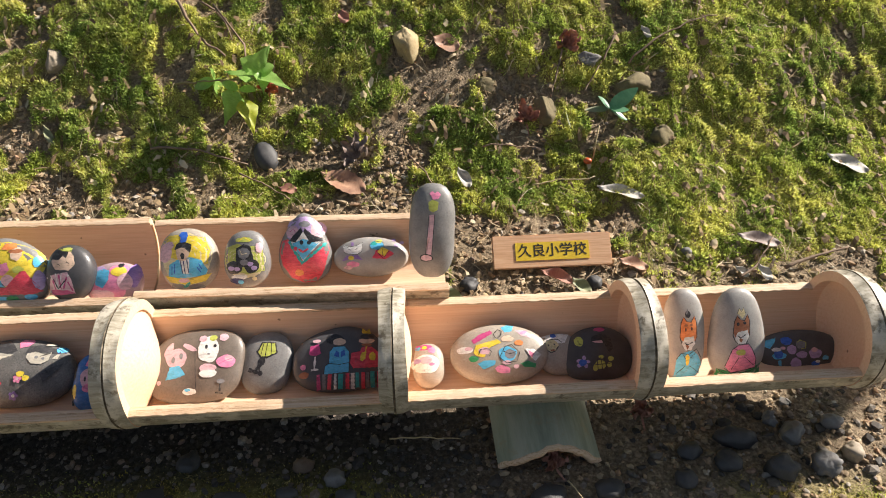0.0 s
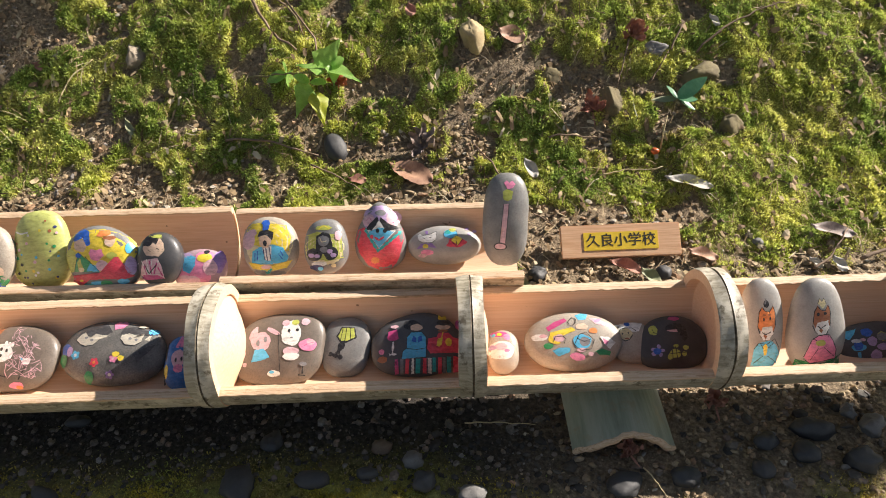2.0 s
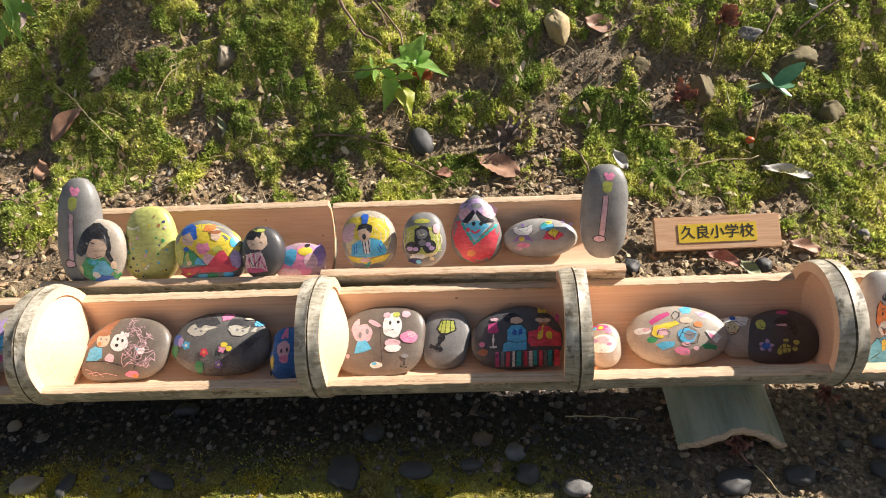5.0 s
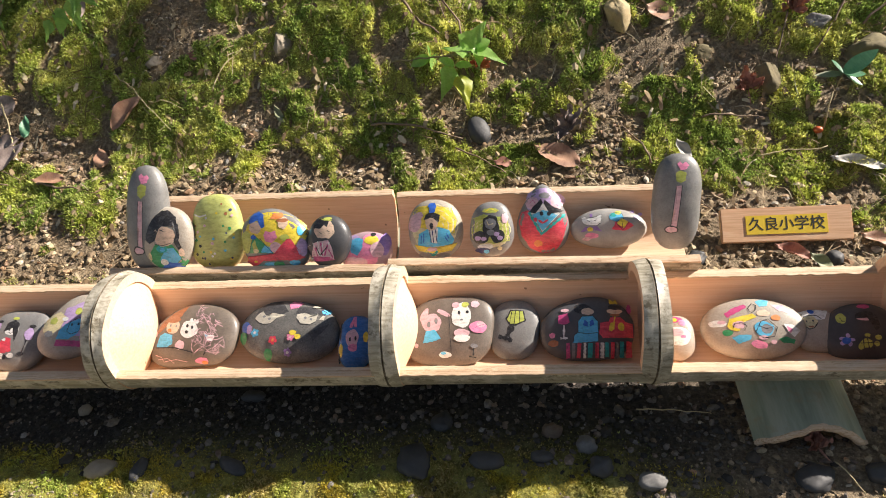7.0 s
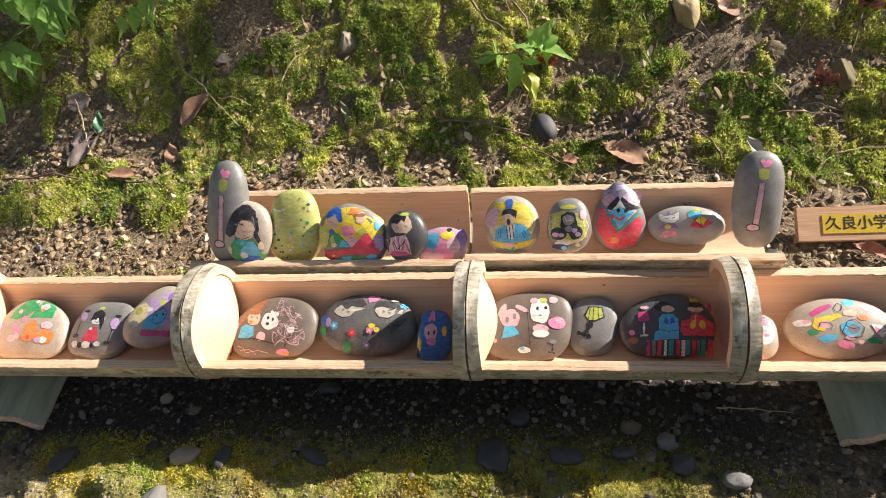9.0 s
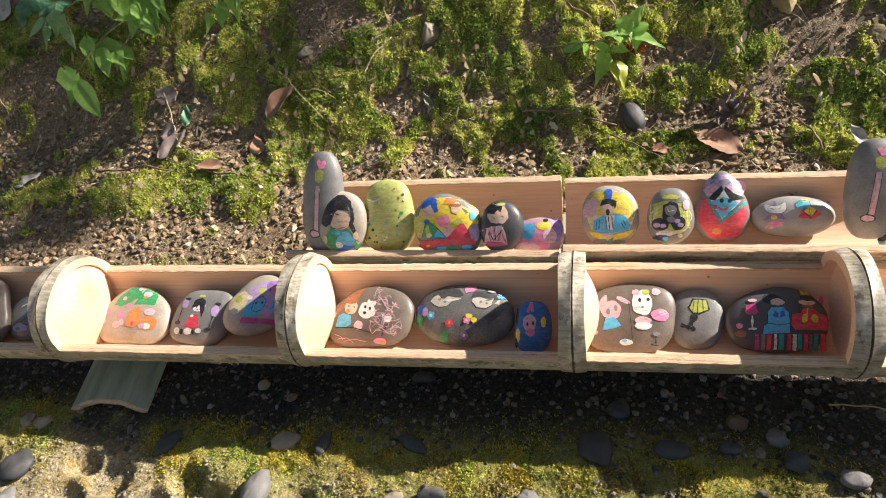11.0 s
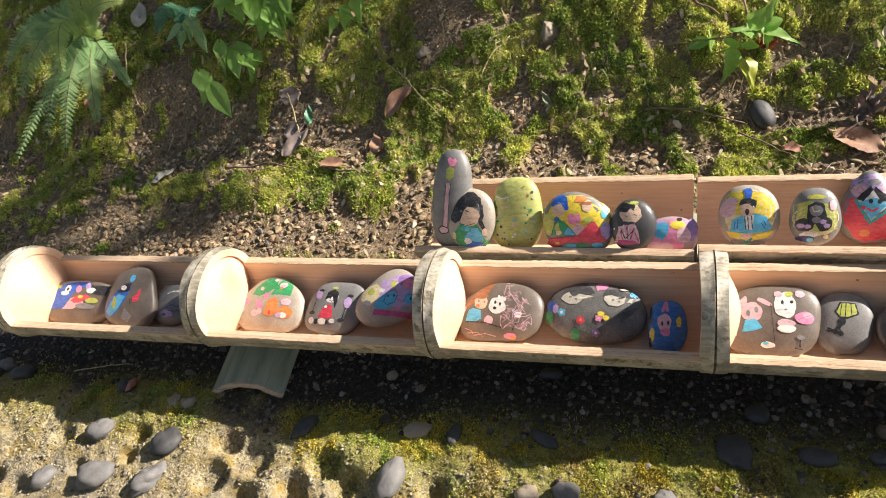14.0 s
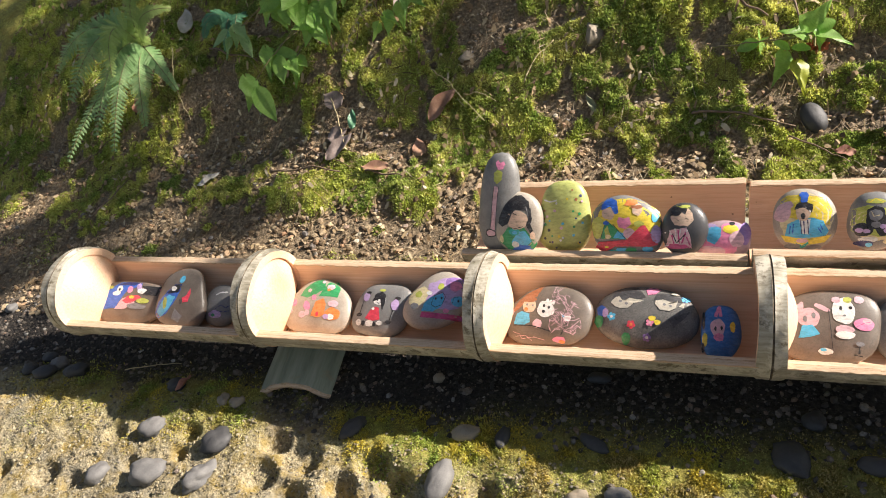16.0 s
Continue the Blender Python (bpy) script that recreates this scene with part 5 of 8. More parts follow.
def draw_fox1(b):
    b.shape("sky", [(-0.56, -0.82), (-0.48, -0.44), (-0.28, -0.31), (0.27, -0.26), (0.55, -0.37), (0.78, -0.58), (0.74, -0.8), (0.08, -0.88)])
    b.line("black", [(-0.48, -0.44), (-0.28, -0.31), (0.08, -0.34), (0.46, -0.23), (0.72, -0.44), (0.78, -0.63), (0.72, -0.8), (0.08, -0.88), (-0.48, -0.87)], 0.0011)
    b.shape("yellow", [(-0.07, -0.39), (0.04, -0.32), (0.14, -0.4), (0.08, -0.58), (-0.03, -0.58)])
    b.line("black", [(0.17, -0.42), (0.42, -0.31)], 0.0009)
    b.line("black", [(0.14, -0.59), (0.64, -0.76)], 0.0009)
    b.line("black", [(-0.2, -0.32), (-0.05, -0.44)], 0.0009)
    b.line("black", [(-0.07, -0.59), (-0.48, -0.76)], 0.0009)
    b.shape("orange", [(-0.34, 0.04), (-0.28, 0.34), (-0.15, 0.45), (-0.01, 0.36), (0.19, 0.34), (0.36, 0.47), (0.46, 0.32), (0.47, 0.04), (0.31, -0.11), (-0.15, -0.08)])
    b.line("black", [(-0.34, 0.04), (-0.28, 0.34), (-0.15, 0.45), (-0.01, 0.36), (0.19, 0.34), (0.36, 0.47), (0.46, 0.32), (0.47, 0.04), (0.31, -0.15), (0.08, -0.27), (-0.2, -0.18), (-0.34, 0.04)], 0.0011)
    b.shape("white", [(-0.25, -0.11), (-0.11, 0.03), (0.31, 0.04), (0.38, -0.11), (0.19, -0.25), (-0.06, -0.25)])
    b.oval("black", -0.07, 0.19, 0.038, 0.038)
    b.oval("black", 0.22, 0.21, 0.038, 0.038)
    b.oval("brown", -0.05, 0.28, 0.085, 0.024)
    b.oval("brown", 0.19, 0.29, 0.085, 0.024)
    b.line("black", [(-0.15, -0.08), (0, -0.13), (0.25, -0.08)], 0.0016)
    b.shape("brown", [(-0.09, -0.14), (0, -0.13), (0.1, -0.16), (0, -0.24)])
    b.oval("black", 0.04, 0.51, 0.131, 0.076)
    b.line("grey", [(-0.01, 0.51), (0.04, 0.63)], 0.0016)
    b.oval("cream", 0.08, -0.91, 0.563, 0.067)


def draw_fox2(b):
    b.shape("green", [(-0.81, -0.97), (-0.81, -0.71), (-0.48, -0.85), (0.41, -0.78), (0.81, -0.62), (0.85, -0.89), (0.11, -0.99)])
    b.line("black", [(-0.81, -0.71), (-0.48, -0.85), (0.41, -0.78), (0.81, -0.62)], 0.0009)
    b.shape("pink", [(-0.56, -0.66), (-0.33, -0.3), (-0.11, -0.2), (0.26, -0.18), (0.41, -0.3), (0.57, -0.51), (0.56, -0.71), (-0.33, -0.81)])
    b.line("black", [(-0.56, -0.66), (-0.33, -0.3), (-0.11, -0.2), (0.26, -0.18), (0.41, -0.3), (0.57, -0.51), (0.56, -0.71), (-0.33, -0.81), (-0.57, -0.7)], 0.0011)
    b.oval("lime", -0.01, -0.36, 0.178, 0.067)
    b.line("black", [(-0.07, -0.46), (-0.33, -0.73)], 0.0009)
    b.line("black", [(0.11, -0.46), (0.5, -0.66)], 0.0009)
    b.line("black", [(-0.3, -0.25), (-0.15, -0.31)], 0.0009)
    b.line("black", [(0.23, -0.17), (0.24, -0.24)], 0.0009)
    b.shape("brown", [(-0.3, 0.06), (-0.26, 0.3), (-0.15, 0.43), (-0.04, 0.34), (0.11, 0.32), (0.22, 0.45), (0.3, 0.3), (0.29, 0.01), (0.19, -0.11), (-0.19, -0.08)])
    b.line("black", [(-0.31, 0.01), (-0.26, 0.3), (-0.15, 0.43), (-0.04, 0.34), (0.11, 0.32), (0.22, 0.45), (0.3, 0.3), (0.29, 0.01), (0.17, -0.17), (-0.04, -0.2), (-0.22, -0.13), (-0.31, 0.01)], 0.0011)
    b.shape("white", [(-0.24, -0.06), (-0.15, 0.08), (0.22, 0.12), (0.27, -0.01), (0.15, -0.17), (-0.11, -0.18)])
    b.oval("black", -0.13, 0.25, 0.052, 0.038)
    b.oval("black", 0.11, 0.27, 0.059, 0.033)
    b.line("black", [(-0.15, 0.01), (-0.04, -0.05), (0.13, 0.02)], 0.0016)
    b.shape("brown", [(-0.1, -0.08), (-0.04, -0.05), (0.05, -0.08), (-0.02, -0.15)])
    b.shape("cream", [(-0.15, 0.47), (-0.07, 0.58), (0, 0.51), (0.08, 0.59), (0.15, 0.47), (0.04, 0.36)])
    b.line("black", [(-0.15, 0.47), (-0.07, 0.59), (0, 0.51), (0.08, 0.59), (0.15, 0.47)], 0.0008)


def draw_bluestone(b):
    b.shape("sky", [(-0.89, 0.33), (-0.8, 0.58), (-0.58, 0.69), (-0.65, 0.44), (-0.77, 0.21)])
    b.oval("sky", -0.57, -0.14, 0.162, 0.162)
    b.oval("blue", -0.58, -0.05, 0.101, 0.216)
    b.shape("sky", [(-0.61, -0.37), (-0.53, -0.33), (-0.52, -0.62), (-0.58, -0.59)])
    b.oval("white", -0.62, 0.15, 0.111, 0.09)
    b.oval("palepink", -0.47, 0.21, 0.061, 0.072)
    b.oval("blue", -0.37, 0.53, 0.132, 0.18)
    b.oval("lilac", -0.27, 0.13, 0.111, 0.216)
    b.oval("grey", -0.04, 0.35, 0.122, 0.198)
    b.line("lime", [(-0.13, 0.44), (-0.04, 0.55), (0.09, 0.44), (0.06, 0.17), (-0.05, 0.15)], 0.0012)
    b.oval("lilac", -0.04, -0.12, 0.132, 0.162)
    b.oval("lilac", 0.29, -0.08, 0.162, 0.234)
    b.oval("palepink", 0.27, 0.08, 0.081, 0.108)
    b.oval("lilac", -0.19, -0.5, 0.132, 0.252)
    b.oval("blue", 0.29, -0.57, 0.101, 0.144)
    b.oval("white", 0.34, -0.46, 0.061, 0.063)
    b.oval("sky", 0.54, -0.32, 0.081, 0.126)
    b.oval("black", 0.54, -0.44, 0.071, 0.045)


def draw_grey(b):
    b.oval("lilac", -0.07, -0.48, 0.39, 0.176)
    b.oval("green", -0.17, -0.52, 0.117, 0.072)
    b.line("white", [(-0.22, 0.44), (0.02, 0.56), (0.41, 0.6)], 0.003)
    b.line("grey", [(-0.37, 0.08), (-0.07, 0.24), (0.12, 0.08), (-0.07, -0.1)], 0.002)
    b.line("navy", [(-0.07, -0.24), (0.22, -0.04), (0.51, -0.16), (0.76, 0)], 0.0014)
    b.line("navy", [(0.02, -0.32), (0.41, -0.36), (0.71, -0.28)], 0.0014)
    b.line("grey", [(-0.46, -0.32), (-0.17, -0.08), (0.12, -0.2)], 0.0018)


LIMESTONE = paint_material("lime_ground", (0.48, 0.51, 0.15), False)
BLUESTONE = paint_material("blue_ground", (0.02, 0.15, 0.45), False)
PINKGROUND = stone_material("pink_washed_stone", (0.36, 0.24, 0.27), (0.52, 0.36, 0.40))
LIGHT = stone_material("light_grey_stone", (0.26, 0.25, 0.235), (0.44, 0.425, 0.40))
BLACKWASH = stone_material("black_washed_stone", (0.032, 0.032, 0.036), (0.085, 0.083, 0.085))

S = painted_stone
S("tall dark grey stone painted with a pink and yellow wand", -0.696, 0.775, 0.215, 0.061, 0.156, 0.040, GREY, *UPL, 1, draw_wand, tilt=26, roll=-5, power=2.6)
S("egg-shaped pale stone painted black, skin tone and teal", -0.666, 0.737, 0.172, 0.073, 0.095, 0.036, PALE, *UPL, 2, draw_girl, tilt=30, power=2.2)
S("upright stone painted lime green with small coloured dots", -0.600, 0.775, 0.190, 0.080, 0.105, 0.036, LIMESTONE, *UPL, 33, draw_dots, tilt=30, power=2.7, egg=-0.08, lumps=0.05)
S("broad stone painted in yellow, red, pink and green", -0.509, 0.757, 0.171, 0.098, 0.088, 0.038, GREY, *UPL, 4, draw_multi, tilt=32, power=2.0, base=2.6, lean=-0.12, lumps=0.03)
S("round black-washed stone with pale patch and striped pink paint", -0.431, 0.733, 0.164, 0.061, 0.073, 0.036, BLACKWASH, *UPL, 5, draw_girl2, tilt=34, power=2.1, lumps=0.02)
S("low stone painted pink, sky blue and purple", -0.383, 0.755, 0.164, 0.072, 0.055, 0.034, PINKGROUND, *UPL, 6, draw_pinkstone, tilt=36)
S("round pale stone painted yellow with a bright blue shape", -0.284, 0.765, 0.191, 0.075, 0.082, 0.036, PALE, *UPR, 7, draw_blue, tilt=33, power=2.2, lumps=0.025)
S("grey stone painted cream and black, standing in the split bamboo", -0.207, 0.757, 0.195, 0.058, 0.075, 0.034, GREY, *UPR, 8, draw_dark, tilt=33, egg=-0.08)
S("drop-shaped stone painted red below black and lilac", -0.138, 0.7843, 0.1654, 0.069, 0.097, 0.036, GREY, *UPR, 90, draw_red, tilt=30, power=1.75, base=2.15, egg=-0.22, lumps=0.015)
S("low oval grey stone painted with white, purple and red shapes", -0.049, 0.765, 0.167, 0.104, 0.054, 0.036, LIGHT, *UPR, 10, draw_cat, tilt=36, power=2.1, lumps=0.02)
S("tall grey river stone painted with a long pink wand", 0.035, 0.760, 0.196, 0.062, 0.126, 0.042, GREY, *UPR, 11, draw_wand, tilt=26, roll=-3, power=2.7, lumps=0.02)

S("tall pale grey stone painted with a brown and sky-blue shape", 0.329, 0.610, 0.140, 0.053, 0.117, 0.036, LIGHT, *LOW, 12, draw_fox1, tilt=30, power=2.4)
S("tall grey stone painted with a brown and pink shape on green", 0.394, 0.605, 0.141, 0.069, 0.116, 0.038, LIGHT, *LOW, 13, draw_fox2, tilt=30, egg=-0.16, power=2.4)
S("low dark stone dabbed with blue, lilac and white paint", 0.494, 0.620, 0.072, 0.110, 0.056, 0.034, DARK, *LOW, 14, draw_bluestone, tilt=40, base=3.0)
S("broad pale stone covered in pastel patches of colour", 0.107, 0.622, 0.095, 0.122, 0.077, 0.040, PALE, *LOW, 15, draw_colours, tilt=55, power=2.1, lumps=0.02)
S("pale stone with white top and a blue patch, half hidden", 0.184, 0.634, 0.081, 0.058, 0.053, 0.026, PALE, *LOW, 16, draw_white, tilt=55)
S("dark charcoal stone painted with two small flowers", 0.232, 0.616, 0.082, 0.090, 0.070, 0.034, BLACKWASH, *LOW, 17, draw_black, tilt=55, power=2.1, base=2.7)
S("small pale stone painted magenta and white at its top", 0.019, 0.610, 0.097, 0.040, 0.056, 0.032, PALE, *LOW, 18, draw_small, tilt=55)
S("broad dark stone painted with blue and red above stripes", -0.089, 0.622, 0.102, 0.116, 0.082, 0.038, DARK, *LOW, 19, draw_couple, tilt=55, power=2.0, base=2.8)
S("dark grey stone painted with a lime-green lamp shape", -0.179, 0.634, 0.095, 0.064, 0.077, 0.030, GREY, *LOW, 20, draw_lamp, tilt=55, power=2.6)
S("squarish brown-grey stone painted with white and pink shapes", -0.261, 0.618, 0.115, 0.116, 0.091, 0.036, BROWN, *LOW, 21, draw_bears, tilt=55, power=2.8, egg=-0.03, lean=0.10)
S("broad speckled stone painted with small bright flowers", -0.472, 0.622, 0.109, 0.134, 0.085, 0.040, SPECK, *LOW, 22, draw_pair, tilt=55, power=2.1, base=2.3, lumps=0.025)
S("small stone painted bright blue with a magenta peak", -0.380, 0.608, 0.111, 0.047, 0.073, 0.032, BLUESTONE, *LOW, 23, draw_hat, tilt=55, power=2.5)
S("rounded brown-grey stone with scribbled pink lines and white shapes", -0.599, 0.620, 0.108, 0.118, 0.088, 0.040, BROWN, *LOW, 24, draw_scribble, tilt=55, power=2.0, base=3.0, egg=-0.06, lean=0.10)
S("tan stone painted green, orange and pink", -0.967, 0.615, 0.116, 0.114, 0.092, 0.038, PALE, *LOW, 25, draw_orange, tilt=55, power=1.9, base=2.8, egg=-0.16)
S("grey stone painted with a small red dress shape", -0.856, 0.617, 0.105, 0.094, 0.085, 0.034, GREY, *LOW, 26, draw_reddress, tilt=55, power=3.0, lean=0.22, egg=-0.06)
S("lilac and blue painted stone with a magenta bar", -0.766, 0.620, 0.123, 0.096, 0.089, 0.036, PALE, *LOW, 27, draw_unicorn, tilt=55, power=2.0, lean=0.22, egg=-0.16)
S("plain grey stone with faint grey scribbles", -1.158, 0.612, 0.087, 0.069, 0.073, 0.034, GREY, *LOW, 28, draw_grey, tilt=55)
S("knobbly brown stone painted with a blue oval, leaning", -1.229, 0.606, 0.111, 0.108, 0.104, 0.040, BROWN, *LOW, 29, draw_bird, tilt=55, roll=-6, lumps=0.10, egg=-0.1)
S("flat brown stone with a bright blue painted top", -1.353, 0.610, 0.107, 0.171, 0.077, 0.036, BROWN, *LOW, 30, draw_quad, tilt=52, power=2.8, lean=0.15, lumps=0.02)


# ---- sign ----
def sign_board():
    m, nt, b = material("sign_wood", 0.6)
    g = noise_tex(nt, 40, 5, 0.65, (0.4, 10, 10), 2)
    nt.links.new(ramp(nt, g, [(0.3, (0.60, 0.32, 0.17)), (0.55, (0.76, 0.47, 0.28)), (0.75, (0.82, 0.57, 0.37))]), b.inputs["Base Color"])
    card, nc, bc = material("yellow_card", 0.45)
    nc.links.new(ramp(nc, noise_tex(nc, 60, 3), [(0.3, (0.74, 0.50, 0.03)), (0.7, (0.82, 0.60, 0.05))]), bc.inputs["Base Color"])
    ob = thing("wooden_sign", "small pale wooden board with a yellow lettered card on it", "sign", m=stone_pose(0.231, 0.887, 0.071, 46, 0.5, 0))
    bm = bmesh.new()
    bmesh.ops.create_cube(bm, size=1)
    bmesh.ops.scale(bm, vec=(0.190, 0.053, 0.011), verts=bm.verts)
    bmesh.ops.bevel(bm, geom=bm.edges, offset=0.0012, segments=2, affect="EDGES")
    me = bpy.data.meshes.new("board")
    bm.to_mesh(me), bm.free(), me.materials.append(m)
    part("board", me, ob)
    bm = bmesh.new()
    bmesh.ops.create_cube(bm, size=1)
    bmesh.ops.scale(bm, vec=(0.118, 0.029, 0.0008), verts=bm.verts)
    me = bpy.data.meshes.new("card")
    bm.to_mesh(me), bm.free(), me.materials.append(card)
    c = part("card", me, ob, "yellow paper card")
    c.location = (0.0, -0.0005, 0.0060)
    ink, ni, bi = material("black_ink", 0.5)
    bi.inputs["Base Color"].default_value = (0.02, 0.018, 0.018, 1)
    txt = bpy.data.curves.new("lettering", "FONT")
    txt.body, txt.size, txt.align_x, txt.align_y, txt.extrude, txt.offset = "\u4e45\u826f\u5c0f\u5b66\u6821", 0.0222, "CENTER", "CENTER", 0.0001, 0.0002
    txt.materials.append(ink)
    t = new("lettering", txt)
    t.parent, t.location = ob, (0, -0.0005, 0.0066)
    tagged(t, label="black lettering")


sign_board()


# ---- bamboo pieces that carry the troughs ----
def arc_piece(chord, rise, length, wall, seed):
    R = chord * chord / (8 * rise) + rise / 2
    half = math.asin(chord / 2 / R)
    V, F, S, n, ny = [], [], [], 22, 26
    r = random.Random(seed)
    for i in range(ny + 1):
        for side in (0, 1):
            for j in range(n + 1):
                a = -half + 2 * half * j / n
                q = R - wall * side
                y = length * i / ny
                if i == 0:
                    y += 0.004 * math.sin(5 * a + seed) + 0.0015 * r.uniform(-1, 1)
                V.append((q * math.sin(a), y, q * math.cos(a) - R + rise))
    row = 2 * (n + 1)
    for i in range(ny):
        p, q = i * row, (i + 1) * row
        for j in range(n):
            F.append((p + j, p + j + 1, q + j + 1, q + j)), S.append(1)
            F.append((p + n + 1 + j, q + n + 1 + j, q + n + 2 + j, p + n + 2 + j)), S.append(0)
        F.append((p, q, q + n + 1, p + n + 1)), S.append(0)
        F.append((p + n, p + 2 * n + 1, q + 2 * n + 1, q + n)), S.append(0)
    e = ny * row
    for j in range(n):
        F.append((j, n + 1 + j, n + 2 + j, j + 1)), S.append(0)
        F.append((e + j, e + j + 1, e + n + 2 + j, e + n + 1 + j)), S.append(0)
    me = mesh_of("shell", V, F, [WOOD, GREEN_SKIN], S)
    sharpen(me, 35)
    # the frayed sawn face at the near end
    E, G = [], []
    for j in range(n + 1):
        a = -half + 2 * half * j / n
        y = V[j][1]
        for q, dy in ((R + 0.0006, 0.003), (R + 0.0004, -0.0012), (R - 0.5 * wall, -0.0022 + 0.0008 * r.uniform(-1, 1)), (R - wall - 0.0004, -0.0010), (R - wall - 0.0006, 0.003)):
            E.append((q * math.sin(a), y + dy, q * math.cos(a) - R + rise))
    for j in range(n):
        for k in range(4):
            p = j * 5 + k
            G.append((p, p + 5, p + 6, p + 1))
    return me, mesh_of("sawn_end", E, G, [RIM])


for x, y, z, yaw, c, h, ln, tip, sd in ((0.166, 0.532, 0.004, 2, 0.128, 0.034, 0.145, 9.5, 1), (-1.008, 0.525, 0.004, 4, 0.128, 0.018, 0.145, 11.5, 2), (-0.352, 0.700, 0.030, 0, 0.130, 0.058, 0.16, 10, 3)):
    sup = thing("bamboo_support", "curved piece of grey-green bamboo lying crosswise under the trough", "bamboo piece", "bamboo supports", pose(x, y, z, tip, 0, yaw))
    shell, end = arc_piece(c, h, ln, 0.008, sd)
    part("shell", shell, sup)
    part("sawn_end", end, sup, "brown sawn bamboo edge")


# ---- loose pebbles ----
def pebble_mesh(w, l, h, seed, rough=0.05, n=22, rings=12):
    r = random.Random(seed)
    off = Vector((r.uniform(0, 50), r.uniform(0, 50), r.uniform(0, 50)))
    V, F = [(0, 0, h / 2)], []
    for i in range(1, rings):
        a = math.pi * i / rings
        for k in range(n):
            t = 2 * math.pi * k / n
            d = Vector((math.sin(a) * math.cos(t), math.sin(a) * math.sin(t), math.cos(a)))
            q = 1 + 1.5 * rough * noise.noise(d * 1.1 + off) + 0.9 * rough * noise.noise(d * 2.6 + off) + 0.35 * rough * noise.noise(d * 7 + off)
            V.append((w / 2 * q * math.copysign(abs(math.sin(a)) ** 0.85, 1) * math.cos(t), l / 2 * q * math.sin(a) ** 0.85 * math.sin(t), h / 2 * q * math.cos(a)))
    V.append((0, 0, -h / 2))
    for k in range(n):
        F.append((0, 1 + k, 1 + (k + 1) % n))
        e = 1 + (rings - 2) * n
        F.append((e + k, len(V) - 1, e + (k + 1) % n))
    for i in range(rings - 2):
        for k in range(n):
            p, k2 = 1 + i * n, (k + 1) % n
            F.append((p + k, p + n + k, p + n + k2, p + k2))
    return V, F


SLATE = stone_material("dark_slate_pebble", (0.032, 0.032, 0.034), (0.082, 0.081, 0.082), 0.0, 0.6, 0.15)
ASH = stone_material("ash_grey_pebble", (0.12, 0.117, 0.115), (0.23, 0.222, 0.212), 0.0, 0.7, 0.3)
OCHRE = stone_material("ochre_rock", (0.30, 0.22, 0.10), (0.50, 0.41, 0.24), 0.0, 0.8, 0.4)
TAN = stone_material("tan_pebble", (0.26, 0.21, 0.15), (0.40, 0.34, 0.26), 0.0, 0.75, 0.3)
RUST = stone_material("brown_pebble", (0.12, 0.08, 0.055), (0.22, 0.16, 0.11), 0.0, 0.8, 0.3)


def zg(x, y):
    return float(ground_z(np.array([x]), np.array([y]))[0])


def rock_mesh(w, l, h, seed, mat, n=40, rings=22):
    """An angular stone: a lump cut by a few rough planes, its edges worn."""
    r = random.Random(seed)
    off = Vector((r.uniform(0, 50), r.uniform(0, 50), r.uniform(0, 50)))
    cuts = []
    for k in range(9):
        d = Vector((r.gauss(0, 1), r.gauss(0, 1), r.gauss(0, 1))).normalized()
        cuts.append((d, r.uniform(0.52, 0.85)))
    V, F = [], []
    for i in range(rings + 1):
        a = math.pi * i / rings
        for k in range(n):
            t = 2 * math.pi * k / n
            d = Vector((math.sin(a) * math.cos(t), math.sin(a) * math.sin(t), math.cos(a)))
            s = sum((max(0.0, d.dot(c)) / q) ** 40 for c, q in cuts) + 0.9 ** 40
            q = s ** (-1 / 40) * (1 + 0.10 * noise.noise(d * 2.3 + off) + 0.06 * noise.noise(d * 6 + off) + 0.03 * noise.noise(d * 15 + off))
            V.append((w * 0.54 * q * d.x, l * 0.54 * q * d.y, h * 0.54 * q * d.z))
    for i in range(rings):
        for k in range(n):
            F.append((i * n + k, (i + 1) * n + k, (i + 1) * n + (k + 1) % n, i * n + (k + 1) % n))
    return mesh_of("rock", V, F, [mat])


def pebble(x, y, w, l, h, mat, word, seed, yaw=0, tip=0, sink=0.25, rough=0.06, rock=False):
    if rock and rough > 0.05:
        ob = new("rock", rock_mesh(w, l, h, seed, mat))
        ob.matrix_basis = pose(x, y, zg(x, y) + h * (0.5 - sink), tip, 0, yaw)
        return tagged(ob, word, "rock", "bank rocks")
    rough += 0.0 if rock else 0.10
    w, l, h = (w, l, h) if rock else (0.82 * w, 0.82 * l, 0.82 * h)
    V, F = pebble_mesh(w, l, h, seed, rough * (1.6 if rock else 1))
    ob = new("rock" if rock else "pebble", mesh_of("pebble", V, F, [mat]))
    ob.matrix_basis = pose(x, y, zg(x, y) + h * (0.5 - sink), tip, 0, yaw)
    return tagged(ob, word, "rock" if rock else "pebble", "bank rocks" if rock else "loose pebbles")


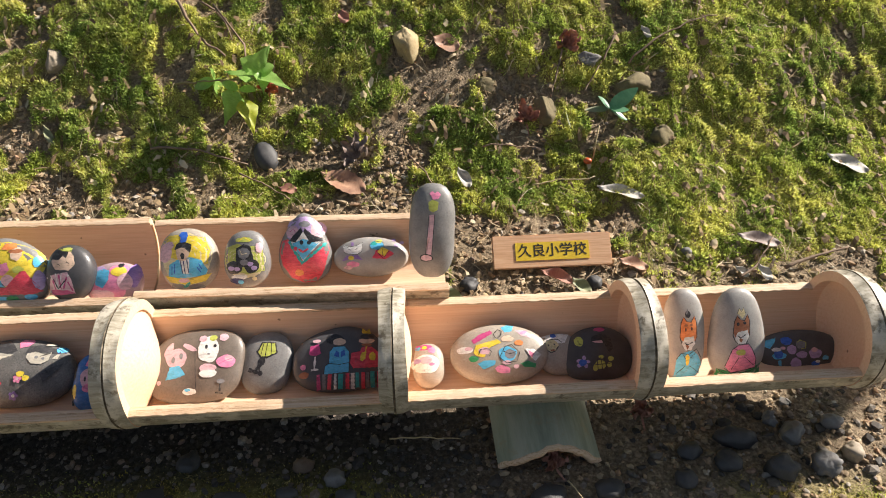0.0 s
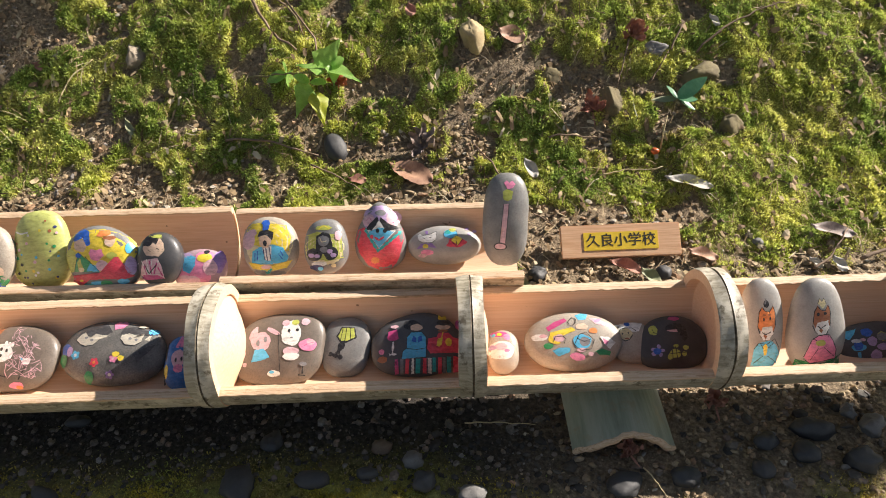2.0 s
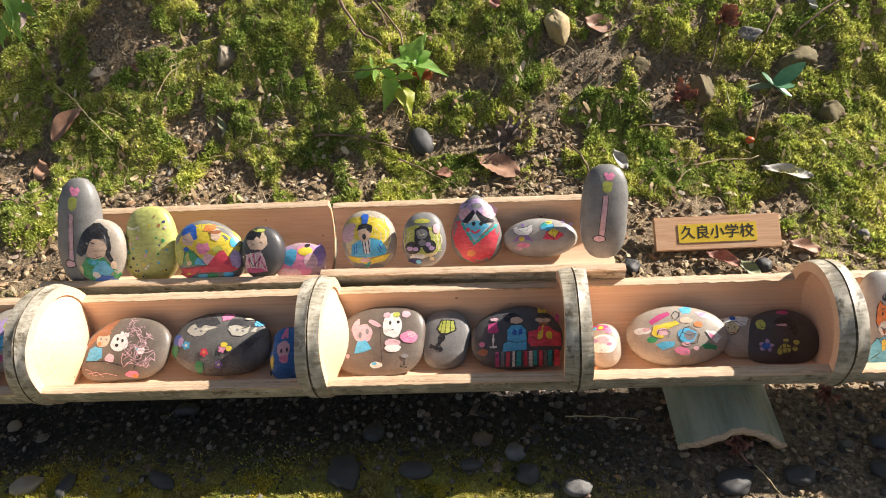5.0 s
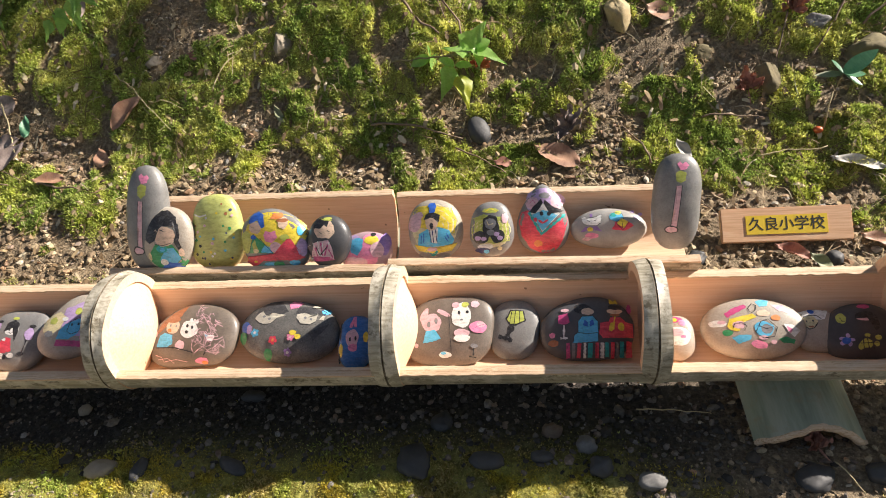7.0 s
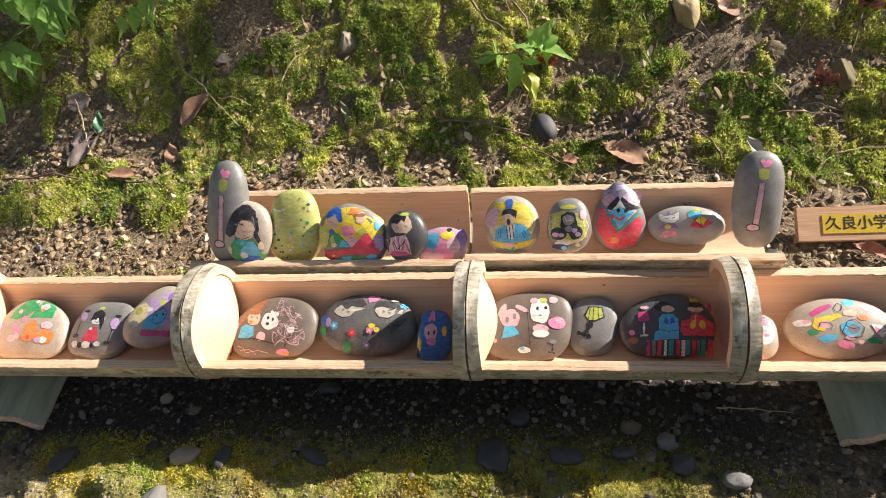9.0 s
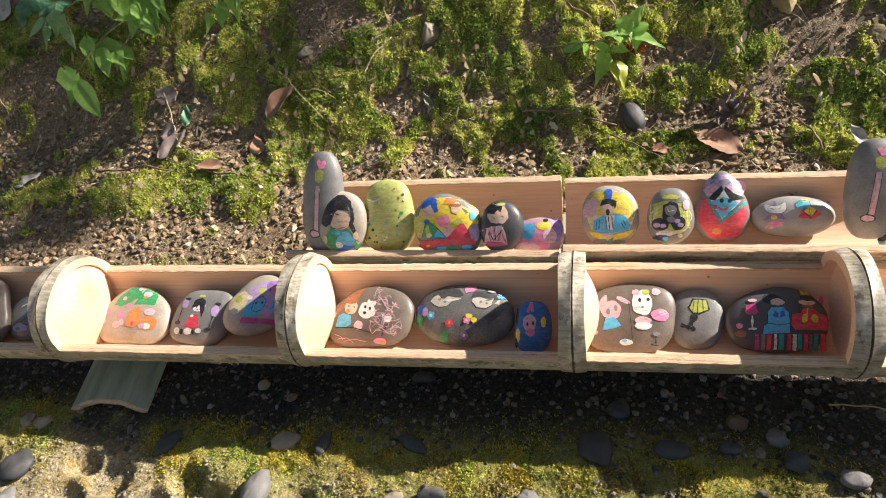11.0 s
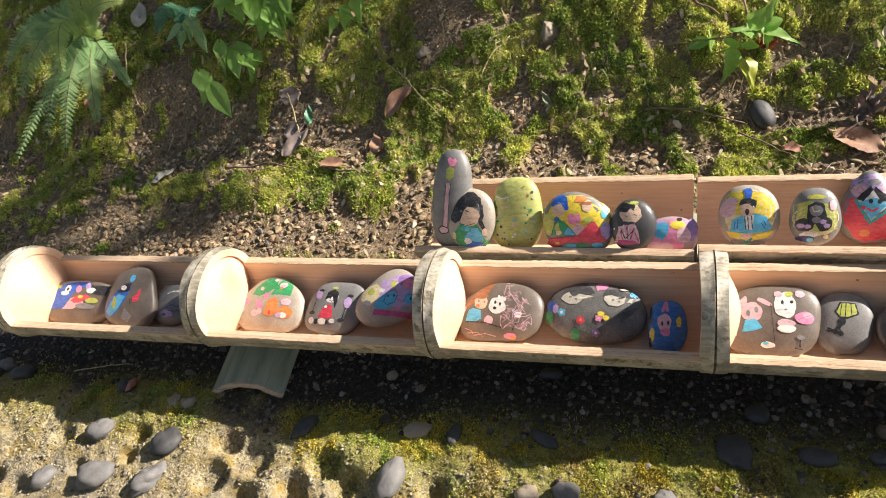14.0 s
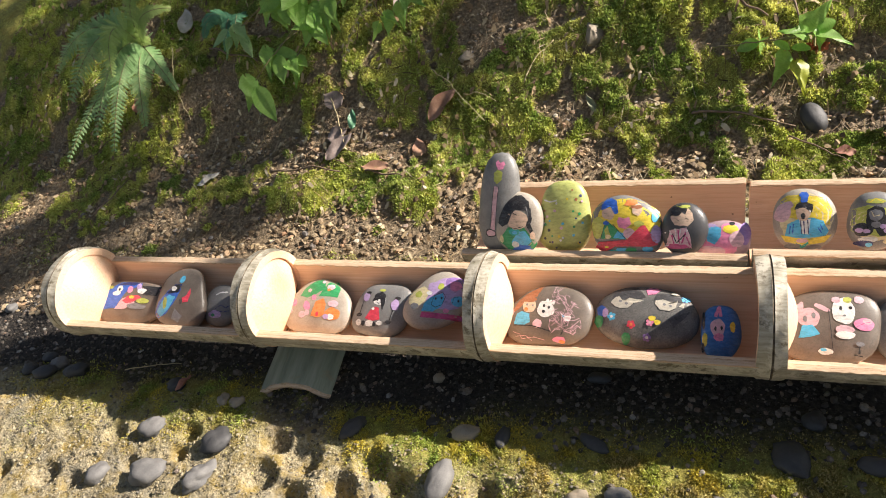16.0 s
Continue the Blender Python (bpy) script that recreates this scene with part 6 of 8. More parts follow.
BEDDED = "%s pebble bedded in mossy concrete"
LOOSE = "%s pebble lying on dark gravel"
for k, (x, y, w, l, h, mat, col, yaw, rough) in enumerate([
        (-1.28, 0.347, 0.042, 0.050, 0.030, ASH, "rounded grey", 0, 0.05), (-1.191, 0.36, 0.070, 0.056, 0.034, ASH, "large beige-grey", 20, 0.1), (-1.225, 0.43, 0.052, 0.048, 0.030, ASH, "rough grey-beige", 30, 0.15),
        (-1.095, 0.423, 0.050, 0.062, 0.034, SLATE, "dark grey", -20, 0.08), (-1.096, 0.369, 0.050, 0.070, 0.034, ASH, "rough striped grey", -30, 0.25), (-1.119, 0.489, 0.026, 0.034, 0.022, TAN, "small cracked beige", 30, 0.2),
        (-1.096, 0.491, 0.030, 0.026, 0.020, TAN, "small cracked beige", 60, 0.2), (-0.879, 0.47, 0.034, 0.056, 0.022, SLATE, "dark blue-grey", -25, 0.1), (-0.709, 0.485, 0.050, 0.034, 0.020, TAN, "flat beige", 8, 0.06),
        (-0.656, 0.484, 0.022, 0.044, 0.018, SLATE, "small dark", -5, 0.06), (-0.725, 0.41, 0.042, 0.082, 0.036, ASH, "long upright grey", -8, 0.04), (-0.535, 0.491, 0.056, 0.026, 0.016, SLATE, "long dark", -30, 0.06),
        (-0.498, 0.422, 0.040, 0.030, 0.026, ASH, "square grey", 0, 0.1), (-0.545, 0.412, 0.036, 0.030, 0.022, TAN, "beige", 10, 0.08), (-0.383, 0.43, 0.036, 0.034, 0.020, ASH, "grey", 0, 0.12)]):
    pebble(x, y, w, l, h, mat, BEDDED % col, 40 + k, yaw, 0, 0.38, rough)
for k, (x, y, w, l, h, mat, col, yaw, rough) in enumerate([
        (-1.23, 0.51, 0.038, 0.034, 0.026, SLATE, "round dark", 0, 0.06), (-0.306, 0.5, 0.046, 0.062, 0.022, SLATE, "large dark drop-shaped", 25, 0.12), (-0.215, 0.501, 0.054, 0.032, 0.020, SLATE, "flat oval dark", -5, 0.03),
        (-0.152, 0.507, 0.030, 0.020, 0.014, SLATE, "small dark", 0, 0.05), (-0.096, 0.526, 0.030, 0.028, 0.020, ASH, "pale grey", 20, 0.15), (-0.081, 0.495, 0.036, 0.032, 0.024, SLATE, "dark grey", 30, 0.15),
        (-0.025, 0.477, 0.038, 0.028, 0.020, ASH, "grey", 10, 0.1), (0.156, 0.485, 0.052, 0.044, 0.022, SLATE, "large dark", 35, 0.06), (0.23, 0.492, 0.046, 0.034, 0.020, SLATE, "flat dark", 0, 0.05), (0.324, 0.499, 0.034, 0.034, 0.020, SLATE, "round dark", 0, 0.05),
        (0.344, 0.541, 0.040, 0.030, 0.020, SLATE, "dark", 20, 0.07), (0.385, 0.521, 0.042, 0.036, 0.022, SLATE, "dark", -10, 0.08), (-0.137, 0.55, 0.030, 0.026, 0.020, RUST, "brown", 0, 0.15), (-0.274, 0.56, 0.032, 0.036, 0.020, SLATE, "black", 10, 0.15),
        (-0.544, 0.606, 0.042, 0.022, 0.016, SLATE, "long dark", 0, 0.06), (-0.148, 0.506, 0.028, 0.018, 0.014, SLATE, "small dark", 0, 0.05), (0.407, 0.555, 0.060, 0.038, 0.030, SLATE, "large dark", -5, 0.1), (0.501, 0.508, 0.040, 0.036, 0.030, ASH, "angular white-grey", 20, 0.25),
        (0.545, 0.524, 0.028, 0.034, 0.026, TAN, "smooth beige", 0, 0.08), (0.483, 0.559, 0.040, 0.030, 0.024, ASH, "grey", 40, 0.15), (0.543, 0.574, 0.036, 0.028, 0.024, ASH, "purple-grey", 0, 0.1), (0.464, 0.582, 0.020, 0.024, 0.020, ASH, "white angular", 0, 0.3),
        (0.445, 0.505, 0.046, 0.040, 0.030, SLATE, "dark", 10, 0.12), (-1.529, 0.505, 0.056, 0.034, 0.026, SLATE, "long dark", 25, 0.08), (-1.581, 0.514, 0.036, 0.034, 0.022, SLATE, "dark", 0, 0.06), (-1.566, 0.549, 0.040, 0.028, 0.020, SLATE, "dark", 0, 0.06),
        (-1.462, 0.516, 0.056, 0.036, 0.030, SLATE, "dark grey", 20, 0.1), (-1.52, 0.53, 0.044, 0.036, 0.030, ASH, "grey", 0, 0.12), (-1.797, 0.668, 0.032, 0.030, 0.020, ASH, "white", 0, 0.15), (-0.781, 0.581, 0.022, 0.022, 0.016, TAN, "small beige", 0, 0.1),
        (0.292, 0.838, 0.032, 0.032, 0.022, SLATE, "round grey", 0, 0.04), (0.095, 0.845, 0.040, 0.032, 0.022, SLATE, "dark angular", 20, 0.2), (0.454, 0.888, 0.020, 0.020, 0.014, ASH, "blue-grey", 0, 0.05), (-1.62, 0.40, 0.044, 0.040, 0.03, ASH, "grey", 0, 0.1)]):
    pebble(x, y, w, l, h, mat, LOOSE % col, 80 + k, yaw, 0, 0.2, rough)
MOSSROCK = stone_material("mossy_rock", (0.10, 0.08, 0.045), (0.24, 0.20, 0.10), 0.0, 0.9, 0.4)
for k, (x, y, w, l, h, mat, col, yaw, tip, rough) in enumerate([
        (-0.239, 1.102, 0.040, 0.060, 0.030, SLATE, "smooth dark grey oval stone on the moss", 30, 40, 0.03), (0.010, 1.262, 0.046, 0.080, 0.042, OCHRE, "upright yellowish rock in the bank", 5, 45, 0.2), (-0.617, 1.247, 0.036, 0.050, 0.03, TAN, "pinkish angular rock in the moss", 0, 40, 0.3),
        (0.258, 1.155, 0.040, 0.062, 0.036, MOSSROCK, "mossy brown rock in the bank", 0, 45, 0.2), (0.346, 1.222, 0.050, 0.036, 0.030, ASH, "grey flat rock in the bank", 10, 40, 0.15), (0.42, 1.19, 0.085, 0.055, 0.045, MOSSROCK, "large mossy brown rock in the bank", 15, 35, 0.25),
        (0.47, 1.10, 0.055, 0.060, 0.04, MOSSROCK, "mossy brown rock in the bank", 40, 40, 0.25), (0.15, 1.20, 0.040, 0.036, 0.03, MOSSROCK, "small mossy rock in the bank", 0, 30, 0.2), (-0.545, 1.19, 0.024, 0.026, 0.02, MOSSROCK, "small yellow-green pebble in the moss", 0, 30, 0.1),
        (-0.55, 1.14, 0.022, 0.026, 0.02, MOSSROCK, "small yellow-green pebble in the moss", 0, 30, 0.1), (-0.88, 1.24, 0.034, 0.03, 0.024, TAN, "tan pebble in the moss", 0, 30, 0.15)]):
    pebble(x, y, w, l, h, mat, col, 140 + k, yaw, tip, 0.55 if mat is MOSSROCK else 0.42, rough, True)


# ---- dry leaves ----
def leaf_material(name, dark, light, gloss=0.6, glow=0.0):
    m, nt, b = material(name, gloss)
    n = noise_tex(nt, 45, 5, 0.65, None, 3)
    v = noise_tex(nt, 140, 4, 0.6, (1, 4, 1), 5)
    c = ramp(nt, n, [(0.3, dark), (0.7, light)])
    c = mix(nt, ramp(nt, v, [(0.45, (0, 0, 0)), (0.7, (0.4, 0.4, 0.4))]), c, tuple(0.6 * u for u in dark))
    nt.links.new(c, b.inputs["Base Color"])
    nt.links.new(bump(nt, v, 0.3, 0.001), b.inputs["Normal"])
    if glow:
        tr = nt.nodes.new("ShaderNodeBsdfTranslucent")
        mx = nt.nodes.new("ShaderNodeMixShader")
        mx.inputs[0].default_value = glow
        nt.links.new(c, tr.inputs["Color"])
        nt.links.new(b.outputs[0], mx.inputs[1]), nt.links.new(tr.outputs[0], mx.inputs[2])
        nt.links.new(mx.outputs[0], nt.nodes["Material Output"].inputs["Surface"])
    return m


def leaf_shape(length, width, curl=0.3, fold=0.3, point=1.3, teeth=0.0, n=14, m=6, wave=0.0, seed=0):
    """A leaf's sheet along +y from its stalk, folded at the midrib and curled up at its tip."""
    V, F = [], []
    for i in range(n + 1):
        s = i / n
        w = width / 2 * (s ** 0.62 * (1 - s) ** (0.75 * point)) / (0.36 ** 0.62 * 0.64 ** (0.75 * point)) if 0 < i < n else 0.0005
        if teeth and 0 < i < n:
            w *= 1 + teeth * (1 if i % 2 else -1)
        a = curl * (s - 0.3)
        for j in range(m + 1):
            u = 2 * j / m - 1
            z = fold * abs(u) * w + length * 0.5 * curl * (s - 0.3) ** 2 + wave * math.sin(9 * s + 3 * u + seed) * 0.004
            V.append((u * w, s * length * math.cos(0.5 * a), z))
    for i in range(n):
        for j in range(m):
            p = i * (m + 1) + j
            F.append((p, p + 1, p + m + 2, p + m + 1))
    return V, F


def thicken(V, F, t=0.0005):
    k = len(V)
    return list(V) + [(x, y, z - t) for x, y, z in V], list(F) + [tuple(k + i for i in f[::-1]) for f in F]


def join(parts):
    V, F = [], []
    for m, (v, f) in parts:
        o = len(V)
        V += [tuple(m @ Vector(p)) for p in v]
        F += [tuple(o + i for i in g) for g in f]
    return V, F


TAWNY = leaf_material("tawny_dry_leaf", (0.26, 0.13, 0.08), (0.48, 0.29, 0.19))
RUSSET = leaf_material("russet_dry_leaf", (0.34, 0.14, 0.10), (0.56, 0.30, 0.22), 0.7, 0.25)
BLEACHED = leaf_material("bleached_dry_leaf", (0.33, 0.31, 0.26), (0.53, 0.50, 0.45))
DUSKY = leaf_material("dusky_grey_leaf", (0.17, 0.125, 0.105), (0.36, 0.29, 0.26))
OLIVE = leaf_material("olive_leaf", (0.16, 0.18, 0.09), (0.30, 0.31, 0.18))
LEAFGREEN = leaf_material("fresh_green_leaf", (0.26, 0.48, 0.09), (0.42, 0.66, 0.19), 0.4, 0.55)
YELLOWGREEN = leaf_material("yellow_green_leaf", (0.30, 0.36, 0.02), (0.48, 0.50, 0.04), 0.45, 0.35)
TEALGREEN = leaf_material("blue_green_leaf", (0.06, 0.19, 0.095), (0.14, 0.32, 0.18), 0.35, 0.2)
FERNGREEN = leaf_material("fern_green", (0.24, 0.44, 0.17), (0.44, 0.62, 0.30), 0.5, 0.45)
STEM = leaf_material("stem", (0.16, 0.14, 0.06), (0.28, 0.24, 0.12))
TWIG = leaf_material("dry_twig", (0.13, 0.085, 0.055), (0.30, 0.215, 0.15), 0.85)
STRAW = leaf_material("straw", (0.42, 0.33, 0.17), (0.60, 0.50, 0.30), 0.7)


def slope_tip(y):
    d = float(base_z(np.array([y + 0.03]))[0] - base_z(np.array([y - 0.03]))[0])
    return math.degrees(math.atan2(d, 0.06))


def lay_leaf(x, y, length, width, yaw, mat, label, curl=0.5, fold=0.3, point=1.2, roll=0, wave=0.6, teeth=0.0, lift=0.004, seed=0):
    V, F = leaf_shape(length, width, curl, fold, point, teeth, wave=wave, seed=seed)
    V = [(a, b - length / 2, c) for a, b, c in V]
    ob = new("fallen_leaf", mesh_of("fallen_leaf", *thicken(V, F), [mat]))
    ob.matrix_basis = Matrix.Translation((x, y, zg(x, y) + lift + 0.004)) @ pose(0, 0, 0, slope_tip(y) * 0.9) @ pose(0, 0, 0, 0, roll, yaw)
    return tagged(ob, label, "leaf", "fallen leaves")


def maple_leaf(x, y, size, yaw, mat, label, seed):
    r = random.Random(seed)
    ps = []
    for k in range(7):
        a = -120 + 40 * k + r.uniform(-8, 8)
        ln = size * (0.62 - 0.05 * abs(k - 3)) * r.uniform(0.85, 1.1)
        ps.append((pose(0, 0, 0, r.uniform(-5, 40), r.uniform(-30, 30), a), leaf_shape(ln, ln * 0.34, r.uniform(0.8, 3.2), 1.1, 1.0, 0.12, 10, 4, 1.0, k)))
    ps.append((pose(0, 0, 0, -10, 0, 175), leaf_shape(size * 0.5, 0.003, 0.3, 0.2, 1.0, 0, 6, 2)))
    ob = new("maple_leaf", mesh_of("maple_leaf", *thicken(*join(ps)), [mat]))
    ob.matrix_basis = Matrix.Translation((x, y, zg(x, y) + 0.008)) @ pose(0, 0, 0, slope_tip(y)) @ pose(0, 0, 0, 0, 0, yaw)
    return tagged(ob, label, "leaf", "fallen leaves")


lay_leaf(-0.105, 1.050, 0.088, 0.042, 62, TAWNY, "broad tawny dry leaf with a sharp midrib", 0.3, 0.35, teeth=0.05)
lay_leaf(-0.198, 1.038, 0.032, 0.020, 80, RUSSET, "small russet dry leaf on gravel", 0.3)
lay_leaf(0.086, 1.259, 0.055, 0.036, 70, TAWNY, "curled tawny dry leaf on moss", 0.9)
lay_leaf(-0.915, 1.150, 0.085, 0.034, -38, TAWNY, "rolled tawny dry leaf on moss", 0.5, 1.1, 1.0, wave=0.9)
lay_leaf(-0.960, 1.085, 0.046, 0.028, 20, TAWNY, "flat tawny oval leaf on moss", 0.25, 0.15)
lay_leaf(-1.041, 1.028, 0.062, 0.026, 95, TAWNY, "tawny dry leaf curled at its edge", 0.5, 0.5)
lay_leaf(-1.137, 1.075, 0.080, 0.036, -40, DUSKY, "dusky purple-grey dry leaf", 0.5, 0.5)
lay_leaf(-1.150, 1.105, 0.050, 0.034, -70, DUSKY, "dusky purple dry leaf in gravel", 0.6, 0.5)
lay_leaf(-1.121, 1.131, 0.048, 0.018, 8, TEALGREEN, "slim blue-green leaf standing on its tip", 0.2, 0.25, roll=20, lift=0.01)
lay_leaf(-0.612, 1.136, 0.044, 0.013, 28, OLIVE, "slim grey-green fallen leaf", 0.2)
lay_leaf(0.367, 0.998, 0.082, 0.024, 72, BLEACHED, "slim bleached dry leaf", 0.25, 0.5)
lay_leaf(0.778, 1.032, 0.075, 0.030, 58, BLEACHED, "slim bleached dry leaf on moss", 0.3, 0.3)
lay_leaf(0.575, 0.900, 0.072, 0.026, 75, DUSKY, "dusky red-purple dry leaf on moss", 0.5, 0.5)
lay_leaf(0.103, 1.040, 0.045, 0.020, 25, BLEACHED, "curled pale dry leaf behind a stone", 0.9, 0.7)
lay_leaf(0.233, 0.846, 0.056, 0.022, 65, RUSSET, "curled reddish dry leaf beside the sign", 0.6, 0.9)
lay_leaf(0.268, 0.828, 0.040, 0.022, 40, OLIVE, "curled olive leaf beside the sign", 0.8, 0.5)
lay_leaf(0.065, 0.820, 0.050, 0.024, 50, OLIVE, "dull olive leaf under the split bamboo", 0.5, 0.4)
lay_leaf(0.36, 0.868, 0.050, 0.022, 70, TAWNY, "tawny dry leaf on gravel", 0.5, 0.4)
lay_leaf(0.565, 0.840, 0.034, 0.018, 20, BLEACHED, "pale leaf scrap on gravel", 0.7, 0.3)
lay_leaf(0.53, 0.845, 0.026, 0.014, 40, BLEACHED, "pale leaf scrap on gravel", 0.6, 0.4)
lay_leaf(-1.176, 1.170, 0.055, 0.042, 60, DUSKY, "broad grey-brown dead leaf in shade", 0.4, 0.2)
lay_leaf(-1.464, 1.021, 0.060, 0.022, -55, BLEACHED, "slim pale leaf lying on soil", 0.3, 0.4)
lay_leaf(-1.639, 1.364, 0.075, 0.045, 15, BLEACHED, "bleached broad leaf in shade", 0.3, 0.2)
lay_leaf(-1.036, 1.325, 0.085, 0.024, 12, DUSKY, "long dusky leaf hanging by the ivy", 0.3, 0.4, roll=15, lift=0.02)
lay_leaf(-0.10, 1.30, 0.03, 0.02, 10, RUSSET, "small russet leaf on moss", 0.6)
lay_leaf(-1.724, 1.18, 0.045, 0.036, 40, RUSSET, "russet crumpled leaf beneath the fern", 0.5, 0.3)
lay_leaf(0.46, 1.26, 0.03, 0.014, 30, BLEACHED, "small pale leaf on twigs", 0.5)
lay_leaf(-0.79, 1.235, 0.030, 0.018, 65, RUSSET, "small russet leaf on soil", 0.5)
lay_leaf(-1.205, 0.505, 0.034, 0.012, -20, RUSSET, "curled brown leaf against a pebble", 0.5, 0.8, lift=0.01)
maple_leaf(-0.083, 1.095, 0.085, 20, DUSKY, "shrivelled dark maple leaf on gravel", 1)
maple_leaf(0.223, 1.134, 0.062, 10, RUSSET, "shrivelled rust-red maple leaf on moss", 2)
maple_leaf(0.311, 1.240, 0.075, -10, RUSSET, "shrivelled pinkish maple leaf on soil", 3)
maple_leaf(-0.235, 1.19, 0.050, 10, leaf_material("orange_dead_leaf", (0.34, 0.08, 0.03), (0.55, 0.16, 0.07)), "crumpled orange dead leaf under the seedling", 4)
maple_leaf(0.30, 0.600, 0.050, 0, RUSSET, "shrivelled reddish leaf hanging below the trough", 5)
maple_leaf(0.170, 0.525, 0.040, 30, RUSSET, "crumpled brown leaf by the bamboo piece", 6)


# ---- twigs, stalks ----
def tube(points, r0, r1, mat, name, n=6):
    V, F = [], []
    P = [Vector(p) for p in points]
    for i, p in enumerate(P):
        d = (P[min(i + 1, len(P) - 1)] - P[max(i - 1, 0)]).normalized()
        a = d.orthogonal().normalized()
        b = d.cross(a)
        r = r0 + (r1 - r0) * i / (len(P) - 1)
        for k in range(n):
            t = 2 * math.pi * k / n
            V.append(tuple(p + r * (math.cos(t) * a + math.sin(t) * b)))
    for i in range(len(P) - 1):
        for k in range(n):
            F.append((i * n + k, i * n + (k + 1) % n, (i + 1) * n + (k + 1) % n, (i + 1) * n + k))
    F += [tuple(range(n))[::-1], tuple((len(P) - 1) * n + k for k in range(n))]
    return mesh_of(name, V, F, [mat])


def bent(a, b, sag, steps=9, seed=0):
    r = random.Random(seed)
    a, b = Vector(a), Vector(b)
    side = Vector((r.uniform(-1, 1), r.uniform(-1, 1), 0.5)).normalized()
    k = (b - a).length
    return [a.lerp(b, i / steps) + side * k * sag * math.sin(math.pi * i / steps) + Vector((r.uniform(-1, 1), r.uniform(-1, 1), r.uniform(-1, 1))) * 0.012 * k * (0 < i < steps) for i in range(steps + 1)]


def ground_twig(x0, y0, x1, y1, r, mat, label, sag=0.06, seed=0, lift=0.011):
    pts = [Vector((p.x, p.y, max(zg(p.x, p.y) + lift, 0))) for p in bent((x0, y0, 0), (x1, y1, 0), sag, 12, seed)]
    for i in range(1, len(pts) - 1):
        pts[i].z = 0.25 * pts[i - 1].z + 0.5 * pts[i].z + 0.25 * pts[i + 1].z + 0.001
    return tagged(new("twig", tube(pts, r, r * 0.5, mat, "twig")), label, "twig", "twigs and stalks")


for k, (x0, y0, x1, y1, r, mat, lab, sag) in enumerate([
        (-0.433, 1.103, -0.268, 1.080, 0.0020, TWIG, "thin reddish-brown twig lying on moss", 0.03), (-0.948, 1.208, -0.821, 1.116, 0.0010, STRAW, "bent straw-coloured grass stalk", 0.06), (-0.87, 1.16, -0.80, 1.15, 0.0008, STRAW, "thin straw-coloured stalk on moss", 0.03),
        (-0.745, 1.173, -0.691, 1.240, 0.0012, STRAW, "pale dry stalk on moss", 0.1), (-0.40, 1.32, -0.31, 1.23, 0.0028, TWIG, "brown root-like twig above the seedling", 0.1), (-0.36, 1.33, -0.30, 1.26, 0.0018, TWIG, "thin brown twig above the seedling", 0.15),
        (0.60, 0.845, 0.72, 0.880, 0.0026, TWIG, "brown stick lying on gravel", 0.03), (0.52, 0.83, 0.60, 0.90, 0.0018, TWIG, "bent brown stick on gravel", 0.2), (0.42, 1.21, 0.60, 1.28, 0.0018, TWIG, "thin brown twig on the bank", 0.06),
        (0.40, 1.25, 0.33, 1.17, 0.0016, TWIG, "thin brown twig on the bank", 0.05), (0.30, 1.235, 0.27, 1.165, 0.0016, TWIG, "maple leaf stalk on the bank", 0.04), (0.14, 1.09, 0.24, 1.085, 0.0014, TWIG, "thin grey twig on the bank", 0.05),
        (-1.06, 1.02, -0.97, 1.00, 0.0022, TWIG, "brown stick lying on moss", 0.05), (-1.30, 1.03, -1.12, 1.02, 0.0022, TWIG, "grey-brown stick on soil", 0.05), (-1.22, 1.08, -1.10, 1.03, 0.0014, TWIG, "thin brown twig on soil", 0.1),
        (-1.55, 1.30, -1.38, 1.25, 0.0018, TWIG, "thin twig in the shade", 0.05), (-1.66, 1.30, -1.57, 1.16, 0.0014, STRAW, "pale arched stalk beside the fern", 0.2), (-1.75, 0.92, -1.68, 1.02, 0.0014, TWIG, "thin twig on gravel", 0.05),
        (-1.90, 1.05, -1.80, 1.12, 0.0014, TWIG, "thin twig below the fern", 0.05), (-0.28, 1.06, -0.18, 1.00, 0.0013, TWIG, "thin twig on gravel", 0.1), (0.05, 1.02, 0.0, 1.10, 0.0014, TWIG, "thin twig on gravel", 0.05),
        (0.22, 1.02, 0.33, 1.03, 0.0012, STRAW, "thin pale stalk on moss", 0.04), (0.07, 0.98, 0.13, 0.93, 0.0013, TWIG, "thin twig on the gravel", 0.06), (-1.36, 0.53, -1.25, 0.555, 0.0009, STRAW, "fine pale stalk on dark gravel", 0.04),
        (-0.03, 0.575, 0.06, 0.570, 0.0008, STRAW, "fine pale stalk on dark gravel", 0.02), (0.18, 0.50, 0.20, 0.46, 0.0008, STRAW, "fine pale stalk on soil", 0.05), (-1.18, 1.17, -1.12, 1.07, 0.0014, STRAW, "pale bent stalk below the ivy", 0.06)]):
    ground_twig(x0, y0, x1, y1, 1.25 * r, mat, lab, sag, k, 0.013)


# ---- living plants ----
def leaf_part(parent, name, at, aim, up, length, width, mat, curl=0.3, fold=0.25, point=1.25, lobes=0, teeth=0.0):
    """A leaf from its stalk at a point, along aim, with its face towards up."""
    y = Vector(aim).normalized()
    x = y.cross(Vector(up)).normalized()
    m = Matrix((x, y, x.cross(y))).transposed().to_4x4()
    if lobes:
        V, F = ivy_shape(length, width * 1.15, curl, fold)
    else:
        V, F = leaf_shape(length, width, curl, fold, point, teeth)
    ob = part(name, mesh_of(name, V, F, [mat]), parent)
    ob.matrix_basis = Matrix.Translation(at) @ m
    return ob


